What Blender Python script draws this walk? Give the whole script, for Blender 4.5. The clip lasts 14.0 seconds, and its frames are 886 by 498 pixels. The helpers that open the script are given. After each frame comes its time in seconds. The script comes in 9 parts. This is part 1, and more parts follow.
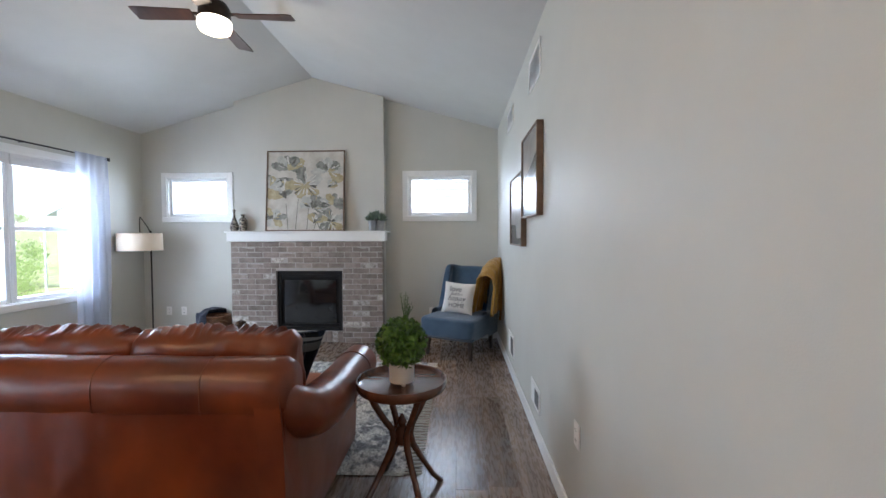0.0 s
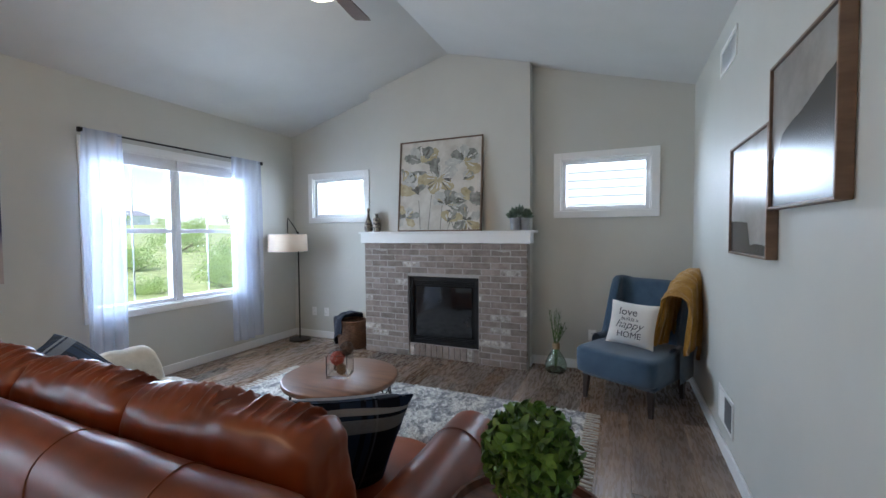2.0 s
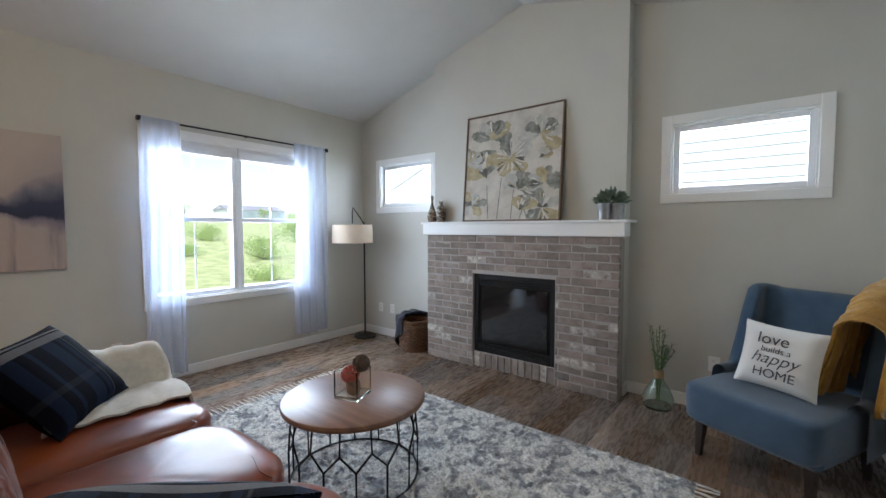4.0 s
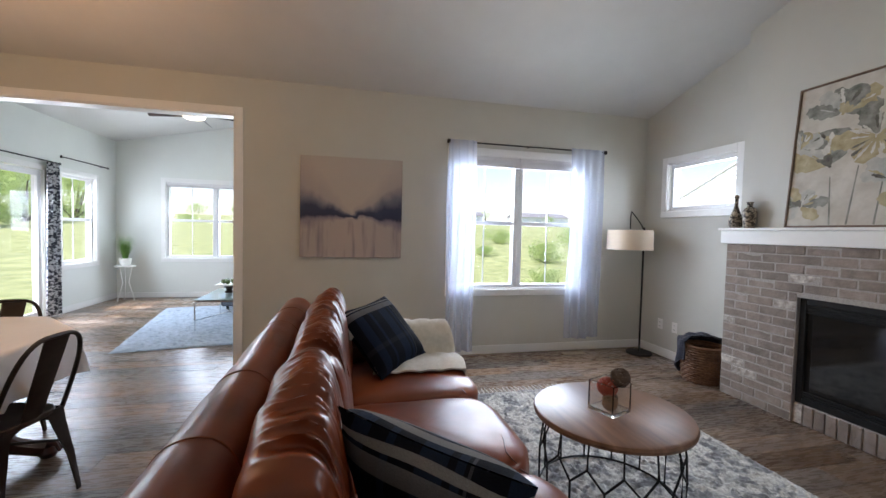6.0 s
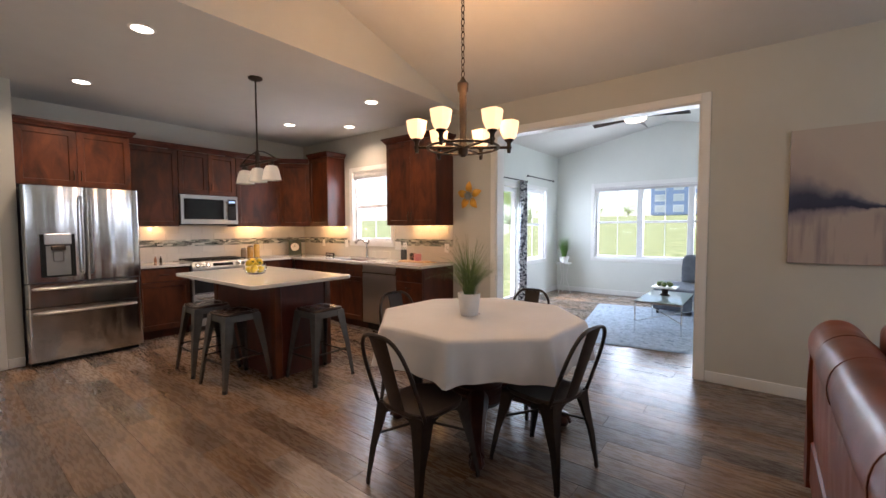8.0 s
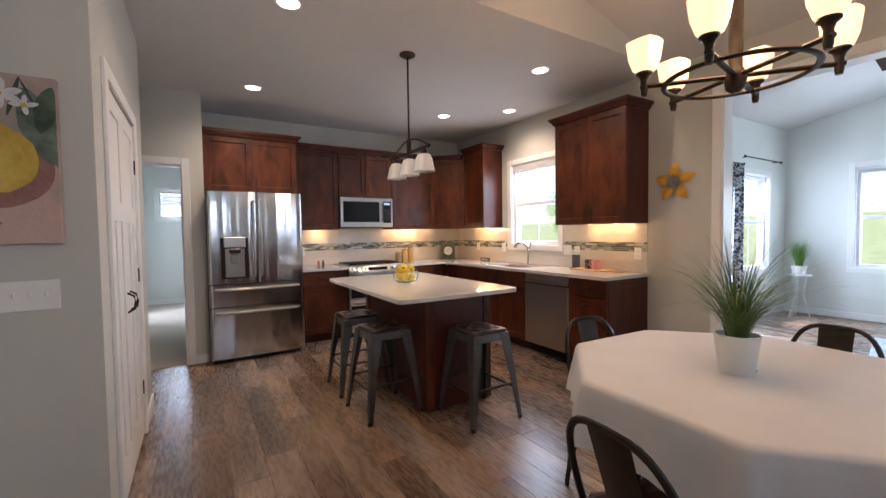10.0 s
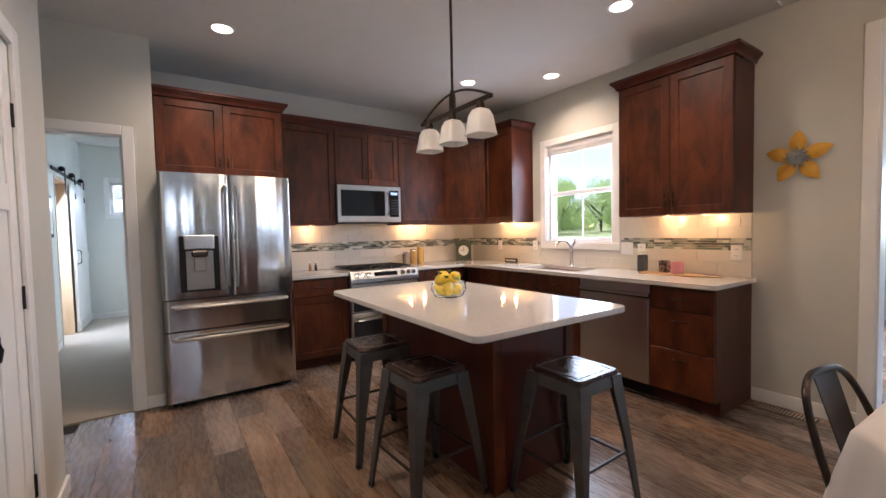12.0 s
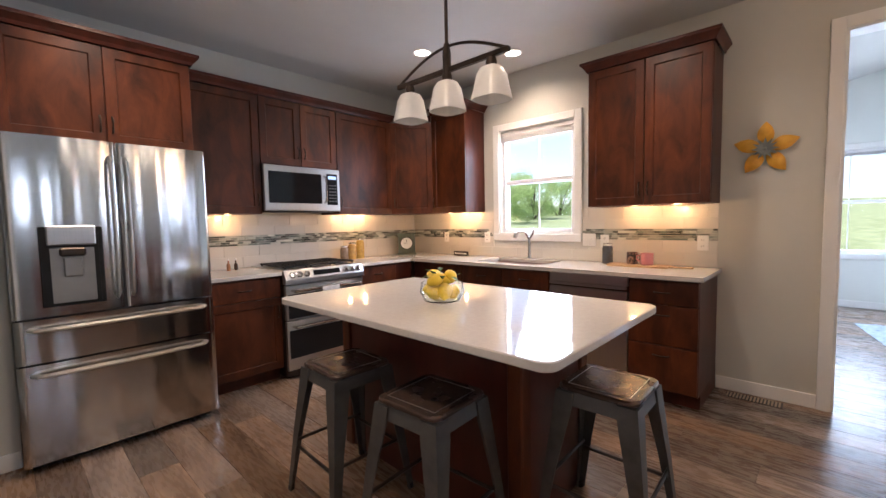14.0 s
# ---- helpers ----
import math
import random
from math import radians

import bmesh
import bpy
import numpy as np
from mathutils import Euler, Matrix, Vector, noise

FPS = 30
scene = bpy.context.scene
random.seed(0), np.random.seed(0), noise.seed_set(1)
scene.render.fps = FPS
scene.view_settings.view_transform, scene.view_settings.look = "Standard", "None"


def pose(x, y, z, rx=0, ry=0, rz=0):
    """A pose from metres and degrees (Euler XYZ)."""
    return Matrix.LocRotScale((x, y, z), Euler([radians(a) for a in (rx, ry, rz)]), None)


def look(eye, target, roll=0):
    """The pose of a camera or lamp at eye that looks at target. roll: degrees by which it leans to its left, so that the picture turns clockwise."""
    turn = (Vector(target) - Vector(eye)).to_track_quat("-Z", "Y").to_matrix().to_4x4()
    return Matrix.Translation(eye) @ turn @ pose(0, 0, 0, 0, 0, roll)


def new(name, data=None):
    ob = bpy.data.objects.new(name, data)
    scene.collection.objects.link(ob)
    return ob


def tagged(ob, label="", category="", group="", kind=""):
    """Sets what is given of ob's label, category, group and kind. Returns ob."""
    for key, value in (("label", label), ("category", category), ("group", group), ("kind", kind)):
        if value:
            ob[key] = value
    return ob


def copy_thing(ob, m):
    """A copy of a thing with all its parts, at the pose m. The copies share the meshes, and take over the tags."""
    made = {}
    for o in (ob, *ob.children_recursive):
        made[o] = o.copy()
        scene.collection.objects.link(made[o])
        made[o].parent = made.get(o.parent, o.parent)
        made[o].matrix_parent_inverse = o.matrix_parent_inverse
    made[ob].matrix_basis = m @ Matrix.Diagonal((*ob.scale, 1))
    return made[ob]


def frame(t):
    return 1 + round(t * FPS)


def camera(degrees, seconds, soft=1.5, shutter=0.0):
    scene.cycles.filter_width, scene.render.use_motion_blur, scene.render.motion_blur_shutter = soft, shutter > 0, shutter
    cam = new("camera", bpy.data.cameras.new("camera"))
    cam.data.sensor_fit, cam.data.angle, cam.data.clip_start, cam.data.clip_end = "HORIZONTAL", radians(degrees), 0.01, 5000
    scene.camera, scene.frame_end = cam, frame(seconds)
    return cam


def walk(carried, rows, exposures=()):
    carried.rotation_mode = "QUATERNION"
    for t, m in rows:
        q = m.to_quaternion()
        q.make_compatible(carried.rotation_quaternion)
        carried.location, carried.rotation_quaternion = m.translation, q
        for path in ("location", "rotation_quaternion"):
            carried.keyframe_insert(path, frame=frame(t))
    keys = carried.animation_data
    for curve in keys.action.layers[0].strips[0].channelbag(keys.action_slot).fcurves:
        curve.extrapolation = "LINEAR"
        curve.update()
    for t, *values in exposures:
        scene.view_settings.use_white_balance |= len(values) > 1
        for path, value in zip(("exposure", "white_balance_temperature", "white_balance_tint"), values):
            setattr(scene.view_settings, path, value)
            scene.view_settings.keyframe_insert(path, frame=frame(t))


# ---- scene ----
cam = camera(95.0, 14.0)
PATH = [
    (0, (0.008, 0.226, 1.382), (-0.061, 2.224, 1.316), -0.2),
    (0.5, (0.004, 0.497, 1.371), (-0.339, 2.467, 1.328), -0.3),
    (1, (0.009, 0.731, 1.422), (-0.525, 2.657, 1.366), -0.4),
    (1.5, (-0.069, 0.998, 1.415), (-0.729, 2.886, 1.362), -0.4),
    (2, (-0.066, 1.246, 1.419), (-0.869, 3.076, 1.344), -0.4),
    (4.5, (-0.049, 2.173, 1.371), (-1.447, 3.6, 1.277), 0.3),
    (5, (-0.01, 2.232, 1.369), (-1.598, 3.445, 1.28), 0.7),
    (5.5, (-0.008, 2.207, 1.362), (-1.795, 3.1, 1.277), 1.0),
    (6, (-0.022, 2.146, 1.349), (-1.967, 2.603, 1.267), 1.4),
    (6.5, (-0.051, 2.013, 1.362), (-2.048, 1.986, 1.268), 1.2),
    (7, (-0.058, 1.844, 1.36), (-1.991, 1.34, 1.254), 0.8),
    (7.5, (-0.094, 1.674, 1.361), (-1.869, 0.757, 1.252), 0.2),
    (8, (-0.129, 1.518, 1.346), (-1.701, 0.286, 1.244), -0.2),
    (8.5, (-0.242, 1.372, 1.327), (-1.609, -0.085, 1.234), -0.5),
    (9, (-0.412, 1.212, 1.335), (-1.584, -0.406, 1.245), -0.6),
    (9.2, (-0.459, 1.131, 1.331), (-1.569, -0.53, 1.243), -0.6),
    (11.3, (-0.734, -0.038, 1.303), (-1.75, -1.76, 1.23), -0.9),
    (11.5, (-0.741, -0.139, 1.31), (-1.783, -1.845, 1.234), -1.0),
    (12, (-0.743, -0.394, 1.291), (-1.865, -2.047, 1.207), -1.2),
    (12.5, (-0.789, -0.668, 1.29), (-2.023, -2.239, 1.192), -1.3),
    (13, (-0.777, -0.873, 1.291), (-2.114, -2.356, 1.174), -1.3),
    (13.5, (-0.725, -1.0, 1.286), (-2.137, -2.411, 1.157), -1.3),
    (14, (-0.706, -1.03, 1.285), (-2.166, -2.39, 1.153), -1.1),
]
EXPOSURES = [(0.0, 1.36, 5800, 15), (2.0, 1.05, 5600, 13), (5.0, 1.16, 6150, 15), (7.0, 0.80, 6350, 20), (8.5, 0.98, 6000, 19), (11.5, 0.95, 5650, 18), (12.5, 1.07, 5700, 19), (14.0, 1.06, 5700, 19)]
walk(cam, [(t, look(eye, target, roll)) for t, eye, target, roll in PATH], EXPOSURES)

# ---- light ----
SUN_EL, SUN_AZ = radians(62), radians(172)
world = bpy.data.worlds.new("sky")
scene.world = world
world.use_nodes = True
wn = world.node_tree.nodes
sky = wn.new("ShaderNodeTexSky")
sky.sky_type = "NISHITA"
sky.sun_disc = False
sky.sun_elevation, sky.sun_rotation = SUN_EL, SUN_AZ
wn["Background"].inputs[1].default_value = 0.15
world.node_tree.links.new(sky.outputs[0], wn["Background"].inputs[0])


def lamp(name, kind, watts, m, colour=(1, 1, 1), **more):
    data = bpy.data.lights.new(name, kind)
    data.energy, data.color = watts, colour
    for key, value in more.items():
        if key == "size":
            data.shape, data.size, data.size_y = "RECTANGLE", value[0], value[1]
        if key == "radius":
            data.shadow_soft_size = value
        if key == "spread":
            data.spread = radians(value)
        if key == "cone":
            data.spot_size, data.spot_blend = radians(value), 1.0
    ob = new(name, data)
    ob.matrix_world = m
    return ob


sun_way = Vector((math.sin(SUN_AZ) * math.cos(SUN_EL), math.cos(SUN_AZ) * math.cos(SUN_EL), math.sin(SUN_EL)))
sun = lamp("sun", "SUN", 4.0, look(sun_way * 30, (0, 0, 0)), (1.0, 0.95, 0.88))
sun.data.angle = radians(0.5)
DAY = (0.80, 0.92, 1.0)
DAY_W = 26.0  # watts a square metre of window


def opening_light(x, y, z, wide, high, facing, gain=1.0):
    """Sky light through one opening, from an added area lamp just outside the pane."""
    at = Vector((x, y, z)) - 0.32 * Vector((facing[0], facing[1], 0)) + Vector((0, 0, 0.10))
    lamp("opening_fill", "AREA", DAY_W * gain * wide * high, look(at, at + Vector((facing[0], facing[1], -0.5))), DAY, size=(wide, high))


opening_light(-4.325, 4.025, 1.467, 1.45, 1.4, (1, 0, -0.35))
opening_light(-0.22, 5.69, 1.92, 0.82, 0.5, (0, -1, -0.35))
opening_light(-3.52, 5.69, 1.92, 0.82, 0.5, (0, -1, -0.35))
opening_light(-4.325, -3.07, 1.68, 0.85, 1.0, (1, 0, -0.35))
opening_light(-8.60, 0.08, 1.45, 2.0, 0.8, (1, 0, -0.35))
opening_light(-6.35, -1.96, 1.05, 0.7, 1.7, (0, 1, -0.35))
opening_light(-7.55, -1.96, 1.40, 0.7, 1.3, (0, 1, -0.35))

# ---- materials ----


def node(nt, kind, **inputs):
    n = nt.nodes.new(kind)
    for key, value in inputs.items():
        n.inputs[key.replace("_", " ")].default_value = value
    return n


def base_mat(name, rough=0.5, metal=0.0, spec=0.5):
    m = bpy.data.materials.new(name)
    m.use_nodes = True
    b = m.node_tree.nodes["Principled BSDF"]
    b.inputs["Roughness"].default_value = rough
    b.inputs["Metallic"].default_value = metal
    b.inputs["Specular IOR Level"].default_value = spec
    return m, m.node_tree, b


def mat(name, dark, light, rough=0.5, metal=0.0, scale=6.0, stretch=(1, 1, 1), detail=4.0, bump=0.0, bump_scale=80.0, rough_var=0.0,
        spec=0.5, piece=0.0, low=0.3, high=0.7, coat=0.0, sheen=0.0, distort=0.0, coat_rough=0.1):
    """A surface whose colour wanders between two tones, with fine relief. piece: how far separate pieces differ."""
    m, nt, b = base_mat(name, rough, metal, spec)
    co = node(nt, "ShaderNodeTexCoord")
    mp = node(nt, "ShaderNodeMapping")
    mp.inputs["Scale"].default_value = stretch
    nt.links.new(co.outputs["Object"], mp.inputs[0])
    src = mp.outputs[0]
    info = None
    if piece:
        info = node(nt, "ShaderNodeObjectInfo")
        add = node(nt, "ShaderNodeVectorMath")
        add.operation = "MULTIPLY_ADD"
        add.inputs[1].default_value = (37, 53, 71)
        nt.links.new(info.outputs["Random"], add.inputs[0])
        nt.links.new(mp.outputs[0], add.inputs[2])
        src = add.outputs[0]
    n = node(nt, "ShaderNodeTexNoise", Scale=scale, Detail=detail, Roughness=0.6, Distortion=distort)
    nt.links.new(src, n.inputs["Vector"])
    r = node(nt, "ShaderNodeValToRGB")
    e = r.color_ramp.elements
    e[0].position, e[1].position = low, high
    e[0].color, e[1].color = (*dark, 1), (*light, 1)
    nt.links.new(n.outputs["Fac"], r.inputs[0])
    out = r.outputs[0]
    if piece:
        hsv = node(nt, "ShaderNodeHueSaturation")
        mr = node(nt, "ShaderNodeMapRange")
        mr.inputs["To Min"].default_value, mr.inputs["To Max"].default_value = 1 - piece, 1 + piece
        nt.links.new(info.outputs["Random"], mr.inputs["Value"])
        nt.links.new(mr.outputs[0], hsv.inputs["Value"])
        nt.links.new(out, hsv.inputs["Color"])
        out = hsv.outputs[0]
    nt.links.new(out, b.inputs["Base Color"])
    if bump or rough_var:
        f = node(nt, "ShaderNodeTexNoise", Scale=bump_scale, Detail=3.0)
        nt.links.new(src, f.inputs["Vector"])
        if bump:
            bp = node(nt, "ShaderNodeBump", Strength=bump, Distance=0.01)
            nt.links.new(f.outputs["Fac"], bp.inputs["Height"])
            nt.links.new(bp.outputs[0], b.inputs["Normal"])
        if rough_var:
            rr = node(nt, "ShaderNodeMapRange")
            rr.inputs["To Min"].default_value, rr.inputs["To Max"].default_value = max(rough - rough_var, 0.02), rough + rough_var
            nt.links.new(n.outputs["Fac"], rr.inputs["Value"])
            nt.links.new(rr.outputs[0], b.inputs["Roughness"])
    if coat:
        b.inputs["Coat Weight"].default_value, b.inputs["Coat Roughness"].default_value = coat, coat_rough
    if sheen:
        b.inputs["Sheen Weight"].default_value = sheen
    return m


def glow(name, colour, strength):
    m, nt, b = base_mat(name, 0.4)
    b.inputs["Base Color"].default_value = (*[min(1, c) for c in colour], 1)
    b.inputs["Emission Color"].default_value = (*colour, 1)
    b.inputs["Emission Strength"].default_value = strength
    return m


def glass_mat(name, colour=(1, 1, 1), rough=0.0, ior=1.45):
    m, nt, b = base_mat(name, rough)
    b.inputs["Base Color"].default_value = (*colour, 1)
    b.inputs["Transmission Weight"].default_value = 1.0
    b.inputs["IOR"].default_value = ior
    return m


def pane_mat():
    """Window glass: clear, with a weak mirror on it."""
    m = bpy.data.materials.new("pane_glass")
    m.use_nodes = True
    nt = m.node_tree
    nt.nodes.clear()
    out, mix = node(nt, "ShaderNodeOutputMaterial"), node(nt, "ShaderNodeMixShader")
    clear, gloss = node(nt, "ShaderNodeBsdfTransparent"), node(nt, "ShaderNodeBsdfGlossy", Roughness=0.02)
    mix.inputs[0].default_value = 0.03
    nt.links.new(clear.outputs[0], mix.inputs[1])
    nt.links.new(gloss.outputs[0], mix.inputs[2])
    nt.links.new(mix.outputs[0], out.inputs[0])
    return m


def sheer_mat():
    """Thin curtain voile that lets much light through."""
    m = bpy.data.materials.new("sheer_voile")
    m.use_nodes = True
    nt = m.node_tree
    nt.nodes.clear()
    out, mix, two = node(nt, "ShaderNodeOutputMaterial"), node(nt, "ShaderNodeMixShader"), node(nt, "ShaderNodeMixShader")
    clear, dif, tr = node(nt, "ShaderNodeBsdfTransparent"), node(nt, "ShaderNodeBsdfDiffuse"), node(nt, "ShaderNodeBsdfTranslucent")
    dif.inputs[0].default_value = tr.inputs[0].default_value = (0.72, 0.79, 0.96, 1)
    co, wave = node(nt, "ShaderNodeTexCoord"), node(nt, "ShaderNodeTexNoise", Scale=400.0)
    nt.links.new(co.outputs["Object"], wave.inputs["Vector"])
    mr = node(nt, "ShaderNodeMapRange")
    mr.inputs["To Min"].default_value, mr.inputs["To Max"].default_value = 0.40, 0.66
    nt.links.new(wave.outputs["Fac"], mr.inputs["Value"])
    nt.links.new(mr.outputs[0], mix.inputs[0])
    two.inputs[0].default_value = 0.30
    nt.links.new(dif.outputs[0], two.inputs[1])
    nt.links.new(tr.outputs[0], two.inputs[2])
    nt.links.new(clear.outputs[0], mix.inputs[1])
    nt.links.new(two.outputs[0], mix.inputs[2])
    nt.links.new(mix.outputs[0], out.inputs[0])
    return m


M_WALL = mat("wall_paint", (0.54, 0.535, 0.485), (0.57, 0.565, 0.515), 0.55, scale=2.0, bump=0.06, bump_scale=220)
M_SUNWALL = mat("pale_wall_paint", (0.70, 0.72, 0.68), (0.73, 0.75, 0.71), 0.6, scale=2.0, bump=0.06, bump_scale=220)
M_CEIL = mat("ceiling_paint", (0.615, 0.61, 0.585), (0.645, 0.64, 0.615), 0.9, scale=3.0, bump=0.10, bump_scale=120)
M_TRIM = mat("white_trim_paint", (0.78, 0.78, 0.76), (0.82, 0.82, 0.80), 0.35, scale=3.0, bump=0.02)
M_VINYL = mat("white_vinyl", (0.80, 0.81, 0.82), (0.84, 0.85, 0.86), 0.3, scale=3.0)
M_PANE = pane_mat()
M_SHEER = sheer_mat()
M_CHERRY = mat("stained_alder", (0.014, 0.0034, 0.002), (0.165, 0.043, 0.012), 0.40, scale=3.6, stretch=(2.3, 2.3, 0.85), detail=6, bump=0.03, bump_scale=60,
               rough_var=0.06, piece=0.22, low=0.24, high=0.84, spec=0.35, distort=0.5)
M_CHERRY_DK = mat("stained_alder_end", (0.034, 0.0075, 0.004), (0.095, 0.020, 0.009), 0.40, scale=3.0, stretch=(3, 3, 0.7), detail=6, piece=0.08, spec=0.35)
M_QUARTZ = mat("white_quartz", (0.56, 0.54, 0.51), (0.62, 0.60, 0.57), 0.06, scale=60, detail=6, spec=0.5)
M_STEEL = mat("brushed_steel", (0.50, 0.49, 0.47), (0.60, 0.59, 0.57), 0.15, 1.0, scale=3, stretch=(1, 1, 260), bump=0.012, bump_scale=6, rough_var=0.04)
M_STEEL_H = mat("brushed_steel_across", (0.46, 0.455, 0.44), (0.54, 0.535, 0.52), 0.29, 1.0, scale=3, stretch=(260, 260, 1), bump=0.02, bump_scale=6)
M_CHROME = mat("chrome", (0.72, 0.72, 0.72), (0.78, 0.78, 0.78), 0.1, 1.0)
M_BLACK = mat("black_metal", (0.006, 0.006, 0.007), (0.014, 0.014, 0.014), 0.48, 0.0, scale=12, spec=0.25)
M_BLACKGLASS = mat("black_glass", (0.008, 0.008, 0.009), (0.012, 0.012, 0.013), 0.06, scale=4, spec=0.25)
M_BRONZE = mat("oiled_bronze", (0.022, 0.015, 0.011), (0.06, 0.042, 0.03), 0.42, 0.7, scale=14, detail=5)
M_GUN = mat("gunmetal", (0.075, 0.073, 0.07), (0.14, 0.135, 0.128), 0.40, 0.6, scale=9, detail=6, rough_var=0.12)
M_GUN_DK = mat("dark_gunmetal", (0.020, 0.014, 0.011), (0.055, 0.041, 0.032), 0.36, 0.6, scale=9, detail=6, rough_var=0.1)
M_TILE = mat("white_glazed_tile", (0.64, 0.61, 0.55), (0.68, 0.65, 0.59), 0.14, scale=3, piece=0.02)
M_GROUT = mat("pale_grout", (0.61, 0.58, 0.52), (0.66, 0.63, 0.57), 0.9, scale=50)
M_CARPET = mat("beige_carpet", (0.50, 0.43, 0.34), (0.64, 0.56, 0.46), 0.95, scale=90, bump=0.8, bump_scale=260, sheen=0.3)
M_FIXTURE = mat("white_plastic", (0.80, 0.79, 0.76), (0.84, 0.83, 0.80), 0.35)
M_SHADE = glow("lit_frosted_glass", (1.0, 0.66, 0.32), 0.80)
M_SHADE_OFF = mat("frosted_glass", (0.80, 0.79, 0.75), (0.88, 0.87, 0.84), 0.3)
M_BULB = glow("lamp_lens", (1.0, 0.88, 0.68), 5.0)
M_SLIVER = glow("cabinet_lamp_lens", (1.0, 0.72, 0.36), 2.0)


def floor_mat():
    """Grey-brown plank flooring: each plank of its own tone, with grain along its length."""
    m, nt, b = base_mat("vinyl_plank", 0.34, 0.0, 0.45)
    co, info = node(nt, "ShaderNodeTexCoord"), node(nt, "ShaderNodeObjectInfo")
    mp = node(nt, "ShaderNodeMapping")
    mp.inputs["Scale"].default_value = (5.0, 0.75, 1)
    nt.links.new(co.outputs["Object"], mp.inputs[0])
    add = node(nt, "ShaderNodeVectorMath")
    add.operation = "MULTIPLY_ADD"
    add.inputs[1].default_value = (41, 67, 13)
    nt.links.new(info.outputs["Random"], add.inputs[0])
    nt.links.new(mp.outputs[0], add.inputs[2])
    grain = node(nt, "ShaderNodeTexNoise", Scale=2.2, Detail=6.0, Roughness=0.55, Distortion=0.6)
    nt.links.new(add.outputs[0], grain.inputs["Vector"])
    tone = node(nt, "ShaderNodeValToRGB")
    cr = tone.color_ramp
    cr.elements[0].position, cr.elements[1].position = 0.18, 0.86
    cr.elements[0].color, cr.elements[1].color = (0.060, 0.036, 0.024, 1), (0.36, 0.245, 0.158, 1)
    mid = cr.elements.new(0.52)
    mid.color = (0.185, 0.122, 0.082, 1)
    nt.links.new(grain.outputs["Fac"], tone.inputs[0])
    hs = node(nt, "ShaderNodeHueSaturation")
    v = node(nt, "ShaderNodeMapRange")
    v.inputs["To Min"].default_value, v.inputs["To Max"].default_value = 0.58, 1.38
    nt.links.new(info.outputs["Random"], v.inputs["Value"])
    nt.links.new(v.outputs[0], hs.inputs["Value"])
    frac = node(nt, "ShaderNodeMath", )
    frac.operation = "MULTIPLY"
    frac.inputs[1].default_value = 7.3
    nt.links.new(info.outputs["Random"], frac.inputs[0])
    fr2 = node(nt, "ShaderNodeMath")
    fr2.operation = "FRACT"
    nt.links.new(frac.outputs[0], fr2.inputs[0])
    s = node(nt, "ShaderNodeMapRange")
    s.inputs["To Min"].default_value, s.inputs["To Max"].default_value = 0.60, 1.15
    nt.links.new(fr2.outputs[0], s.inputs["Value"])
    nt.links.new(s.outputs[0], hs.inputs["Saturation"])
    nt.links.new(tone.outputs[0], hs.inputs["Color"])
    nt.links.new(hs.outputs[0], b.inputs["Base Color"])
    fine = node(nt, "ShaderNodeTexNoise", Scale=14.0, Detail=5.0)
    nt.links.new(add.outputs[0], fine.inputs["Vector"])
    bp = node(nt, "ShaderNodeBump", Strength=0.04, Distance=0.003)
    nt.links.new(fine.outputs["Fac"], bp.inputs["Height"])
    nt.links.new(bp.outputs[0], b.inputs["Normal"])
    rr = node(nt, "ShaderNodeMapRange")
    rr.inputs["To Min"].default_value, rr.inputs["To Max"].default_value = 0.22, 0.33
    nt.links.new(fine.outputs["Fac"], rr.inputs["Value"])
    nt.links.new(rr.outputs[0], b.inputs["Roughness"])
    return m


M_PLANK = floor_mat()
M_SUBFLOOR = mat("dark_joint", (0.02, 0.016, 0.013), (0.03, 0.025, 0.02), 0.9)

# ---- building blocks ----


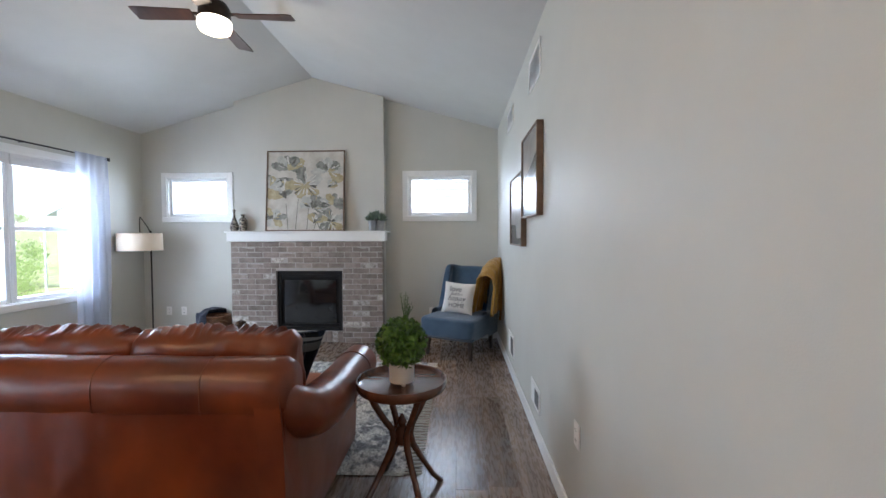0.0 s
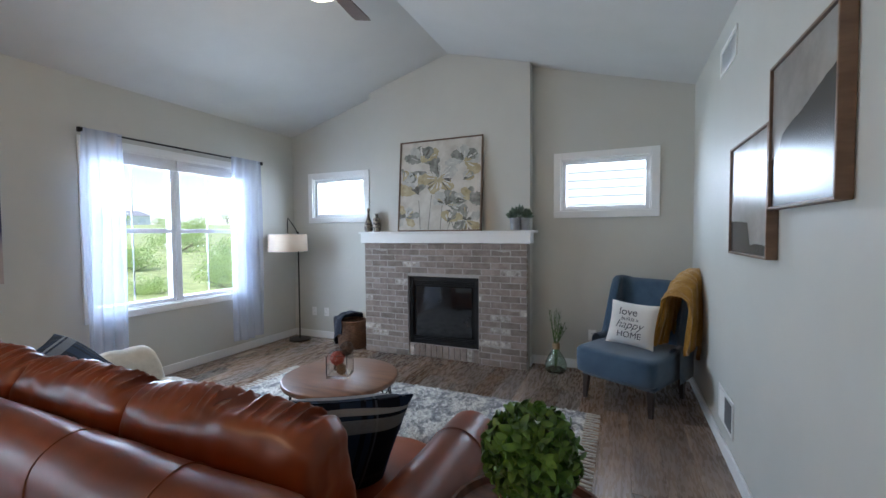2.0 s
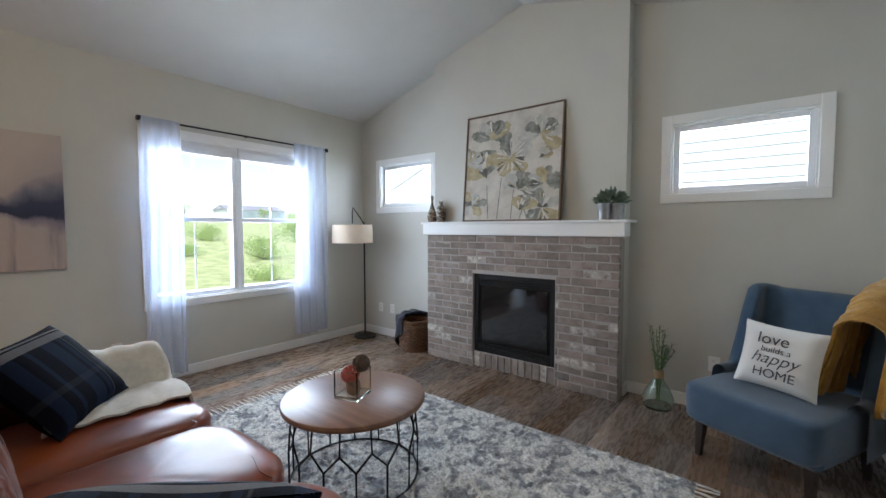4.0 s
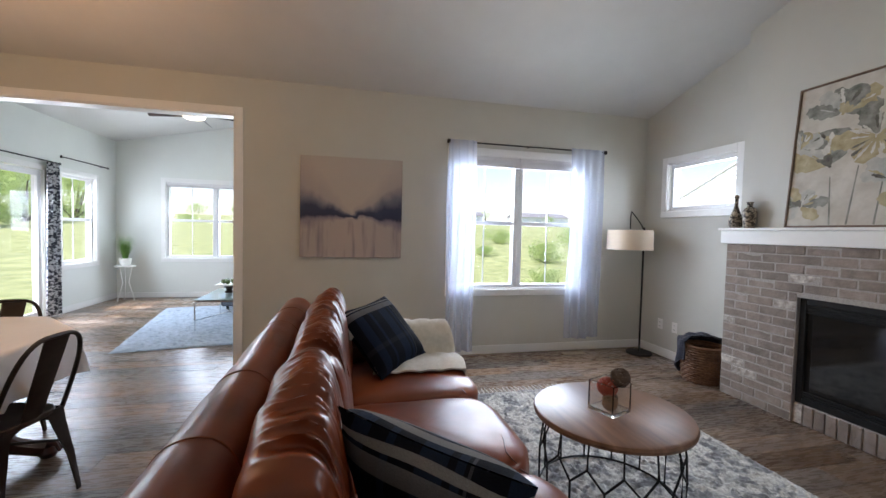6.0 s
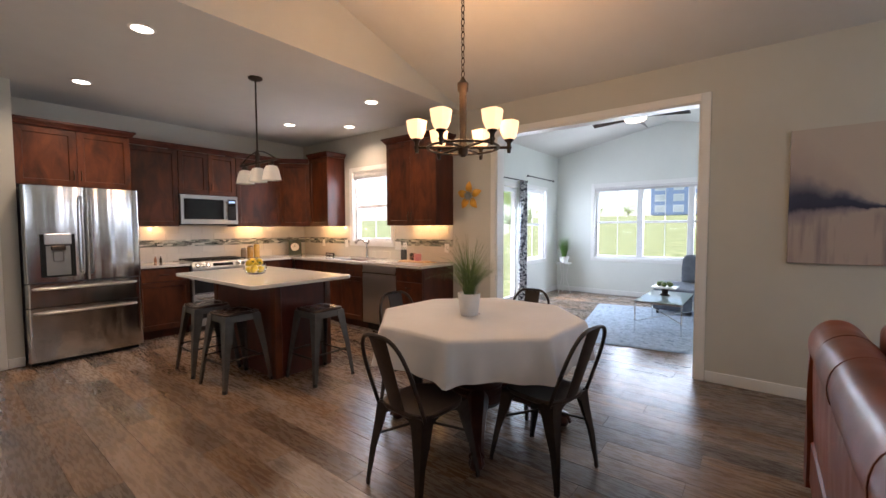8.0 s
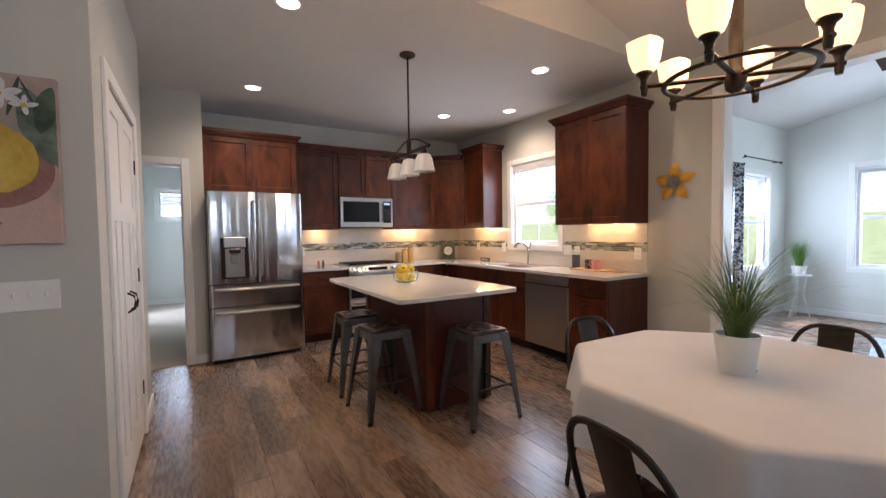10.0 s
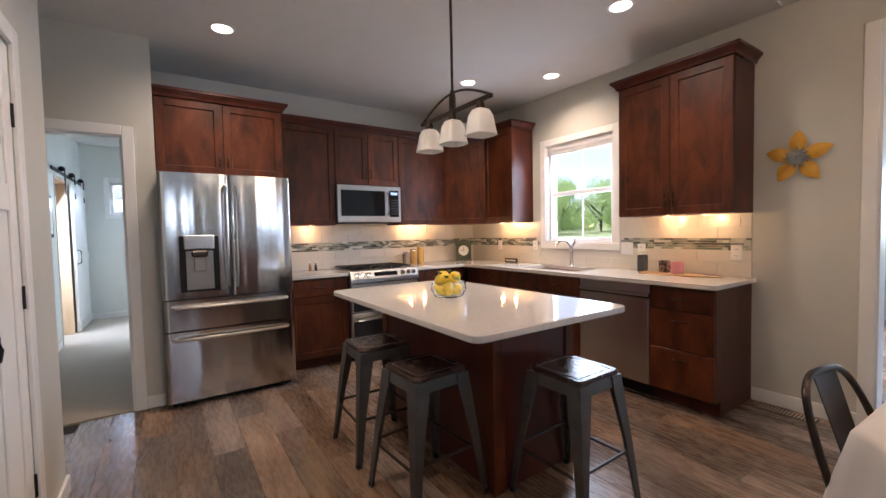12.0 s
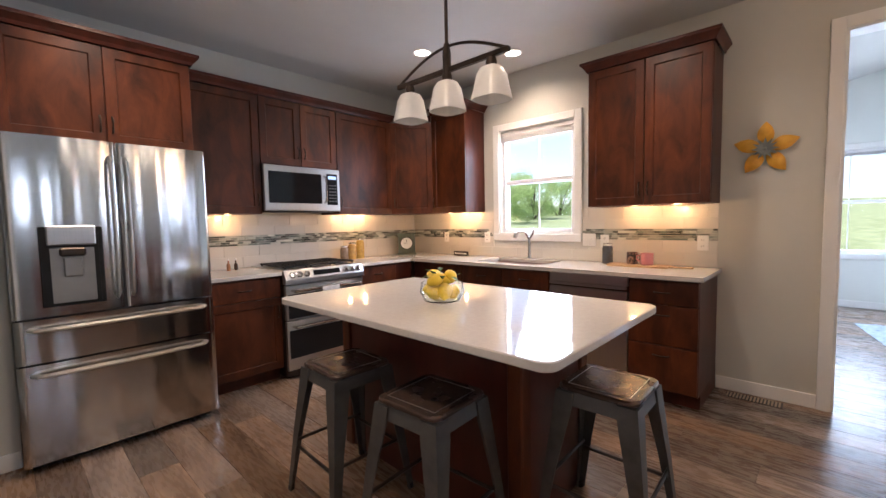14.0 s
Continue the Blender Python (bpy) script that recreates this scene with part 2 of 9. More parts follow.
class Shape:
    """Collects points and faces of one mesh."""

    def __init__(self):
        self.v, self.f = [], []

    def add(self, pts, faces):
        k = len(self.v)
        self.v += [tuple(p) for p in pts]
        self.f += [tuple(i + k for i in q) for q in faces]
        return self

    def box(self, x0, x1, y0, y1, z0, z1, bev=0.0, m=None):
        lo, hi = (min(x0, x1), min(y0, y1), min(z0, z1)), (max(x0, x1), max(y0, y1), max(z0, z1))
        bev = min(bev, *[(h - l) * 0.45 for l, h in zip(lo, hi)])
        if bev <= 0:
            pts = [(x, y, z) for x in (lo[0], hi[0]) for y in (lo[1], hi[1]) for z in (lo[2], hi[2])]
            faces = [(0, 1, 3, 2), (4, 6, 7, 5), (0, 4, 5, 1), (2, 3, 7, 6), (0, 2, 6, 4), (1, 5, 7, 3)]
        else:
            pts, at, faces = [], {}, []
            signs = [(a, b, c) for a in (0, 1) for b in (0, 1) for c in (0, 1)]
            for s in signs:
                for ax in range(3):
                    p = [(hi[i] - (0 if i == ax else bev)) if s[i] else (lo[i] + (0 if i == ax else bev)) for i in range(3)]
                    at[s, ax] = len(pts)
                    pts.append(p)
            for ax in range(3):
                o1, o2 = [i for i in range(3) if i != ax]
                for s0 in (0, 1):
                    ring = []
                    for a, b in ((0, 0), (1, 0), (1, 1), (0, 1)):
                        s = [0, 0, 0]
                        s[ax], s[o1], s[o2] = s0, a, b
                        ring.append(at[tuple(s), ax])
                    faces.append(tuple(ring))
                for a in (0, 1):
                    for b in (0, 1):
                        s, t = [0, 0, 0], [0, 0, 0]
                        s[o1], s[o2], s[ax] = a, b, 0
                        t[o1], t[o2], t[ax] = a, b, 1
                        faces.append((at[tuple(s), o1], at[tuple(t), o1], at[tuple(t), o2], at[tuple(s), o2]))
            for s in signs:
                faces.append((at[s, 0], at[s, 1], at[s, 2]))
        if m is not None:
            pts = [m @ Vector(p) for p in pts]
        return self.add(pts, faces)

    def prism(self, outline, axis, a, b):
        """A flat outline pushed along an axis. outline: pairs in the two other axes, in order."""
        o = [i for i in range(3) if i != axis]
        pts = []
        for w in (a, b):
            for p in outline:
                q = [0, 0, 0]
                q[o[0]], q[o[1]], q[axis] = p[0], p[1], w
                pts.append(q)
        n = len(outline)
        return self.add(pts, [tuple(range(n)), tuple(range(2 * n - 1, n - 1, -1))] + [(i, (i + 1) % n, n + (i + 1) % n, n + i) for i in range(n)])

    def rings(self, rings, cap=True, closed=True):
        n = len(rings[0])
        faces = []
        for k in range(len(rings) - 1):
            for i in range(n if closed else n - 1):
                j = (i + 1) % n
                faces.append((k * n + i, k * n + j, (k + 1) * n + j, (k + 1) * n + i))
        if cap:
            faces.append(tuple(range(n)))
            faces.append(tuple((len(rings) - 1) * n + i for i in range(n)))
        return self.add([p for r in rings for p in r], faces)

    def lathe(self, profile, n=24, at=(0, 0, 0), cap=True, squash=(1, 1)):
        return self.rings([[(at[0] + squash[0] * r * math.cos(2 * math.pi * i / n), at[1] + squash[1] * r * math.sin(2 * math.pi * i / n), at[2] + z) for i in range(n)]
                           for r, z in profile], cap)

    def tube(self, pts, r, n=8, closed=False, flat=1.0, up=(0, 0, 1)):
        pts = [Vector(p) for p in pts]
        rad = r if isinstance(r, (list, tuple)) else [r] * len(pts)
        rings = []
        for k, p in enumerate(pts):
            a = pts[k - 1] if (k or closed) else p
            b = pts[(k + 1) % len(pts)] if (k < len(pts) - 1 or closed) else p
            d = (b - a).normalized()
            side = d.cross(Vector(up))
            if side.length < 0.05:
                side = d.cross(Vector((1, 0, 0)))
            side.normalize()
            top = side.cross(d)
            rings.append([p + rad[k] * (math.cos(2 * math.pi * i / n) * side + flat * math.sin(2 * math.pi * i / n) * top) for i in range(n)])
        if closed:
            rings.append(rings[0])
            return self.rings(rings, cap=False)
        return self.rings(rings)

    def sheet(self, fn, nu, nv, thick=0.0):
        """A surface from fn(u, v), u and v from 0 to 1; with thick it gets a back side."""
        g = [[Vector(fn(i / nu, j / nv)) for j in range(nv + 1)] for i in range(nu + 1)]
        pts = [p for row in g for p in row]
        w = nv + 1
        faces = [(i * w + j, (i + 1) * w + j, (i + 1) * w + j + 1, i * w + j + 1) for i in range(nu) for j in range(nv)]
        if not thick:
            return self.add(pts, faces)
        back = []
        for i in range(nu + 1):
            for j in range(nv + 1):
                du = g[min(i + 1, nu)][j] - g[max(i - 1, 0)][j]
                dv = g[i][min(j + 1, nv)] - g[i][max(j - 1, 0)]
                nrm = du.cross(dv)
                back.append(g[i][j] - thick * (nrm.normalized() if nrm.length > 1e-9 else Vector((0, 0, 1))))
        k = len(pts)
        rim = [(i, 0) for i in range(nu + 1)] + [(nu, j) for j in range(1, nv + 1)] + [(i, nv) for i in range(nu - 1, -1, -1)] + [(0, j) for j in range(nv - 1, 0, -1)]
        ids = [i * w + j for i, j in rim]
        faces += [tuple(q + k for q in reversed(f)) for f in faces[:]]
        faces += [(a, b, b + k, a + k) for a, b in zip(ids, ids[1:] + ids[:1])]
        return self.add(pts + back, faces)

    def moved(self, m):
        self.v = [tuple(m @ Vector(p)) for p in self.v]
        return self

    def mesh(self, name, material, smooth=0.0):
        me = bpy.data.meshes.new(name)
        me.from_pydata(self.v, [], self.f)
        bm = bmesh.new()
        bm.from_mesh(me)
        bmesh.ops.recalc_face_normals(bm, faces=bm.faces)
        bm.to_mesh(me)
        bm.free()
        me.materials.append(material)
        if smooth:
            me.shade_smooth()
            me.set_sharp_from_angle(angle=radians(smooth))
        return me


def part(name, shape, material, parent=None, label="", smooth=35.0):
    me = shape.mesh(name, material, smooth) if isinstance(shape, Shape) else shape
    ob = new(name, me)
    if parent is not None:
        ob.parent = parent
    if label:
        ob["label"] = label
    return ob


def thing(name, label, category, m=None, group="", kind=""):
    ob = new(name)
    ob.empty_display_size = 0.1
    if m is not None:
        ob.matrix_world = m
    return tagged(ob, label, category, group, kind)


def setting(name, shape, material, label, category, smooth=0.0):
    return tagged(part(name, shape, material, None, "", smooth), label, category, "", "structure")


def S():
    return Shape()


def holed(axis, a, b, u0, u1, z0, z1, holes):
    """A wall slab from a to b across axis, from u0 to u1 along it, with square holes (u0, u1, z0, z1)."""
    us = sorted({u0, u1, *[h[0] for h in holes], *[h[1] for h in holes]})
    s = S()
    for p, q in zip(us, us[1:]):
        cuts = sorted([(h[2], h[3]) for h in holes if h[0] <= p + 1e-6 and h[1] >= q - 1e-6])
        z = z0
        for lo, hi in cuts + [(z1, z1)]:
            if lo > z + 1e-6:
                s.box(a, b, p, q, z, lo) if axis == 0 else s.box(p, q, a, b, z, lo)
            z = max(z, hi)
    return s


# ---- the house ----
WX, EX, NY, H = -4.30, 0.55, 5.665, 2.78
SY, BULK_Y, RIDGE_X, RIDGE_Z = -4.87, -1.42, -1.875, 3.45
SLOPE = (RIDGE_Z - H) / (EX - RIDGE_X)

setting("wall_west", holed(0, WX - 0.14, WX, SY - 0.14, NY + 0.14, -0.1, H, [(3.25, 4.80, 0.725, 2.21), (-0.95, 1.085, -0.1, 2.425), (-3.54, -2.70, 1.15, 2.215)]),
        M_WALL, "greige painted wall with a wide cased opening", "wall")
north = holed(1, NY, NY + 0.14, WX, EX, -0.1, H, [(-3.95, -3.10, 1.645, 2.178), (-0.65, 0.20, 1.645, 2.178)])
north.prism([(WX, H), (EX, H), (RIDGE_X, RIDGE_Z)], 1, NY, NY + 0.14)
setting("wall_north", north, M_WALL, "greige gable wall with two small high windows", "wall")
setting("wall_east", S().box(EX, EX + 0.14, BULK_Y + 0.02, NY + 0.14, -0.1, H), M_WALL, "long plain greige painted wall", "wall")
setting("wall_pantry_front", S().box(-0.27, EX + 0.14, -1.52, -1.404, -0.1, H), M_WALL, "greige wall stub beside the pantry", "wall")
setting("wall_pantry", holed(0, -0.27, -0.15, -3.15, -1.52, -0.1, H, [(-2.615, -1.665, -0.1, 2.04)]), M_WALL, "greige wall with white pantry doors", "wall")
setting("wall_pantry_back", S().box(-0.15, 1.30, -3.15, -3.03, -0.1, H).box(-0.15, 0.9, -2.9, -2.78, -0.1, H), M_WALL, "greige wall of the side hall", "wall")
setting("wall_hall_end", S().box(1.30, 1.42, -9.0, -3.03, -0.1, H), M_WALL, "greige end wall of the side hall", "wall")
setting("wall_doorway", holed(1, -4.29, -4.17, -0.692, 1.30, -0.1, H, [(-0.50, 0.31, -0.1, 2.04)]), M_WALL, "greige wall with a doorway to the back room", "wall")
setting("wall_niche", S().box(-0.66, -0.54, SY, -4.29, -0.1, H), M_WALL, "greige side wall of the fridge niche", "wall")
setting("wall_south", S().box(WX - 0.14, -0.54, SY - 0.14, SY, -0.1, H), M_WALL, "greige kitchen wall behind the cabinets", "wall")
setting("chimney_breast", S().prism([(-2.93, 0.0), (-0.945, 0.0), (-0.945, RIDGE_Z - SLOPE * (-0.945 - RIDGE_X) - 0.004), (RIDGE_X, RIDGE_Z - 0.004), (-2.93, RIDGE_Z - SLOPE * (RIDGE_X + 2.93) - 0.004)], 1, 5.53, NY - 0.002),
        M_WALL, "greige chimney breast rising to the vaulted ceiling", "wall")
vault = S()
vault.prism([(WX - 0.14, H - 0.14 * SLOPE), (RIDGE_X, RIDGE_Z), (EX + 0.14, H - 0.14 * SLOPE), (EX + 0.14, H + 0.2), (RIDGE_X, RIDGE_Z + 0.2), (WX - 0.14, H + 0.2)], 1, BULK_Y, NY + 0.14)
setting("ceiling", vault, M_CEIL, "white vaulted living room ceiling", "ceiling")
setting("ceiling_bulkhead", S().prism([(WX, H + 0.001), (EX, H + 0.001), (RIDGE_X, RIDGE_Z)], 1, BULK_Y - 0.12, BULK_Y), M_WALL, "greige gable bulkhead above the kitchen edge", "bulkhead")
setting("ceiling_kitchen", S().box(WX - 0.14, 1.42, -9.1, BULK_Y - 0.003, H, H + 0.15), M_CEIL, "flat white kitchen ceiling", "ceiling")

# side room behind the doorway
setting("floor_backroom", S().box(-0.54, 1.30, -9.0, -4.175, -0.1, 0.008), M_CARPET, "beige carpet of the back room", "floor")
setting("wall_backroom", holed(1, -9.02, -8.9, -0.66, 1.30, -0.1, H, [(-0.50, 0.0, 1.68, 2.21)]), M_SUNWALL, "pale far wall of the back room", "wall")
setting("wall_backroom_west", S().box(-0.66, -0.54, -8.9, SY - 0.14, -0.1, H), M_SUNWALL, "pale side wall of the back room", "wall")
# gain above the window's own daylight, added to brighten the carpet
opening_light(-0.25, -8.88, 1.95, 0.45, 0.5, (0, 1, -0.35), 2.2)
# added fill with no window: daylight-coloured lamp behind the barn door opening
opening_light(0.44, -7.42, 1.05, 0.55, 1.8, (-1, 0, -0.3), 0.9)

# sunroom
SX, SUNS, SUNN, SUNC, SUNH, SUNR = -8.62, -1.98, 2.28, 0.15, 2.85, 3.29
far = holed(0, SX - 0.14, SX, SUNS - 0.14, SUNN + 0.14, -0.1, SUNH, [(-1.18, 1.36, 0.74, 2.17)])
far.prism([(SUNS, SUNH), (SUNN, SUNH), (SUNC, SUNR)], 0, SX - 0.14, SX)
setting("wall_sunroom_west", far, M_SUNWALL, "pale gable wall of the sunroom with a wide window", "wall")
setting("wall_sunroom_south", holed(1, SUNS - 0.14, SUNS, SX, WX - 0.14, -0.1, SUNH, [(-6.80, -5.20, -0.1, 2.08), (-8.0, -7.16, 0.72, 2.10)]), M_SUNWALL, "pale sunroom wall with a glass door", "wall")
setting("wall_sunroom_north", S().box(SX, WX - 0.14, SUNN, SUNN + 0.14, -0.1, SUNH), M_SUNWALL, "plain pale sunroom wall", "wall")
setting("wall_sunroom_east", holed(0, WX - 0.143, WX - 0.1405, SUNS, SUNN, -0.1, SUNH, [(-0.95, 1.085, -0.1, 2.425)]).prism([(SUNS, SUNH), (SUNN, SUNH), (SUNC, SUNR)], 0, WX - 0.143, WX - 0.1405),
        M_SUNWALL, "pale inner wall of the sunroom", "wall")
sl = (SUNR - SUNH) / (SUNN - SUNC)
setting("ceiling_sunroom", S().prism([(SUNS - 0.14, SUNH - 0.14 * sl), (SUNC, SUNR), (SUNN + 0.14, SUNH - 0.14 * sl), (SUNN + 0.14, SUNR + 0.1), (SUNS - 0.14, SUNR + 0.1)], 0, SX - 0.14, WX - 0.1445),
        M_CEIL, "white vaulted sunroom ceiling", "ceiling")

# trim


def casing(name, axis, face, out, u0, u1, z0, z1, w=0.07, sill=True, label="white painted casing"):
    """Flat boards round an opening, on the room's side. face: the wall's plane; out: which way the room lies."""
    s = S()
    a, b = face, face + out * 0.018

    def board(p, q, lo, hi, d=0.0):
        s.box(a, b + out * d, p, q, lo, hi, 0.003) if axis == 0 else s.box(p, q, a, b + out * d, lo, hi, 0.003)
    board(u0 - w, u0, z0 if not sill else z0, z1 + w)
    board(u1, u1 + w, z0, z1 + w)
    board(u0 + 0.0005, u1 - 0.0005, z1, z1 + w)
    if sill:
        board(u0 - w, u1 + w, z0 - w, z0 - 0.0005)
    return setting(name, s, M_TRIM, label, "trim")


casing("trim_opening", 0, WX, 1, -0.95, 1.085, 0, 2.425, sill=False)
setting("trim_opening_lining", S().box(WX - 0.146, WX + 0.004, -0.95, -0.935, 0, 2.41).box(WX - 0.146, WX + 0.004, 1.07, 1.085, 0, 2.41).box(WX - 0.146, WX + 0.004, -0.95, 1.085, 2.41, 2.425), M_TRIM, "white lining of the wide opening", "trim")
casing("trim_window_living", 0, WX, 1, 3.25, 4.80, 0.725, 2.21)
casing("trim_window_kitchen", 0, WX, 1, -3.54, -2.70, 1.15, 2.215)
casing("trim_window_north", 1, NY, -1, -0.65, 0.20, 1.645, 2.178)
casing("trim_window_north_far", 1, NY, -1, -3.95, -3.10, 1.645, 2.178)
casing("trim_pantry", 0, -0.27, -1, -2.615, -1.665, 0, 2.04, sill=False)
casing("trim_doorway", 1, -4.17, 1, -0.50, 0.31, 0, 2.04, sill=False)
setting("trim_doorway_lining", S().box(-0.5, -0.485, -4.29, -4.166, 0, 2.025).box(0.295, 0.31, -4.29, -4.166, 0, 2.025).box(-0.5, 0.31, -4.29, -4.166, 2.025, 2.04), M_TRIM, "white lining of the doorway", "trim")
casing("trim_window_sunroom", 0, SX, 1, -1.18, 1.36, 0.74, 2.17)
casing("trim_door_sunroom", 1, SUNS, 1, -6.80, -5.20, 0, 2.08, sill=False)
casing("trim_window_sunroom_south", 1, SUNS, 1, -8.0, -7.16, 0.72, 2.10)
casing("trim_window_backroom", 1, -8.9, 1, -0.50, 0.0, 1.68, 2.21)

bb = S()
BH, BT = 0.095, 0.014
for a, b in ((1.16, NY), (-1.58, -1.02)):
    bb.box(WX, WX + BT, a, b, 0, BH, 0.004)
bb.box(WX + BT, -2.93, NY - BT, NY, 0, BH, 0.004).box(-0.945, EX, NY - BT, NY, 0, BH, 0.004)
bb.box(-0.945, -0.945 + BT, 5.53, NY - BT, 0, BH, 0.004)
bb.box(EX - BT, EX, -1.404, NY - BT, 0, BH, 0.004).box(-0.27 - BT, EX - BT, -1.404, -1.404 + BT, 0, BH, 0.004)
bb.box(-0.27 - BT, -0.27, -1.595, -1.404, 0, BH, 0.004).box(-0.27 - BT, -0.27, -3.15 - BT, -2.685, 0, BH, 0.004).box(-0.27, 1.3, -3.15 - BT, -3.15, 0, BH, 0.004)
bb.box(-0.692, -0.572, -4.17, -4.17 + BT, 0, BH, 0.004).box(0.382, 1.3, -4.17, -4.17 + BT, 0, BH, 0.004)
setting("baseboard", bb, M_TRIM, "white painted baseboard along the walls", "baseboard")
bb2 = S()
bb2.box(SX, SX + BT, SUNS, SUNN, 0, BH, 0.004).box(SX + BT, -6.87, SUNS, SUNS + BT, 0, BH, 0.004).box(-5.13, WX - 0.145, SUNS, SUNS + BT, 0, BH, 0.004)
bb2.box(SX + BT, WX - 0.145, SUNN - BT, SUNN, 0, BH, 0.004).box(-0.54, 0.35, -8.9, -8.9 + BT, 0, BH, 0.004).box(0.35 - BT, 0.35, -6.95, -4.29, 0, BH, 0.004).box(-0.54, -0.54 + BT, -8.88, -4.29, 0, BH, 0.004)
setting("baseboard_far_rooms", bb2, M_TRIM, "white painted baseboard of sunroom and back room", "baseboard")

# windows


def window(name, axis, face, out, u0, u1, z0, z1, lights=1, rail=True, label="white vinyl window", deep=0.09):
    """A vinyl window set back in its opening: frame, sashes with a meeting rail, panes."""
    root = thing(name, label, "window", kind="structure")

    def bx(s, p, q, lo, hi, a, b, bev=0.004):
        a, b = face - out * a, face - out * b
        return s.box(a, b, p, q, lo, hi, bev) if axis == 0 else s.box(p, q, a, b, lo, hi, bev)
    j = S()
    for p, q, lo, hi in ((u0, u0 + 0.012, z0, z1), (u1 - 0.012, u1, z0, z1), (u0 + 0.012, u1 - 0.012, z1 - 0.012, z1), (u0 + 0.012, u1 - 0.012, z0, z0 + 0.012)):
        bx(j, p, q, lo, hi, -0.002, deep, 0)
    part("jamb", j, M_TRIM, root, smooth=0)
    n, w = lights, (u1 - u0) / lights
    for k in range(1, n):
        um = u0 + k * w
        part("mullion", bx(S(), um - 0.0115, um + 0.0115, z0 + 0.012, z1 - 0.012, deep - 0.060, deep + 0.03), M_VINYL, root)
    for k in range(n):
        a, b = u0 + k * w + 0.012, u0 + (k + 1) * w - 0.012
        f = S()
        bx(f, a, a + 0.04, z0 + 0.012, z1 - 0.012, deep - 0.055, deep + 0.03)
        bx(f, b - 0.04, b, z0 + 0.012, z1 - 0.012, deep - 0.055, deep + 0.03)
        bx(f, a + 0.04, b - 0.04, z1 - 0.052, z1 - 0.012, deep - 0.055, deep + 0.03)
        bx(f, a + 0.04, b - 0.04, z0 + 0.012, z0 + 0.052, deep - 0.055, deep + 0.03)
        fr = part("frame", f, M_VINYL, root)
        zm = (z0 + z1) / 2
        if rail:
            part("meeting_rail", bx(S(), a + 0.04, b - 0.04, zm - 0.022, zm + 0.022, deep - 0.045, deep + 0.02), M_VINYL, root)
            bars = S()
            um = (a + b) / 2
            bx(bars, um - 0.006, um + 0.006, z0 + 0.052, zm - 0.022, deep - 0.004, deep + 0.002, 0)
            bx(bars, um - 0.006, um + 0.006, zm + 0.022, z1 - 0.052, deep - 0.004, deep + 0.002, 0)
            part("grille_bar", bars, M_VINYL, root, smooth=0)
        spans = [(z0 + 0.052, zm - 0.022), (zm + 0.022, z1 - 0.052)] if rail else [(z0 + 0.052, z1 - 0.052)]
        for lo, hi in spans:
            g = part("pane", bx(S(), a + 0.041, b - 0.041, lo, hi, deep + 0.004, deep + 0.008, 0), M_PANE, root, smooth=0)
            g.visible_shadow = False
    return root


window("window_1", 0, WX, 1, 3.25, 4.80, 0.725, 2.21, 2, label="white double-hung twin window in the living room")
window("window_2", 1, NY, -1, -0.65, 0.20, 1.645, 2.178, 1, False, "small white fixed window high in the wall")
window("window_3", 1, NY, -1, -3.95, -3.10, 1.645, 2.178, 1, False, "small white fixed window high in the wall")
window("window_4", 0, WX, 1, -3.54, -2.70, 1.15, 2.215, 1, label="white double-hung kitchen window above the sink")
window("window_5", 0, SX, 1, -1.18, 1.36, 0.74, 2.17, 3, label="white triple sunroom window over the meadow")
window("window_6", 1, SUNS, 1, -8.0, -7.16, 0.72, 2.10, 1, label="white double-hung sunroom window")
window("window_7", 1, -8.9, 1, -0.50, 0.0, 1.68, 2.21, 1, False, label="small white back room window")

# kitchen base: cabinets, counters, appliances
CAB_Z, TOE = 0.875, 0.10


def bar_pull(parent, x, y, z, axis, length=0.10, out=(0, -1)):
    """A small arched dark pull."""
    pts = []
    for k in range(9):
        a = k / 8
        off = (a - 0.5) * length
        d = 0.024 * math.sin(math.pi * a) ** 0.6 + 0.001
        p = [x + out[0] * d, y + out[1] * d, z]
        if axis == 2:
            p[2] += off
        else:
            p[axis] += off
        pts.append(p)
    return part("handle", S().tube(pts, 0.0055, 6), M_BRONZE, parent, "dark bronze arched handle")


def shaker(parent, name, plane, axis, out, u0, u1, z0, z1, handle=None, flat=False):
    """A framed door or drawer front. axis: the axis it faces along; plane: where its back lies."""
    s = S()

    def bx(p, q, lo, hi, a, b, bev=0.002):
        a, b = plane + out * a, plane + out * b
        s.box(a, b, p, q, lo, hi, bev) if axis == 0 else s.box(p, q, a, b, lo, hi, bev)
    g, w = 0.003, 0.058
    u0, u1, z0, z1 = u0 + g, u1 - g, z0 + g, z1 - g
    if flat:
        bx(u0, u1, z0, z1, 0, 0.02, 0.004)
    else:
        rings = []
        for i, dep in ((0.0, 0.0), (0.0, 0.018), (0.002, 0.02), (w, 0.02), (w + 0.006, 0.010)):
            v = plane + out * dep
            ring = [(u0 + i, z0 + i), (u1 - i, z0 + i), (u1 - i, z1 - i), (u0 + i, z1 - i)]
            rings.append([(v, p, q) if axis == 0 else (p, v, q) for p, q in ring])
        s.rings(rings)
    d = part(name, s, M_CHERRY, parent, smooth=0)
    if handle:
        hu, hz, ax = handle
        o = plane + out * 0.02
        if axis == 0:
            bar_pull(d, o, hu, hz, 2 if ax == "v" else 1, out=(out, 0))
        else:
            bar_pull(d, hu, o, hz, 2 if ax == "v" else 0, out=(0, out))
    return d


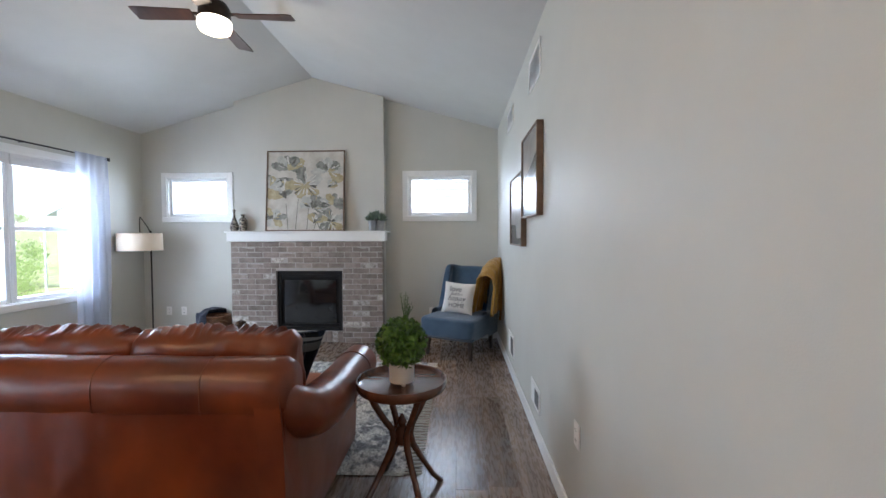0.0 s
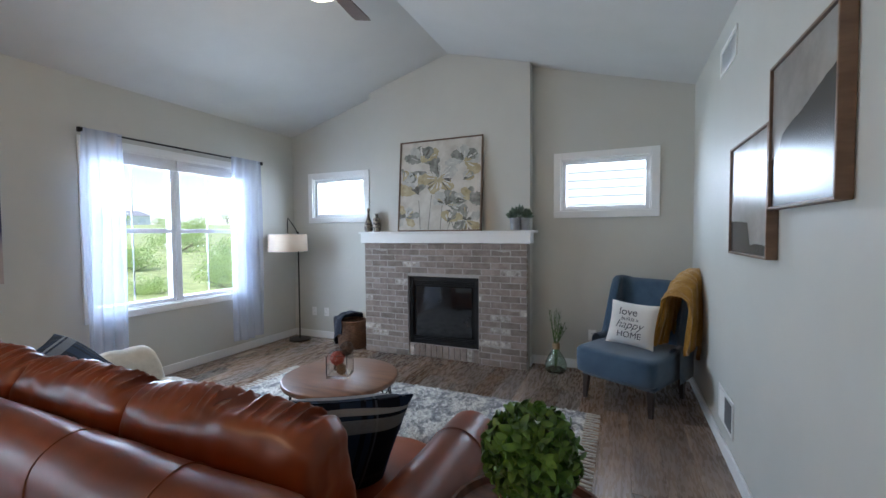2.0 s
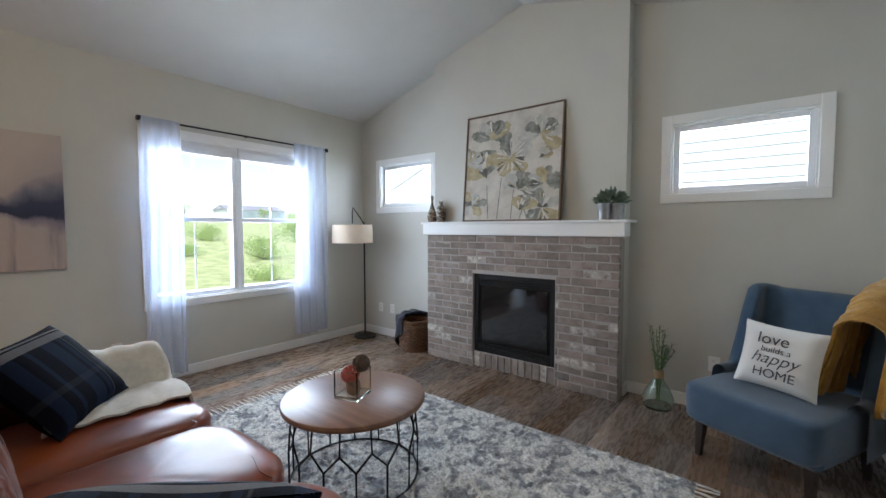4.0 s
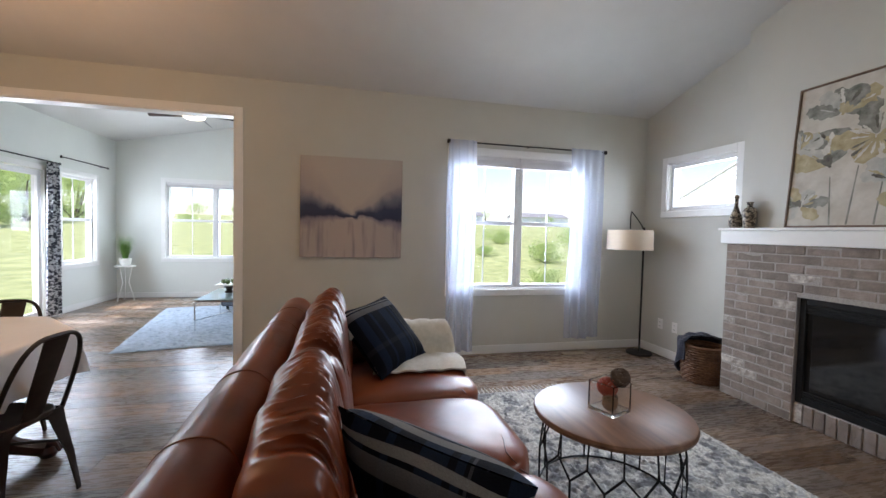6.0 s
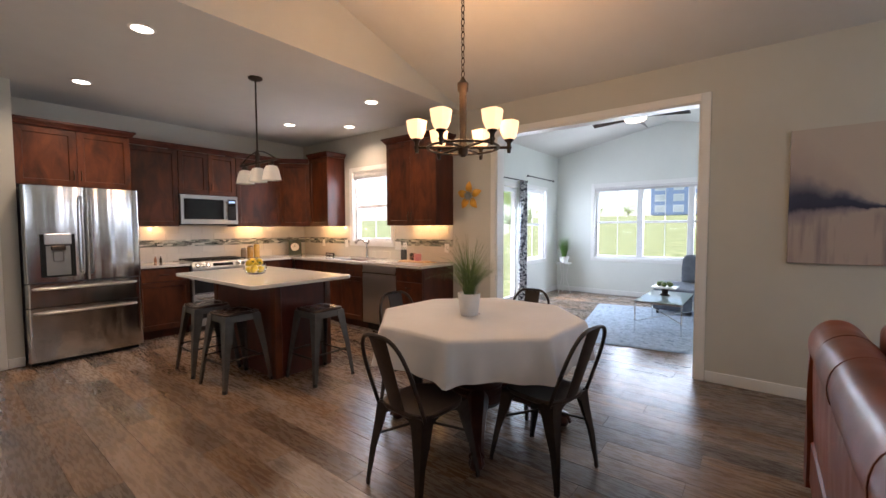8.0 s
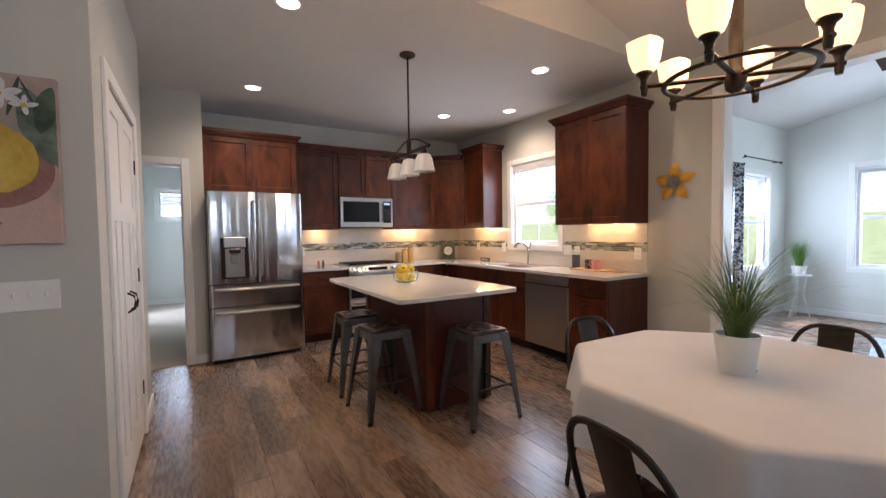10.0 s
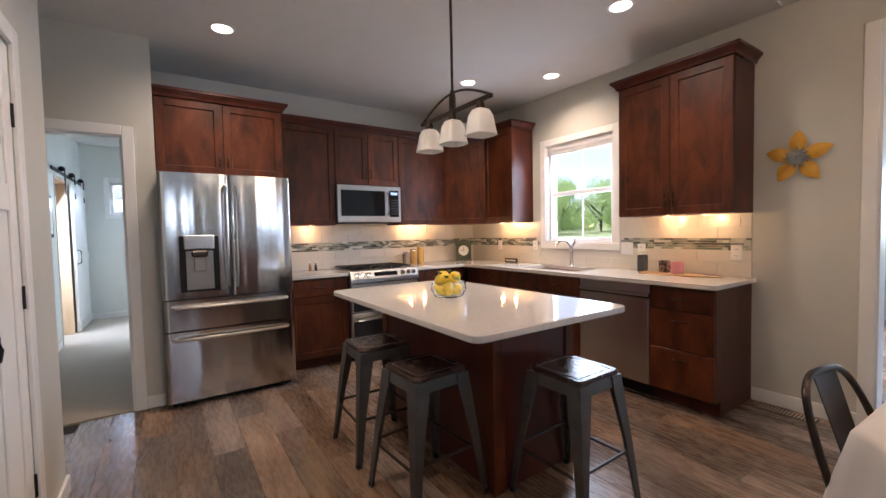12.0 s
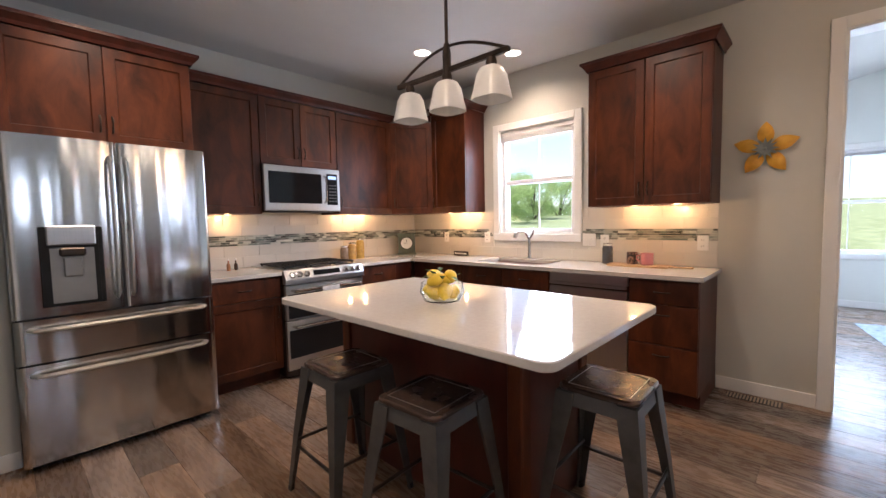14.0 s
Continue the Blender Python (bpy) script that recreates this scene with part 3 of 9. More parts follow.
def upper(label, axis, wall, out, depth, u0, u1, z0, z1, doors, crown=True, handles=True, ends=(True, True), side=None):
    root = thing("upper_cabinet", label, "cabinet", group="upper kitchen cabinets")
    s = S()
    a, b = wall + out * 0.002, wall + out * (depth - 0.02)
    s.box(a, b, u0, u1, z0, z1, 0.002) if axis == 0 else s.box(u0, u1, a, b, z0, z1, 0.002)
    part("body", s, M_CHERRY_DK, root, smooth=0)
    w = (u1 - u0) / doors
    for k in range(doors):
        p, q = u0 + k * w, u0 + (k + 1) * w
        hu = (q - 0.03 if k == 0 else p + 0.03) if doors == 2 else (p + 0.03 if side == "low" else q - 0.03)
        shaker(root, "door", b, axis, out, p, q, z0, z1, (hu, z0 + 0.12, "v") if handles else None)
    if crown:
        c = S()
        f = wall + out * depth
        steps = [(0.0, 0.0), (0.012, 0.0), (0.020, 0.02), (0.045, 0.05), (0.050, 0.05), (0.050, 0.07), (0.0, 0.07)]

        rows = []
        for d, h in steps[1:6]:
            rows.append((d, z1 + h))
        for k in range(len(rows) - 1):
            (d0, h0), (d1, h1) = rows[k], rows[k + 1]
            pts = []
            for d, h in ((d0, h0), (d1, h1)):
                x0, x1 = u0 - (d if ends[0] else 0), u1 + (d if ends[1] else 0)
                for u, v in ((x0, wall + out * 0.002), (x0, f + out * d), (x1, f + out * d), (x1, wall + out * 0.002)):
                    pts.append((v, u, h) if axis == 0 else (u, v, h))
            c.add(pts, [(0, 1, 5, 4), (1, 2, 6, 5), (2, 3, 7, 6)])
        d, h = rows[-1]
        x0, x1 = u0 - (d if ends[0] else 0), u1 + (d if ends[1] else 0)
        pts = [(v, u, h) if axis == 0 else (u, v, h) for u, v in ((x0, wall + out * 0.002), (x0, f + out * d), (x1, f + out * d), (x1, wall + out * 0.002))]
        c.add(pts, [(0, 1, 2, 3)])
        part("crown", c, M_CHERRY_DK, root, smooth=0)
    return root


UZ0, UZ1 = 1.385, 2.40
upper("stained alder wall cabinet with two doors beside the window", 0, WX, 1, 0.35, -2.43, -1.58, UZ0, 2.45, 2)
upper("stained alder corner wall cabinet beside the window", 0, WX, 1, 0.33, -4.22, -3.735, UZ0, 2.45, 1, side="low", ends=(False, True))
upper("deep stained alder cabinet above the fridge", 1, SY, 1, 0.62, -1.635, -0.694, 1.80, 2.39, 2)
upper("tall stained alder wall cabinet next to the fridge", 1, SY, 1, 0.33, -2.215, -1.637, UZ0, 2.385, 1, side="low", ends=(False, False))
upper("stained alder wall cabinet above the microwave", 1, SY, 1, 0.33, -2.965, -2.217, 1.815, 2.385, 2, ends=(False, False))
upper("stained alder wall cabinet next to the microwave", 1, SY, 1, 0.33, -3.66, -2.967, UZ0, 2.385, 1, side="high", ends=(False, False))
# diagonal corner cabinet
diag = thing("upper_cabinet", "stained alder diagonal corner wall cabinet", "cabinet", group="upper kitchen cabinets")
dq = [(WX + 0.002, SY + 0.002), (-3.662, SY + 0.002), (-3.662, SY + 0.31), (WX + 0.31, -4.222), (WX + 0.002, -4.222)]
part("body", S().prism(dq, 2, UZ0, 2.385), M_CHERRY_DK, diag, smooth=0)
p0, p1 = Vector((-3.662, SY + 0.315, 0)), Vector((WX + 0.315, -4.222, 0))
dd = (p1 - p0)
dm = Matrix.Translation(p0) @ Matrix.Rotation(math.atan2(dd.y, dd.x), 4, "Z")
door = shaker(diag, "door", 0.0, 1, -1, 0, dd.length, UZ0, 2.385, None)
door.matrix_local = dm
hp = bar_pull(door, 0.04, -0.02, UZ0 + 0.12, 2, out=(0, -1))
part("crown", S().prism([(-3.662, SY + 0.33), (-3.662, SY + 0.38), (WX + 0.38, -4.222), (WX + 0.33, -4.222)], 2, 2.386, 2.455), M_CHERRY_DK, diag, smooth=0)


def base_cab(label, axis, wall, out, depth, u0, u1, fronts, ends=(0.0, 0.0)):
    """A base unit. fronts: (share of width, [(z0, z1, kind)])."""
    root = thing("base_cabinet", label, "cabinet", group="base kitchen cabinets")
    s = S()
    a, b, t = wall + out * 0.002, wall + out * (depth - 0.02), wall + out * (depth - 0.09)
    if axis == 0:
        s.box(a, b, u0, u1, TOE, CAB_Z, 0.002).box(a, t, u0, u1, 0.0, TOE - 0.0005)
    else:
        s.box(u0, u1, a, b, TOE, CAB_Z, 0.002).box(u0, u1, a, t, 0.0, TOE - 0.0005)
    part("body", s, M_CHERRY_DK, root, smooth=0)
    for p, q, z0, z1, kind in fronts:
        if kind == "drawer":
            shaker(root, "drawer", b, axis, out, p, q, z0, z1, ((p + q) / 2, (z0 + z1) / 2, "h"), True)
        elif kind == "deep_drawer":
            shaker(root, "drawer", b, axis, out, p, q, z0, z1, ((p + q) / 2, z1 - 0.07, "h"), True)
        else:
            shaker(root, "door", b, axis, out, p, q, z0, z1, (q - 0.03 if kind == "door_q" else p + 0.03, z1 - 0.12, "v"))
    return root


FD = 0.61
base_cab("stained alder base cabinet with three drawers at the counter end", 0, WX, 1, FD, -2.02, -1.583,
         [(-2.02, -1.583, 0.70, 0.865, "drawer"), (-2.02, -1.583, 0.42, 0.70, "deep_drawer"), (-2.02, -1.583, 0.11, 0.42, "deep_drawer")])
base_cab("stained alder sink base cabinet", 0, WX, 1, FD, -3.56, -2.64,
         [(-3.56, -3.10, 0.70, 0.865, "drawer"), (-3.10, -2.64, 0.70, 0.865, "drawer"), (-3.56, -3.10, 0.11, 0.70, "door_q"), (-3.10, -2.64, 0.11, 0.70, "door_p")])
base_cab("stained alder corner base cabinet", 0, WX, 1, FD, -4.258, -3.562, [(-4.0, -3.562, 0.70, 0.865, "drawer"), (-4.0, -3.562, 0.11, 0.70, "door_q")])
base_cab("stained alder base cabinet beside the range", 1, SY, 1, FD, -3.685, -2.985, [(-3.45, -2.985, 0.70, 0.865, "drawer"), (-3.45, -2.985, 0.11, 0.70, "door_q")])
base_cab("stained alder base cabinet between fridge and range", 1, SY, 1, FD, -2.215, -1.64, [(-2.215, -1.64, 0.70, 0.865, "drawer"), (-2.215, -1.64, 0.11, 0.70, "door_p")])

# countertops
CT0, CT1 = 0.876, 0.906
sink_hole = (-4.17, -3.77, -3.46, -2.76)


def slab_with_hole(x0, x1, y0, y1, hole):
    a, b, c, d = hole
    s = S()
    s.box(x0, a, y0, y1, CT0, CT1).box(b, x1, y0, y1, CT0, CT1, 0).box(a, b, y0, c, CT0, CT1).box(a, b, d, y1, CT0, CT1)
    return s


def rounded_slab(x0, x1, y0, y1, z0, z1, r=0.04, bev=0.004, n=6):
    rings = []
    for d, z in ((bev, z0), (0, z0 + bev), (0, z1 - bev), (bev, z1)):
        ring = []
        for cx, cy, a0 in ((x1 - r, y1 - r, 0), (x0 + r, y1 - r, 90), (x0 + r, y0 + r, 180), (x1 - r, y0 + r, 270)):
            for k in range(n + 1):
                a = radians(a0 + 90 * k / n)
                ring.append((cx + (r - d) * math.cos(a), cy + (r - d) * math.sin(a), z))
        rings.append(ring)
    return S().rings(rings)


ct = thing("countertop", "white quartz countertop along the kitchen walls", "countertop")
part("west_slab", slab_with_hole(WX + 0.008, -3.645, SY + 0.008, -1.555, sink_hole), M_QUARTZ, ct, smooth=0)
part("range_side_slab", S().box(-3.644, -2.985, SY + 0.008, -4.225, CT0, CT1, 0.003), M_QUARTZ, ct, smooth=0)
part("fridge_side_slab", S().box(-2.213, -1.637, SY + 0.008, -4.225, CT0, CT1, 0.003), M_QUARTZ, ct, smooth=0)

# island
M_ISLAND = mat("red_stained_panel", (0.045, 0.008, 0.005), (0.105, 0.019, 0.010), 0.36, scale=3.0, stretch=(3, 3, 0.7), detail=6)
isl = thing("kitchen_island", "stained alder kitchen island with a white quartz top", "kitchen island")
part("body", S().box(-2.585, -2.02, -3.04, -1.86, 0.0, CAB_Z, 0.004), M_ISLAND, isl, smooth=0)
part("corner_post", S().box(-2.075, -2.005, -1.915, -1.845, 0, CAB_Z - 0.001, 0.006), M_CHERRY, isl, smooth=0)
part("corner_post", S().box(-2.075, -2.005, -3.055, -2.985, 0, CAB_Z - 0.001, 0.006), M_CHERRY, isl, smooth=0)
part("corner_post", S().box(-2.60, -2.53, -1.915, -1.845, 0, CAB_Z - 0.001, 0.006), M_CHERRY, isl, smooth=0)
part("countertop", rounded_slab(-2.625, -1.655, -3.10, -1.535, CAB_Z + 0.001, CAB_Z + 0.032, 0.05), M_QUARTZ, isl, "white quartz island top")

# ---- kitchen things ----


def sq(cx, cy, z, wx, wy):
    return [(cx - wx, cy - wy, z), (cx + wx, cy - wy, z), (cx + wx, cy + wy, z), (cx - wx, cy + wy, z)]


# fridge
FX0, FX1, FY = -1.627, -0.697, -4.0
fridge = thing("refrigerator", "stainless steel french-door refrigerator with water dispenser", "refrigerator")
part("body", S().box(FX0 + 0.012, FX1 - 0.012, SY + 0.03, FY - 0.075, 0.03, 1.765, 0.006), mat("fridge_grey", (0.10, 0.10, 0.10), (0.13, 0.13, 0.13), 0.5), fridge, smooth=0)
FM = (FX0 + FX1) / 2


def bowed(x0, x1, z0, z1, bow=0.010, y=FY):
    """A steel front that swells a little in the middle."""
    def fn(u, v):
        x = x0 + u * (x1 - x0)
        e = min(u, 1 - u) / 0.04
        edge = 0.012 * (1 - min(1, e)) ** 2
        ripple = 0.0034 * noise.noise((x * 9, 0.3, z0)) + 0.0007 * noise.noise((x * 24, 4.0, z0))
        return x, y - bow * (2 * u - 1) ** 2 - edge + ripple, z0 + v * (z1 - z0)
    return S().sheet(fn, 64, 1, -0.06)


def door_bar(parent, p, q, axis, out=0.052):
    """A long flat handle on two feet."""
    s = S()
    if axis == 2:
        s.tube([(p[0], p[1] + 0.002, p[2]), (p[0], p[1] + out * 0.8, p[2] + 0.02), (p[0], p[1] + out, p[2] + 0.10), (p[0], p[1] + out + 0.006, (p[2] + q[2]) / 2), (p[0], p[1] + out, q[2] - 0.10), (p[0], p[1] + out * 0.8, q[2] - 0.02), (p[0], p[1] + 0.002, q[2])], 0.019, 12, flat=0.55, up=(1, 0, 0))
    else:
        s.tube([(p[0], p[1] + 0.002, p[2]), (p[0] + 0.02, p[1] + out * 0.8, p[2]), (p[0] + 0.10, p[1] + out, p[2]), ((p[0] + q[0]) / 2, p[1] + out + 0.006, p[2]), (q[0] - 0.10, p[1] + out, p[2]), (q[0] - 0.02, p[1] + out * 0.8, p[2]), (q[0], p[1] + 0.002, p[2])], 0.017, 10, flat=0.7)
    return part("handle", s, M_STEEL_H, parent, "brushed steel bar handle")


dl = part("door", bowed(FM + 0.003, FX1, 0.825, 1.776), M_STEEL, fridge)
door_bar(dl, (FM + 0.035, FY, 0.90), (FM + 0.035, FY, 1.68), 2)
dr = part("door", bowed(FX0, FM - 0.003, 0.825, 1.776), M_STEEL, fridge)
door_bar(dr, (FM - 0.035, FY, 0.90), (FM - 0.035, FY, 1.68), 2)
part("latch_plate", S().box(FM - 0.048, FM - 0.022, FY + 0.055, FY + 0.064, 1.27, 1.32, 0.003), M_BLACK, dr)
d1 = part("drawer", bowed(FX0, FX1, 0.585, 0.815, 0.006), M_STEEL, fridge)
door_bar(d1, (FX0 + 0.06, FY - 0.004, 0.765), (FX1 - 0.06, FY - 0.004, 0.765), 0)
d2 = part("drawer", bowed(FX0, FX1, 0.045, 0.575, 0.006), M_STEEL, fridge)
door_bar(d2, (FX0 + 0.06, FY - 0.004, 0.525), (FX1 - 0.06, FY - 0.004, 0.525), 0)
disp = part("dispenser", S().box(-1.075, -0.815, FY - 0.003, FY + 0.004, 0.875, 1.30, 0.003).box(-1.07, -1.055, FY, FY + 0.008, 0.88, 1.27).box(-0.835, -0.82, FY, FY + 0.008, 0.88, 1.27), M_BLACK, fridge, "black water and ice dispenser")
part("control_panel", S().box(-1.045, -0.845, FY + 0.004, FY + 0.022, 1.20, 1.305, 0.006), M_STEEL_H, disp)
part("spout", S().box(-1.0, -0.89, FY + 0.004, FY + 0.03, 1.14, 1.188, 0.01), M_GUN_DK, disp)
part("drip_wall", S().box(-1.035, -0.855, FY + 0.0041, FY + 0.007, 0.892, 1.185, 0.001), mat("satin_steel", (0.24, 0.24, 0.235), (0.30, 0.30, 0.295), 0.45, 0.7, scale=5), disp, smooth=0)
part("paddle", S().box(-0.985, -0.905, FY + 0.007, FY + 0.022, 1.03, 1.135, 0.006), bpy.data.materials["satin_steel"], disp)
part("foot_grille", S().box(FX0 + 0.03, FX1 - 0.03, FY - 0.11, FY - 0.08, 0.0, 0.04), M_BLACK, fridge, smooth=0)

# microwave
MX0, MX1, MY = -2.963, -2.219, -4.50
mw = thing("microwave", "stainless steel over-range microwave with dark glass door", "microwave")
part("body", S().box(MX0, MX1, SY + 0.004, MY - 0.03, 1.41, 1.812, 0.004), M_GUN_DK, mw, smooth=0)
part("front", S().box(MX0, MX1, MY - 0.029, MY, 1.412, 1.811, 0.006), M_STEEL_H, mw, smooth=0)
part("door_glass", S().box(MX0 + 0.20, MX1 - 0.04, MY + 0.0005, MY + 0.006, 1.48, 1.755, 0.003), M_BLACKGLASS, mw, smooth=0)
part("control_panel", S().box(MX0 + 0.03, MX0 + 0.145, MY + 0.0005, MY + 0.005, 1.47, 1.765, 0.003), M_BLACKGLASS, mw, smooth=0)
kp = S()
for i in range(3):
    for j in range(6):
        kp.box(MX0 + 0.045 + i * 0.03, MX0 + 0.063 + i * 0.03, MY + 0.005, MY + 0.0065, 1.50 + j * 0.03, 1.512 + j * 0.03)
part("key", kp, M_GUN, mw, smooth=0)
part("display", S().box(MX0 + 0.045, MX0 + 0.13, MY + 0.005, MY + 0.0065, 1.715, 1.745), glow("blue_display", (0.5, 0.7, 1.0), 0.4), mw, smooth=0)
part("handle", S().tube([(MX0 + 0.17, MY, 1.49), (MX0 + 0.17, MY + 0.035, 1.51), (MX0 + 0.17, MY + 0.038, 1.61), (MX0 + 0.17, MY + 0.035, 1.72), (MX0 + 0.17, MY, 1.74)], 0.010, 8), M_STEEL, mw)
part("vent_grille", S().box(MX0 + 0.02, MX1 - 0.02, MY - 0.2, MY - 0.04, 1.402, 1.409), M_BLACK, mw, smooth=0)

# range
RX0, RX1, RY = -2.982, -2.218, -4.205
rg = thing("gas_range", "stainless steel slide-in gas range with black grates", "range")
part("body", S().box(RX0, RX1, SY + 0.02, RY - 0.03, 0.02, 0.895, 0.003), M_GUN_DK, rg, smooth=0)
part("cooktop", S().box(RX0, RX1, SY + 0.02, RY - 0.005, 0.896, 0.915, 0.004), M_STEEL_H, rg, smooth=0)
gr = S()
for gx in range(3):
    x0 = RX0 + 0.03 + gx * 0.236
    for k in range(5):
        gr.box(x0 + k * 0.05, x0 + k * 0.05 + 0.012, SY + 0.10, RY - 0.09, 0.928, 0.942, 0.002)
    for yy in (SY + 0.10, SY + 0.34, RY - 0.10):
        gr.box(x0, x0 + 0.212, yy, yy + 0.012, 0.926, 0.9405, 0.002)
    for yy in (SY + 0.11, RY - 0.11):
        for xx in (x0 + 0.004, x0 + 0.196):
            gr.box(xx, xx + 0.012, yy, yy + 0.012, 0.915, 0.928)
part("grate", gr, M_BLACK, rg, smooth=0)
for bx_, by_ in ((RX0 + 0.14, SY + 0.18), (RX0 + 0.14, RY - 0.2), (RX1 - 0.14, SY + 0.18), (RX1 - 0.14, RY - 0.2), ((RX0 + RX1) / 2, SY + 0.3)):
    part("burner", S().lathe([(0.05, 0), (0.05, 0.008), (0.03, 0.012), (0.03, 0.016), (0.0, 0.017)], 16, (bx_, by_, 0.9155)), M_BLACK, rg)
cp = S().prism([(RY - 0.03, 0.80), (RY + 0.03, 0.80), (RY + 0.03, 0.84), (RY - 0.004, 0.912), (RY - 0.03, 0.912)], 0, RX0, RX1)
part("control_panel", cp, M_STEEL_H, rg, smooth=0)
tilt = Matrix.Rotation(radians(-64), 4, "X")
for k in range(6):
    kx = RX0 + 0.06 + k * 0.065 if k < 3 else RX1 - 0.06 - (k - 3) * 0.065
    kn = S().lathe([(0.026, 0), (0.026, 0.008), (0.021, 0.012), (0.019, 0.03), (0.0, 0.031)], 16).moved(Matrix.Translation((kx, RY + 0.014, 0.872)) @ tilt)
    part("knob", kn, M_CHROME, rg, "chrome control knob")
part("display", S().box(-0.13, 0.13, -0.022, 0.022, 0, 0.002).moved(Matrix.Translation(((RX0 + RX1) / 2, RY + 0.0145, 0.875)) @ tilt), M_BLACKGLASS, rg, smooth=0)
for z0, z1 in ((0.50, 0.79), (0.08, 0.49)):
    od = part("oven_door", S().box(RX0 + 0.004, RX1 - 0.004, RY - 0.029, RY + 0.01, z0, z1, 0.005), M_STEEL_H, rg, smooth=0)
    part("door_glass", S().box(RX0 + 0.022, RX1 - 0.022, RY + 0.0105, RY + 0.014, z0 + (0.012 if z0 > 0.3 else 0.10), z1 - 0.075, 0.002), M_BLACKGLASS, od, smooth=0)
    part("handle", S().tube([(RX0 + 0.06, RY + 0.01, z1 - 0.045), (RX0 + 0.06, RY + 0.055, z1 - 0.045), (RX1 - 0.06, RY + 0.055, z1 - 0.045), (RX1 - 0.06, RY + 0.01, z1 - 0.045)], 0.012, 8), M_STEEL, od)
tw = S().sheet(lambda u, v: (-2.52 - 0.17 * u, RY + 0.070 + 0.003 * math.sin(u * 19) - 0.004 * v, 0.757 - 0.24 * v + 0.0 * u), 14, 8, 0.006)
tagged(part("dish_towel", tw, mat("striped_towel", (0.45, 0.46, 0.48), (0.75, 0.75, 0.75), 0.9, scale=10, stretch=(0.1, 0.1, 3)), None), "grey striped dish towel hanging on the oven handle", "towel")

# dishwasher
dw = thing("dishwasher", "stainless steel dishwasher under the counter", "dishwasher")
part("body", S().box(WX + 0.03, -3.725, -2.635, -2.025, 0.09, 0.872, 0.003), M_GUN_DK, dw, smooth=0)
part("door", S().box(-3.724, -3.69, -2.635, -2.025, 0.11, 0.76, 0.005), M_STEEL_H, dw, smooth=0)
part("control_strip", S().box(-3.724, -3.694, -2.635, -2.025, 0.80, 0.868, 0.004), M_STEEL_H, dw, smooth=0)
part("pocket_handle", S().box(-3.724, -3.705, -2.63, -2.03, 0.761, 0.799), M_GUN_DK, dw, smooth=0)
part("handle_lip", S().box(-3.704, -3.675, -2.63, -2.03, 0.775, 0.80, 0.006), M_STEEL_H, dw, smooth=0)
part("toe_plate", S().box(-3.79, -3.775, -2.635, -2.025, 0.0, 0.088), M_BLACK, dw, smooth=0)

# sink and faucet
sk = thing("kitchen_sink", "double stainless undermount kitchen sink", "sink")
hx0, hx1, hy0, hy1 = sink_hole
for a, b in ((hy0, (hy0 + hy1) / 2 - 0.012), ((hy0 + hy1) / 2 + 0.012, hy1)):
    bowl = S()
    bowl.rings([[(x, y, z) for x, y in ((hx0 + d, a + d), (hx1 - d, a + d), (hx1 - d, b - d), (hx0 + d, b - d))] for d, z in ((-0.003, 0.8755), (0.004, 0.87), (0.012, 0.72), (0.05, 0.69))], cap=False)
    bowl.add([(hx0 + 0.05, a + 0.05, 0.69), (hx1 - 0.05, a + 0.05, 0.69), (hx1 - 0.05, b - 0.05, 0.69), (hx0 + 0.05, b - 0.05, 0.69)], [(0, 1, 2, 3)])
    part("basin", bowl, M_STEEL_H, sk)
part("divider", S().box(hx0, hx1, (hy0 + hy1) / 2 - 0.015, (hy0 + hy1) / 2 + 0.015, 0.70, 0.872, 0.006), M_STEEL_H, sk)
fc = thing("faucet", "chrome gooseneck kitchen faucet with one lever", "faucet", Matrix.Translation((-4.215, -3.13, CT1)))
part("base", S().lathe([(0.032, 0), (0.032, 0.006), (0.022, 0.012), (0.018, 0.05), (0.017, 0.16)], 16), M_CHROME, fc)
arc = [(0, 0, 0.15), (0.0, -0.005, 0.20), (0.02, -0.02, 0.245), (0.06, -0.035, 0.272), (0.11, -0.05, 0.272), (0.15, -0.062, 0.25), (0.165, -0.066, 0.215)]
part("spout", S().tube(arc, [0.017, 0.017, 0.0165, 0.016, 0.0165, 0.019, 0.020], 12), M_CHROME, fc)
part("lever", S().tube([(0, 0.0, 0.20), (-0.01, 0.03, 0.245), (0.0, 0.045, 0.285), (0.012, 0.04, 0.305)], [0.012, 0.010, 0.008, 0.006], 8), M_CHROME, fc)

# window blind at the kitchen window
M_BLIND = mat("white_blind", (0.66, 0.65, 0.65), (0.72, 0.71, 0.71), 0.6, scale=5)


def blind(axis, face, out, u0, u1, z1, drop, label):
    r = thing("window_blind", label, "blind", group="raised blinds")
    s = S()
    a, b = face - out * 0.034, face - out * 0.004
    n = 7
    for k in range(n):
        z = z1 - drop + k * (drop - 0.04) / n
        s.box(a, b, u0, u1, z, z + (drop - 0.04) / n * 0.75, 0.002) if axis == 0 else s.box(u0, u1, a, b, z, z + (drop - 0.04) / n * 0.75, 0.002)
    part("slat", s, M_BLIND, r, smooth=0)
    h = S()
    h.box(a, b, u0, u1, z1 - 0.04, z1, 0.003) if axis == 0 else h.box(u0, u1, a, b, z1 - 0.04, z1, 0.003)
    part("head_rail", h, M_BLIND, r, smooth=0)


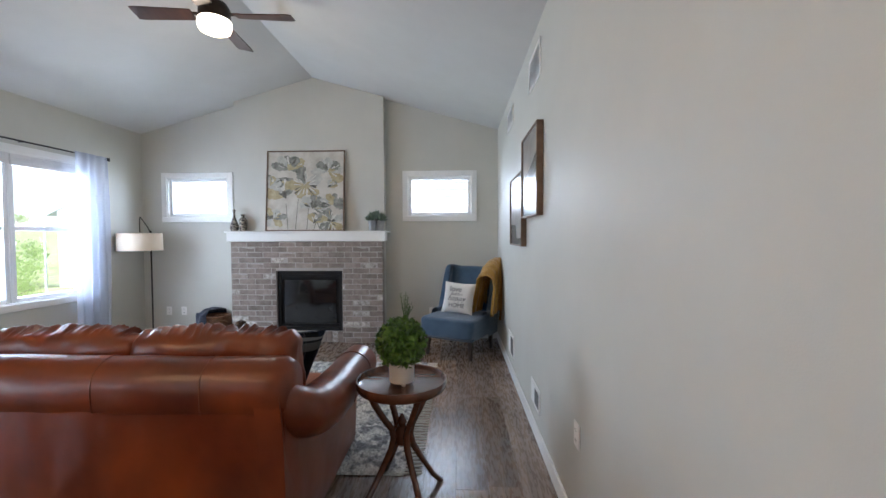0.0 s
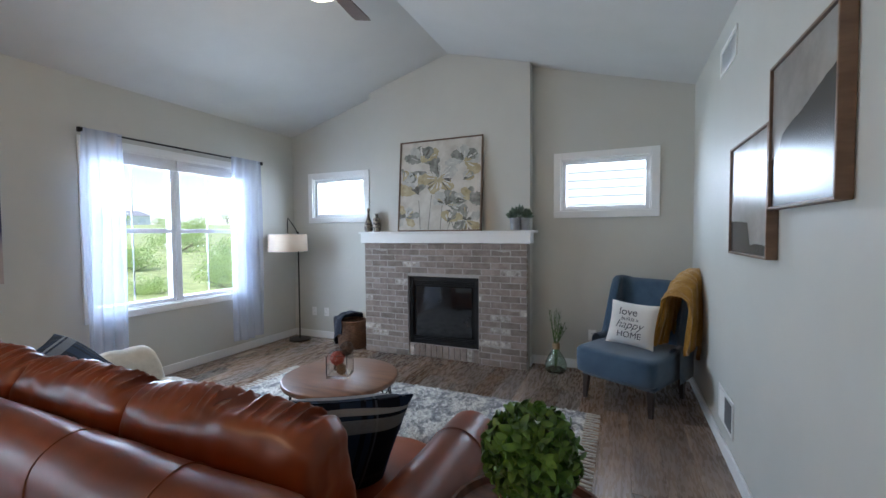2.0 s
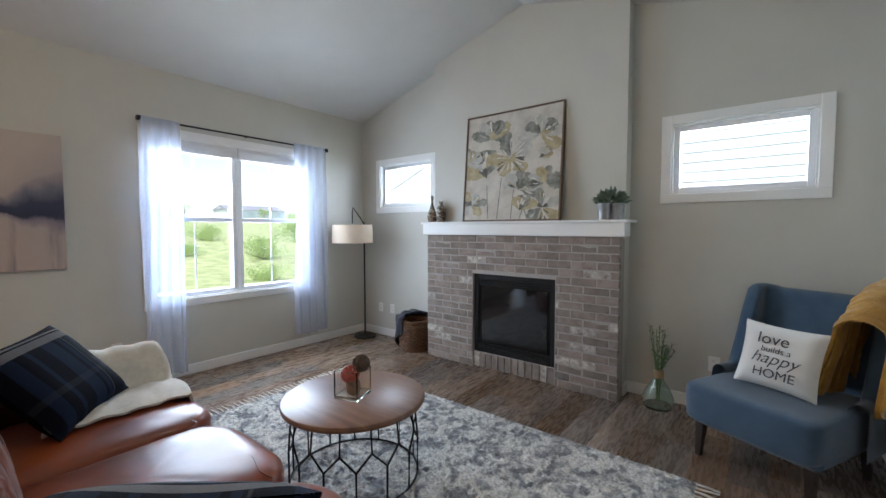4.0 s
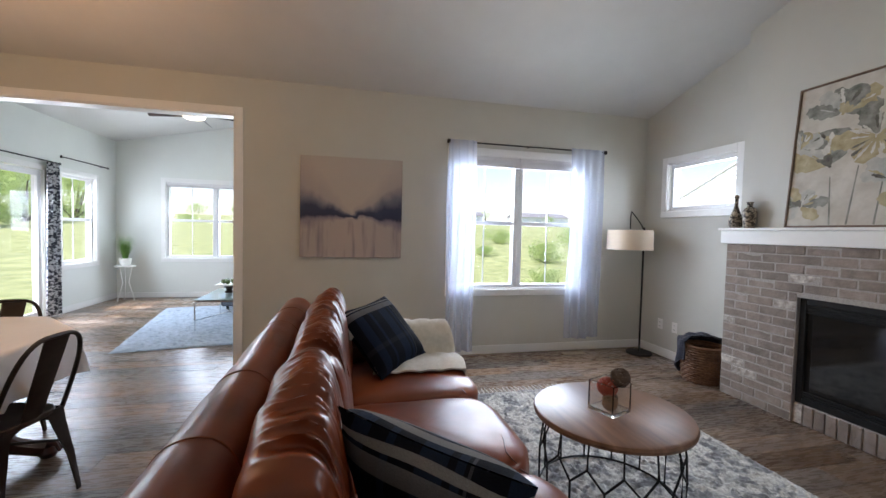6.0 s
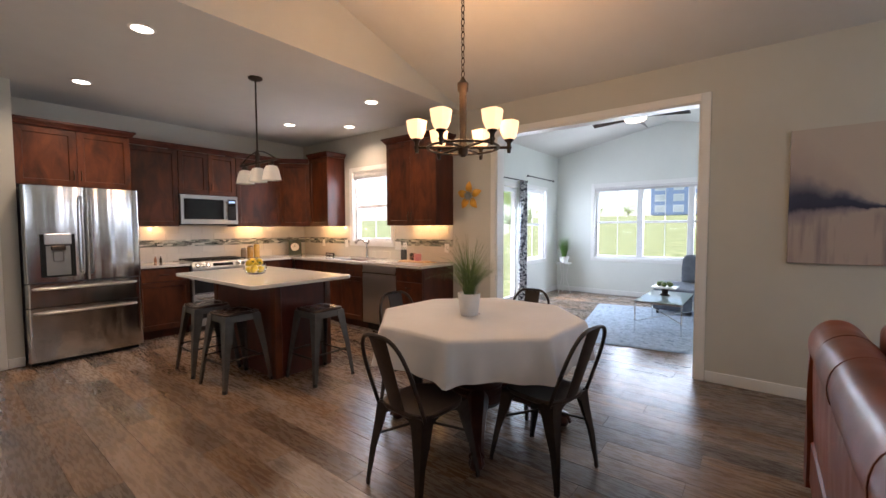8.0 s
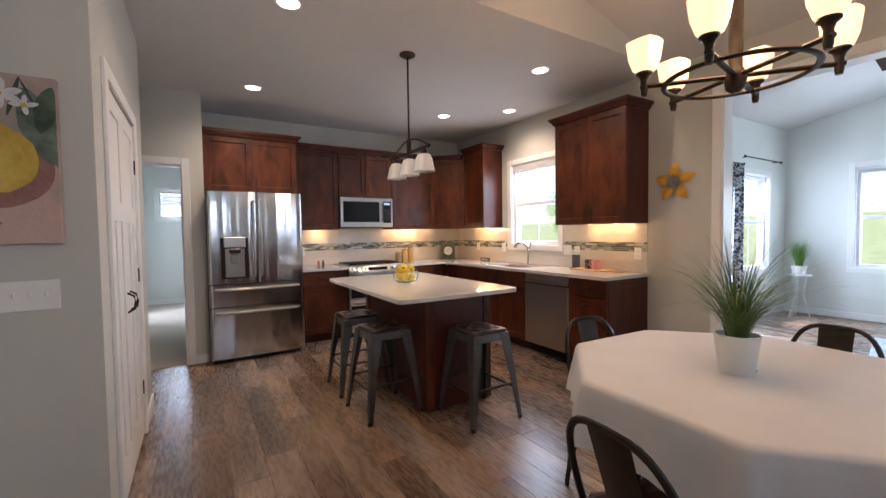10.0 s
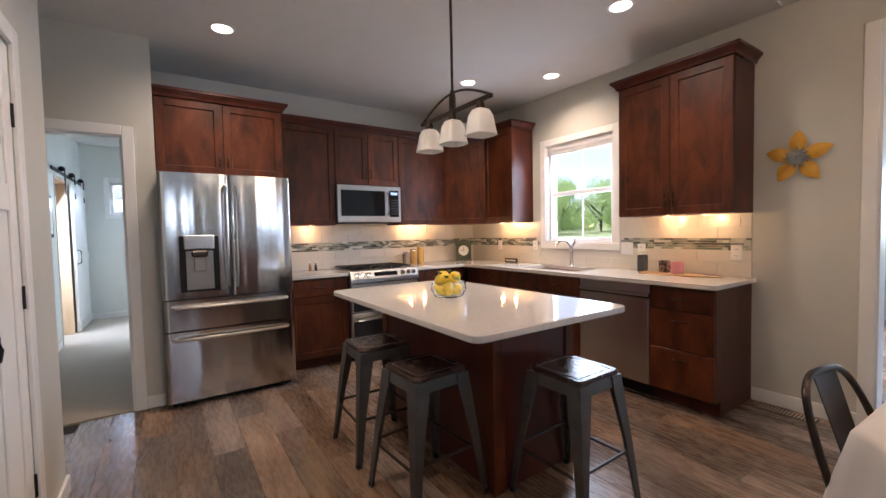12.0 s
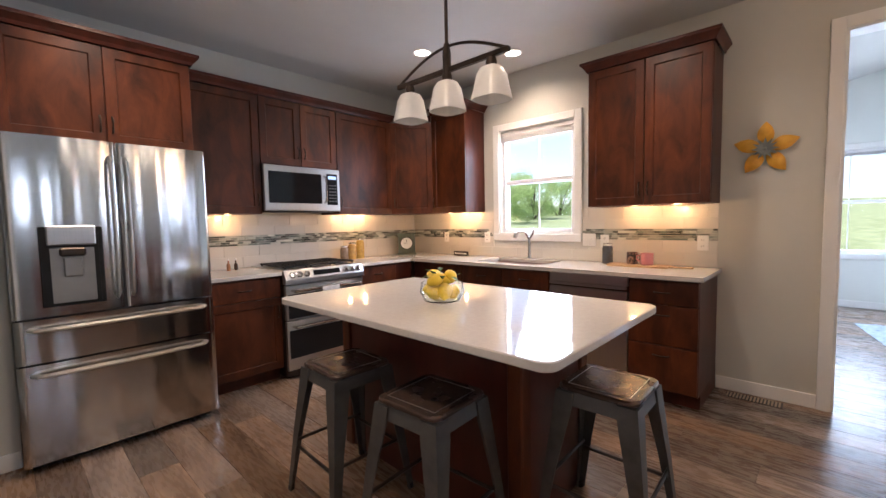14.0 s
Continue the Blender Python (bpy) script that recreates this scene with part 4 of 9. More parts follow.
blind(0, WX, 1, -3.525, -2.715, 2.202, 0.10, "white blind drawn up at the kitchen window")
blind(0, WX, 1, 3.265, 4.018, 2.197, 0.11, "white blind drawn up at the living room window")
blind(0, WX, 1, 4.032, 4.785, 2.197, 0.11, "white blind drawn up at the living room window")
blind(0, SX, 1, -1.165, 1.345, 2.157, 0.08, "white blind drawn up at the sunroom window")
blind(1, -8.9, 1, -0.485, -0.015, 2.197, 0.26, "white blind half drawn at the back room window")


# stools
def make_stool():
    r = thing("bar_stool", "gunmetal bar stool with a square seat beside the island", "stool", group="bar stools")
    h = 0.635
    top = rounded_slab(-0.152, 0.152, -0.152, 0.152, h - 0.022, h, 0.035, 0.006)
    part("seat", top, mat("dark_bronze_seat", (0.050, 0.032, 0.025), (0.085, 0.056, 0.044), 0.27, 0.35, scale=5, detail=4, rough_var=0.05), r, "dark bronze seat with rounded corners")
    gr = S()
    for a, b, c, d in ((-0.118, 0.118, 0.116, 0.1195), (-0.118, 0.118, -0.1195, -0.116), (0.116, 0.1195, -0.116, 0.116), (-0.1195, -0.116, -0.116, 0.116)):
        gr.box(a, b, c, d, h + 0.0002, h + 0.0022, 0.0008)
    part("pressed_line", gr, M_STEEL_H, r, "raised pressed line", 0)
    rim = S()
    for sx, sy in ((1, 0), (-1, 0), (0, 1), (0, -1)):
        w = 0.145
        if sx:
            rim.add([(sx * w, -w, h - 0.023), (sx * w, w, h - 0.023), (sx * (w + 0.008), w, h - 0.075), (sx * (w + 0.008), -w, h - 0.075), (sx * (w - 0.006), -w, h - 0.023), (sx * (w - 0.006), w, h - 0.023), (sx * (w + 0.002), w, h - 0.075), (sx * (w + 0.002), -w, h - 0.075)],
                    [(0, 1, 2, 3), (4, 5, 6, 7), (0, 1, 5, 4), (3, 2, 6, 7), (0, 3, 7, 4), (1, 2, 6, 5)])
        else:
            rim.add([(-w, sy * w, h - 0.023), (w, sy * w, h - 0.023), (w, sy * (w + 0.008), h - 0.075), (-w, sy * (w + 0.008), h - 0.075), (-w, sy * (w - 0.006), h - 0.023), (w, sy * (w - 0.006), h - 0.023), (w, sy * (w + 0.002), h - 0.075), (-w, sy * (w + 0.002), h - 0.075)],
                    [(0, 1, 2, 3), (4, 5, 6, 7), (0, 1, 5, 4), (3, 2, 6, 7), (0, 3, 7, 4), (1, 2, 6, 5)])
    part("apron", rim, M_GUN, r, smooth=0)
    for sx in (1, -1):
        for sy in (1, -1):
            lg = S()
            rings = []
            for z, c, w in ((h - 0.024, 0.118, 0.036), (h - 0.09, 0.124, 0.037), (0.30, 0.164, 0.024), (0.03, 0.199, 0.015), (0.0, 0.203, 0.015)):
                o = c + w
                rings.append([(sx * o, sy * o, z), (sx * (o - 2 * w), sy * o, z), (sx * (o - 2 * w), sy * (o - 0.007), z), (sx * (o - 0.007), sy * (o - 0.007), z), (sx * (o - 0.007), sy * (o - 2 * w), z), (sx * o, sy * (o - 2 * w), z)])
            lg.rings(rings)
            lp = part("leg", lg, M_GUN, r, smooth=0)
            part("foot", S().lathe([(0.013, 0), (0.015, 0.004), (0.015, 0.022), (0.012, 0.026)], 10, (sx * 0.205, sy * 0.205, 0.0)), M_BLACK, lp)
    for k, (p, q) in enumerate((((-1, -1), (1, -1)), ((1, -1), (1, 1)), ((1, 1), (-1, 1)), ((-1, 1), (-1, -1)))):
        z = 0.22 if k % 2 else 0.25
        c = 0.178
        part("foot_rail", S().tube([(p[0] * c, p[1] * c, z), (q[0] * c, q[1] * c, z)], 0.008, 6), M_GUN_DK, r)
    return r


stool = make_stool()
stool.matrix_world = pose(-1.775, -2.10, 0, 0, 0, 3)
copy_thing(stool, pose(-1.775, -2.67, 0, 0, 0, -2))
copy_thing(stool, pose(-2.32, -1.635, 0, 0, 0, 1))

# pendant over the island
pn = thing("pendant_lamp", "dark bronze three-shade pendant lamp over the island", "lamp", Matrix.Translation((-2.13, -2.31, 0)))
part("canopy", S().lathe([(0.065, H), (0.065, H - 0.012), (0.05, H - 0.022), (0.02, H - 0.028)], 20), M_BRONZE, pn)
part("rod", S().tube([(0, 0, H - 0.02), (0, 0, 1.97)], 0.008, 8), M_BRONZE, pn)
part("hub", S().lathe([(0.012, 2.10), (0.02, 2.06), (0.02, 1.96), (0.012, 1.93)], 10), M_BRONZE, pn)
part("bar", S().box(-0.011, 0.011, -0.34, 0.34, 1.968, 1.99, 0.003), M_BRONZE, pn)
part("arch", S().tube([(0, -0.33 + 0.66 * k / 16, 1.985 + 0.10 * math.sin(math.pi * k / 16)) for k in range(17)], 0.007, 6, up=(1, 0, 0)), M_BRONZE, pn)
for y in (-0.25, 0.0, 0.25):
    part("socket", S().lathe([(0.02, 1.967), (0.024, 1.95), (0.024, 1.92)], 12, (0, y, 0)), M_BRONZE, pn)
    shade = S()
    prof = [(0.03, 1.93), (0.045, 1.925), (0.062, 1.895), (0.07, 1.85), (0.082, 1.795), (0.079, 1.795), (0.067, 1.85), (0.058, 1.89), (0.04, 1.92)]
    rings = []
    for rr, z in prof:
        ring = []
        for i in range(28):
            a = 2 * math.pi * i / 28
            k = rr / max(abs(math.cos(a)), abs(math.sin(a))) ** 0.55
            ring.append((k * math.cos(a) * 0.93, y + k * math.sin(a) * 0.93, z))
        rings.append(ring)
    shade.rings(rings, cap=False)
    part("shade", shade, M_SHADE_OFF, pn, "white frosted glass shade")

# ceiling downlights
for x, y in ((-1.15, -2.01), (-1.13, -3.72), (-3.32, -2.01), (-3.30, -3.65), (-3.88, -3.09)):
    d = thing("downlight", "lit recessed ceiling downlight with white ring", "lamp", Matrix.Translation((x, y, H)), "ceiling downlights")
    part("ring", S().lathe([(0.085, 0), (0.085, -0.005), (0.068, -0.007), (0.066, 0.0)], 24, cap=False), M_FIXTURE, d)
    part("lens", S().lathe([(0.067, -0.0035), (0.03, -0.0045), (0.002, -0.0045)], 24), M_BULB, d)
    lamp("downlight_beam", "SPOT", 38, look((x, y, H - 0.02), (x, y, 0)), (1.0, 0.74, 0.48), radius=0.06, cone=150)

# lamps under the wall cabinets
for x, y in ((-4.16, -1.83), (-4.16, -2.13), (-4.16, -3.90), (-4.16, -4.12), (-2.0, -4.74), (-3.2, -4.74), (-3.4, -4.74)):
    d = thing("cabinet_light", "small lit puck lamp under a wall cabinet", "lamp", Matrix.Translation((x, y, UZ0 - 0.001)), "under-cabinet lamps")
    part("lens", S().lathe([(0.026, -0.010), (0.002, -0.0105)], 14), M_SLIVER, d)
    part("ring", S().lathe([(0.034, 0), (0.034, -0.010), (0.027, -0.0102)], 14, cap=False), M_FIXTURE, d)
    lamp("cabinet_light_glow", "POINT", 1.1, Matrix.Translation((x, y, UZ0 - 0.03)), (1.0, 0.55, 0.20), radius=0.02)

# backsplash
GAP = 0.0016
BS0, BS1, MB0, MB1 = CT1 + 0.001, UZ0 - 0.001, 1.104, 1.200
M_MOSAIC = mat("glass_mosaic", (0.10, 0.125, 0.11), (0.48, 0.48, 0.42), 0.12, scale=4, detail=1, piece=0.8)
tile_rnd = random.Random(11)
shared_tiles = {}


def tile_wall(name, axis, plane, out, u0, u1, skip, label):
    root = setting(name, holed(axis, plane, plane + out * 0.002, u0, u1, BS0, BS1, [(a, b, c, min(d, BS1)) for a, b, c, d in skip]), M_GROUT, label, "backsplash")
    rows = [(BS0, 1.010), (1.010, MB0), (MB1, 1.285), (1.285, BS1)]

    def put(nm, p, q, lo, hi, material, t):
        key = (nm, axis, round(q - p, 4), round(hi - lo, 4))
        if key not in shared_tiles:
            hu, hz = (q - p) / 2 - GAP / 2, (hi - lo) / 2 - GAP / 2
            b = S().box(0, out * t, -hu, hu, -hz, hz, 0.0012) if axis == 0 else S().box(-hu, hu, 0, out * t, -hz, hz, 0.0012)
            shared_tiles[key] = b.mesh(nm, material)
        ob = part(nm, shared_tiles[key], material, root)
        c = ((p + q) / 2, (lo + hi) / 2)
        ob.location = (plane + out * 0.0005, c[0], c[1]) if axis == 0 else (c[0], plane + out * 0.0005, c[1])

    def free(p, q, lo, hi):
        return not any(p < b and q > a and lo < d and hi > c for a, b, c, d in skip)
    for k, (lo, hi) in enumerate(rows):
        u = u0 - (0.15 if k % 2 else 0)
        while u < u1:
            p, q = max(u, u0), min(u + 0.305, u1)
            if q - p > 0.012:
                for a, b, c, d in skip:
                    if p < a < q and lo < d and hi > c:
                        q = a
                    if p < b < q and lo < d and hi > c:
                        p = b
                if free(p, q, lo, hi) and q - p > 0.01:
                    put("tile", p, q, lo, hi, M_TILE, 0.007)
            u += 0.305
    z = MB0 + 0.002
    small = S()
    for hgt in (0.018, 0.019, 0.018, 0.019, 0.0165):
        u = u0 + tile_rnd.uniform(-0.05, 0)
        while u < u1:
            w = tile_rnd.choice((0.045, 0.07, 0.10))
            p, q = max(u, u0), min(u + w, u1)
            if q - p > 0.012 and free(p, q, z, z + hgt):
                put("mosaic_tile", p, q, z, z + hgt, M_MOSAIC, 0.008)
            u += w
        z += hgt + 0.0005
    return root


tile_wall("backsplash_south", 1, SY, 1, WX + 0.01, -1.64, [], "white tile backsplash with a glass mosaic band")
tile_wall("backsplash_west", 0, WX, 1, SY + 0.01, -1.585, [(-3.612, -2.628, 1.078, 3.0)], "white tile backsplash with a glass mosaic band")


# outlets and switches
def plate(axis, plane, out, u, z, w=0.075, h=0.115, kind="outlet", label="white wall outlet plate", name="wall_outlet"):
    r = thing(name, label, "outlet" if kind == "outlet" else "switch", group="wall plates")

    def bx(p, q, lo, hi, a, b, bev=0.002):
        a, b = plane + out * a, plane + out * b
        return S().box(a, b, p, q, lo, hi, bev) if axis == 0 else S().box(p, q, a, b, lo, hi, bev)
    part("plate", bx(u - w / 2, u + w / 2, z - h / 2, z + h / 2, 0.0005, 0.007, 0.003), M_FIXTURE, r)
    if kind == "outlet":
        for dz in (-0.024, 0.024):
            so = part("socket", bx(u - 0.016, u + 0.016, z + dz - 0.014, z + dz + 0.014, 0.007, 0.009, 0.002), M_FIXTURE, r)
            part("slot", bx(u - 0.008, u - 0.005, z + dz - 0.005, z + dz + 0.006, 0.009, 0.0095, 0), M_BLACK, so)
            part("slot", bx(u + 0.005, u + 0.008, z + dz - 0.005, z + dz + 0.006, 0.009, 0.0095, 0), M_BLACK, so)
    else:
        n = max(1, round(w / 0.046) - 1) if w > 0.08 else 1
        for k in range(n):
            c = u + (k - (n - 1) / 2) * 0.046
            part("toggle", bx(c - 0.005, c + 0.005, z - 0.004, z + 0.014, 0.007, 0.018, 0.002), M_FIXTURE, r)
    return r


for u in (-1.68, -2.42):
    plate(0, WX + 0.0075, 1, u, 1.09)
plate(0, WX + 0.0075, 1, -2.56, 1.10, 0.12, 0.115, "switch", "white double switch plate on the tiles", "light_switch")
plate(0, WX + 0.0075, 1, -3.70, 1.11)
plate(0, WX + 0.0075, 1, -4.3, 1.11)
plate(1, SY + 0.0075, 1, -1.80, 1.10)
plate(1, -1.404, 1, -0.04, 1.10, 0.215, 0.115, "switch", "white four-gang switch plate beside the pantry", "light_switch")
plate(0, WX, 1, 2.98, 0.36)
plate(1, NY, -1, -3.96, 0.36)
plate(1, NY, -1, -3.75, 0.36)
plate(1, NY, -1, -0.33, 0.36)
plate(0, EX, -1, 2.05, 0.48)

# counter clutter
M_LEMON = mat("lemon_peel", (0.75, 0.50, 0.02), (0.85, 0.62, 0.05), 0.4, scale=8, bump=0.15, bump_scale=90)
M_CLEAR = glass_mat("clear_glass", (0.97, 1, 0.99))
M_LEAFG = mat("leaf_green", (0.03, 0.08, 0.015), (0.08, 0.17, 0.035), 0.4, scale=9)
bw = thing("glass_bowl", "clear glass bowl standing on the island", "bowl", Matrix.Translation((-2.09, -2.33, CAB_Z + 0.0325)))
part("bowl", S().lathe([(0.05, 0.0), (0.085, 0.012), (0.105, 0.05), (0.098, 0.095), (0.094, 0.095), (0.100, 0.05), (0.08, 0.017), (0.045, 0.007)], 32), M_CLEAR, bw).visible_shadow = False


def lemon(x, y, z, a):
    s = S().lathe([(0.002, -0.048), (0.010, -0.042), (0.026, -0.026), (0.033, 0.0), (0.027, 0.024), (0.011, 0.041), (0.003, 0.046)], 16)
    ob = part("lemon", s, M_LEMON, None)
    ob.matrix_world = pose(x, y, z, a * 37 % 90 + 40, 0, a * 61)
    return tagged(ob, "ripe yellow lemon heaped in a glass bowl", "lemon", "lemons in the bowl")


lb = (-2.09, -2.33, CAB_Z + 0.0325)
for k, (dx, dy, dz) in enumerate(((0.045, 0.0, 0.05), (-0.03, 0.04, 0.05), (-0.03, -0.045, 0.05), (0.02, -0.05, 0.055), (0.03, 0.045, 0.06), (0.0, 0.0, 0.105), (0.05, 0.005, 0.115), (-0.035, 0.02, 0.12), (-0.005, -0.05, 0.12))):
    lemon(lb[0] + dx, lb[1] + dy, lb[2] + dz, k + 1)


def leaf_shape(s, base, d, up, ln, w, curl=0.2):
    """One pointed leaf: four faces with a bent midrib."""
    base, d, up = Vector(base), Vector(d).normalized(), Vector(up)
    side = d.cross(up)
    side = side.normalized() if side.length > 1e-4 else d.orthogonal().normalized()
    nrm = side.cross(d).normalized()
    m1, tip = base + d * ln * 0.5 + nrm * ln * curl * 0.4, base + d * ln - nrm * ln * curl * 0.3
    l, r = base + d * ln * 0.45 + side * w / 2 + nrm * ln * curl * 0.7, base + d * ln * 0.45 - side * w / 2 + nrm * ln * curl * 0.7
    return s.add([base, l, tip, r, m1], [(0, 1, 4), (1, 2, 4), (2, 3, 4), (3, 0, 4)])


lv = S()
lr_ = random.Random(3)
for k in range(9):
    a = k * 0.8
    leaf_shape(lv, (lb[0] + 0.05 * math.cos(a), lb[1] + 0.05 * math.sin(a), lb[2] + 0.10 + 0.04 * lr_.random()), (math.cos(a), math.sin(a), lr_.uniform(-0.5, 1.2)), (0, 0, 1), 0.06, 0.03)
tagged(part("lemon_leaves", lv, M_LEAFG, None, smooth=0), "dark green lemon leaves tucked among the fruit", "leaves")

# canisters, clock, sign, bottles, board and mugs
for x, hgt, col in ((-3.14, 0.13, (0.30, 0.22, 0.15)), (-3.24, 0.16, (0.55, 0.33, 0.10)), (-3.345, 0.20, (0.62, 0.40, 0.10))):
    c = thing("glass_canister", "glass canister of dry food on the counter", "canister", Matrix.Translation((x, -4.73, CT1)), "counter canisters")
    j = part("jar", S().lathe([(0.040, 0), (0.043, 0.004), (0.043, hgt - 0.02), (0.036, hgt)], 20), mat("filled_glass", tuple(q * 0.7 for q in col), col, 0.08, scale=60, detail=2, coat=0.6), c)
    part("lid", S().lathe([(0.038, hgt), (0.040, hgt + 0.003), (0.040, hgt + 0.018), (0.01, hgt + 0.022)], 20), M_STEEL, j, "steel lid")
ck = thing("mantel_clock", "green framed square clock in the counter corner", "clock", pose(-3.99, -4.69, CT1, 0, 0, -40))
part("frame", S().box(-0.10, 0.10, -0.02, 0.02, 0.012, 0.245, 0.006).box(-0.115, 0.115, -0.03, 0.03, 0.0, 0.014, 0.004).box(-0.115, 0.115, -0.03, 0.03, 0.243, 0.255, 0.004), mat("aged_green_paint", (0.07, 0.085, 0.06), (0.12, 0.14, 0.10), 0.6, scale=9), ck, smooth=0)
face = part("face", S().lathe([(0.068, 0.0), (0.068, 0.004), (0.0, 0.0045)], 28).moved(pose(0, 0.02, 0.135, -90, 0, 0)), M_FIXTURE, ck)
part("hand", S().box(-0.002, 0.002, 0.0255, 0.0265, 0.135, 0.18).box(0, 0.035, 0.0255, 0.0265, 0.133, 0.137), M_BLACK, face, smooth=0)
part("face_ring", S().tube([(0.071 * math.cos(k * 0.2618), 0.022, 0.135 + 0.071 * math.sin(k * 0.2618)) for k in range(24)], 0.005, 6, True, up=(0, 1, 0)), M_BRONZE, ck)
sg = thing("counter_sign", "small dark sign with pale lettering on the counter", "sign", pose(-4.17, -3.98, CT1, 0, 0, -90))
part("board", S().box(-0.10, 0.10, -0.012, 0.012, 0, 0.05, 0.002), M_GUN_DK, sg, smooth=0)
bars = S()
for k in range(8):
    bars.box(-0.085 + k * 0.0215, -0.070 + k * 0.0215, 0.012, 0.0128, 0.018, 0.034)
part("lettering", bars.moved(pose(0, 0, 0)), M_FIXTURE, sg, smooth=0)
for x, col in ((-1.98, (0.35, 0.16, 0.08)), (-2.04, (0.05, 0.03, 0.02))):
    b = thing("oil_bottle", "slim small bottle standing by the backsplash", "bottle", Matrix.Translation((x, -4.72, CT1)), "small bottles")
    part("flask", S().lathe([(0.014, 0), (0.015, 0.003), (0.015, 0.05), (0.006, 0.065), (0.006, 0.085)], 12), mat("bottle_fill", col, tuple(q * 1.2 for q in col), 0.08), b)
    part("stopper", S().lathe([(0.008, 0.085), (0.008, 0.10), (0.004, 0.103)], 10), M_FIXTURE, b)
bd = thing("cutting_board", "light wooden cutting board with a handle", "board")
M_BOARD = mat("maple_board", (0.42, 0.25, 0.12), (0.56, 0.36, 0.19), 0.5, scale=4, stretch=(8, 1, 1))
part("board", rounded_slab(-4.20, -4.02, -2.31, -1.86, CT1, CT1 + 0.014, 0.03), M_BOARD, bd)
part("handle", S().tube([(-4.11, -1.87, CT1 + 0.008), (-4.10, -1.79, CT1 + 0.008), (-4.09, -1.70, CT1 + 0.009)], [0.022, 0.014, 0.016], 8, flat=0.45), M_BOARD, bd)
for x, y, hgt, rr, m, nm, lab in ((-4.20, -2.36, 0.15, 0.043, mat("smoky_glass", (0.05, 0.05, 0.055), (0.09, 0.09, 0.095), 0.1), "jar", "smoky grey glass jar with a clear lid"),
                                  (-4.14, -2.14, 0.095, 0.042, mat("patterned_glaze", (0.03, 0.025, 0.02), (0.35, 0.22, 0.16), 0.3, scale=45, low=0.45, high=0.55), "mug", "dark patterned coffee mug on the board"),
                                  (-4.11, -2.02, 0.092, 0.046, mat("pink_glaze", (0.58, 0.22, 0.24), (0.68, 0.29, 0.30), 0.3, scale=6), "mug", "pink coffee mug on the board")):
    z0 = CT1 + (0.0145 if nm == "mug" else 0.0005)
    t = thing(nm, lab, nm, Matrix.Translation((x, y, z0)))
    if nm == "mug":
        part("cup", S().lathe([(rr * 0.9, 0), (rr, 0.006), (rr, hgt), (rr - 0.004, hgt), (rr - 0.005, 0.01), (0.002, 0.008)], 24), m, t)
        part("handle", S().tube([(0.01, -rr + 0.002 if lab[0] == "p" else rr, 0.075), (0.02, (-rr - 0.024) if lab[0] == "p" else rr + 0.02, 0.07), (0.02, (-rr - 0.028) if lab[0] == "p" else rr + 0.024, 0.045), (0.01, -rr + 0.002 if lab[0] == "p" else rr, 0.025)], 0.006, 8), m, t)
    else:
        part("body", S().lathe([(rr, 0), (rr, hgt - 0.02), (rr * 0.9, hgt)], 20), m, t)
        part("lid", S().lathe([(rr * 0.85, hgt), (rr * 0.9, hgt + 0.02), (0.01, hgt + 0.025)], 20), M_CLEAR, t)

# floor register by the counter
vent = thing("floor_register", "tan slotted floor register", "vent")
M_REG = mat("tan_register", (0.34, 0.27, 0.19), (0.44, 0.36, 0.27), 0.5, 0.2)
part("frame", S().box(-4.25, -4.15, -1.50, -1.18, 0.0005, 0.004, 0.001), M_BLACK, vent, smooth=0)
for k in range(16):
    part("slat", S().box(-4.245, -4.155, -1.495 + k * 0.0195, -1.484 + k * 0.0195, 0.004, 0.006), M_REG, vent, smooth=0)
vent2 = thing("floor_register", "tan slotted floor register", "vent")
part("frame", S().box(-4.20, -4.12, 4.55, 4.83, 0.0005, 0.004, 0.001), M_REG, vent2, smooth=0)

# wall flower
sf = thing("wall_flower", "painted yellow metal flower hung on the wall", "decoration", Matrix.Translation((WX, -1.325, 1.742)))
M_YEL = mat("yellow_painted_tin", (0.55, 0.26, 0.015), (0.72, 0.40, 0.03), 0.45, scale=14, bump=0.1)
for k in range(5):
    a = radians(90 + 72 * k)
    pet = S().sheet(lambda u, v: (0.012 + 0.02 * u * (1 - u) * 4 - 0.012 * (2 * v - 1) ** 2, 0, 0), 1, 1)
    pt = S()

    def fn(u, v, a=a):
        r = 0.035 + 0.152 * u
        w = 0.046 * math.sin(math.pi * min(1, 0.14 + 0.86 * u)) ** 0.95 + 0.001
        d = (2 * v - 1) * w
        return 0.010 + 0.03 * math.sin(math.pi * u) - 0.25 * abs(d), r * math.cos(a) - d * math.sin(a), r * math.sin(a) + d * math.cos(a)
    part("petal", pt.sheet(fn, 10, 6, 0.002), M_YEL, sf)
cen = S()
for k in range(12):
    a = 2 * math.pi * k / 12
    leaf_shape(cen, (0.028, 0, 0), (0.12, math.cos(a), math.sin(a)), (1, 0, 0), 0.07, 0.022, 0.1)
cen.lathe([(0.03, 0.02), (0.022, 0.04), (0.005, 0.045)], 12)
cc = S()
cc.v, cc.f = [], []
for k in range(12):
    a = 2 * math.pi * k / 12
    leaf_shape(cc, (0.034, 0, 0), (0.12, math.cos(a), math.sin(a)), (1, 0, 0), 0.078, 0.026, 0.1)
cc.add([(0.03 + (0.012 if k == 0 else 0), 0 if k == 0 else 0.03 * math.cos(k), 0 if k == 0 else 0.03 * math.sin(k)) for k in range(7)], [(0, i, i % 6 + 1) for i in range(1, 7)])
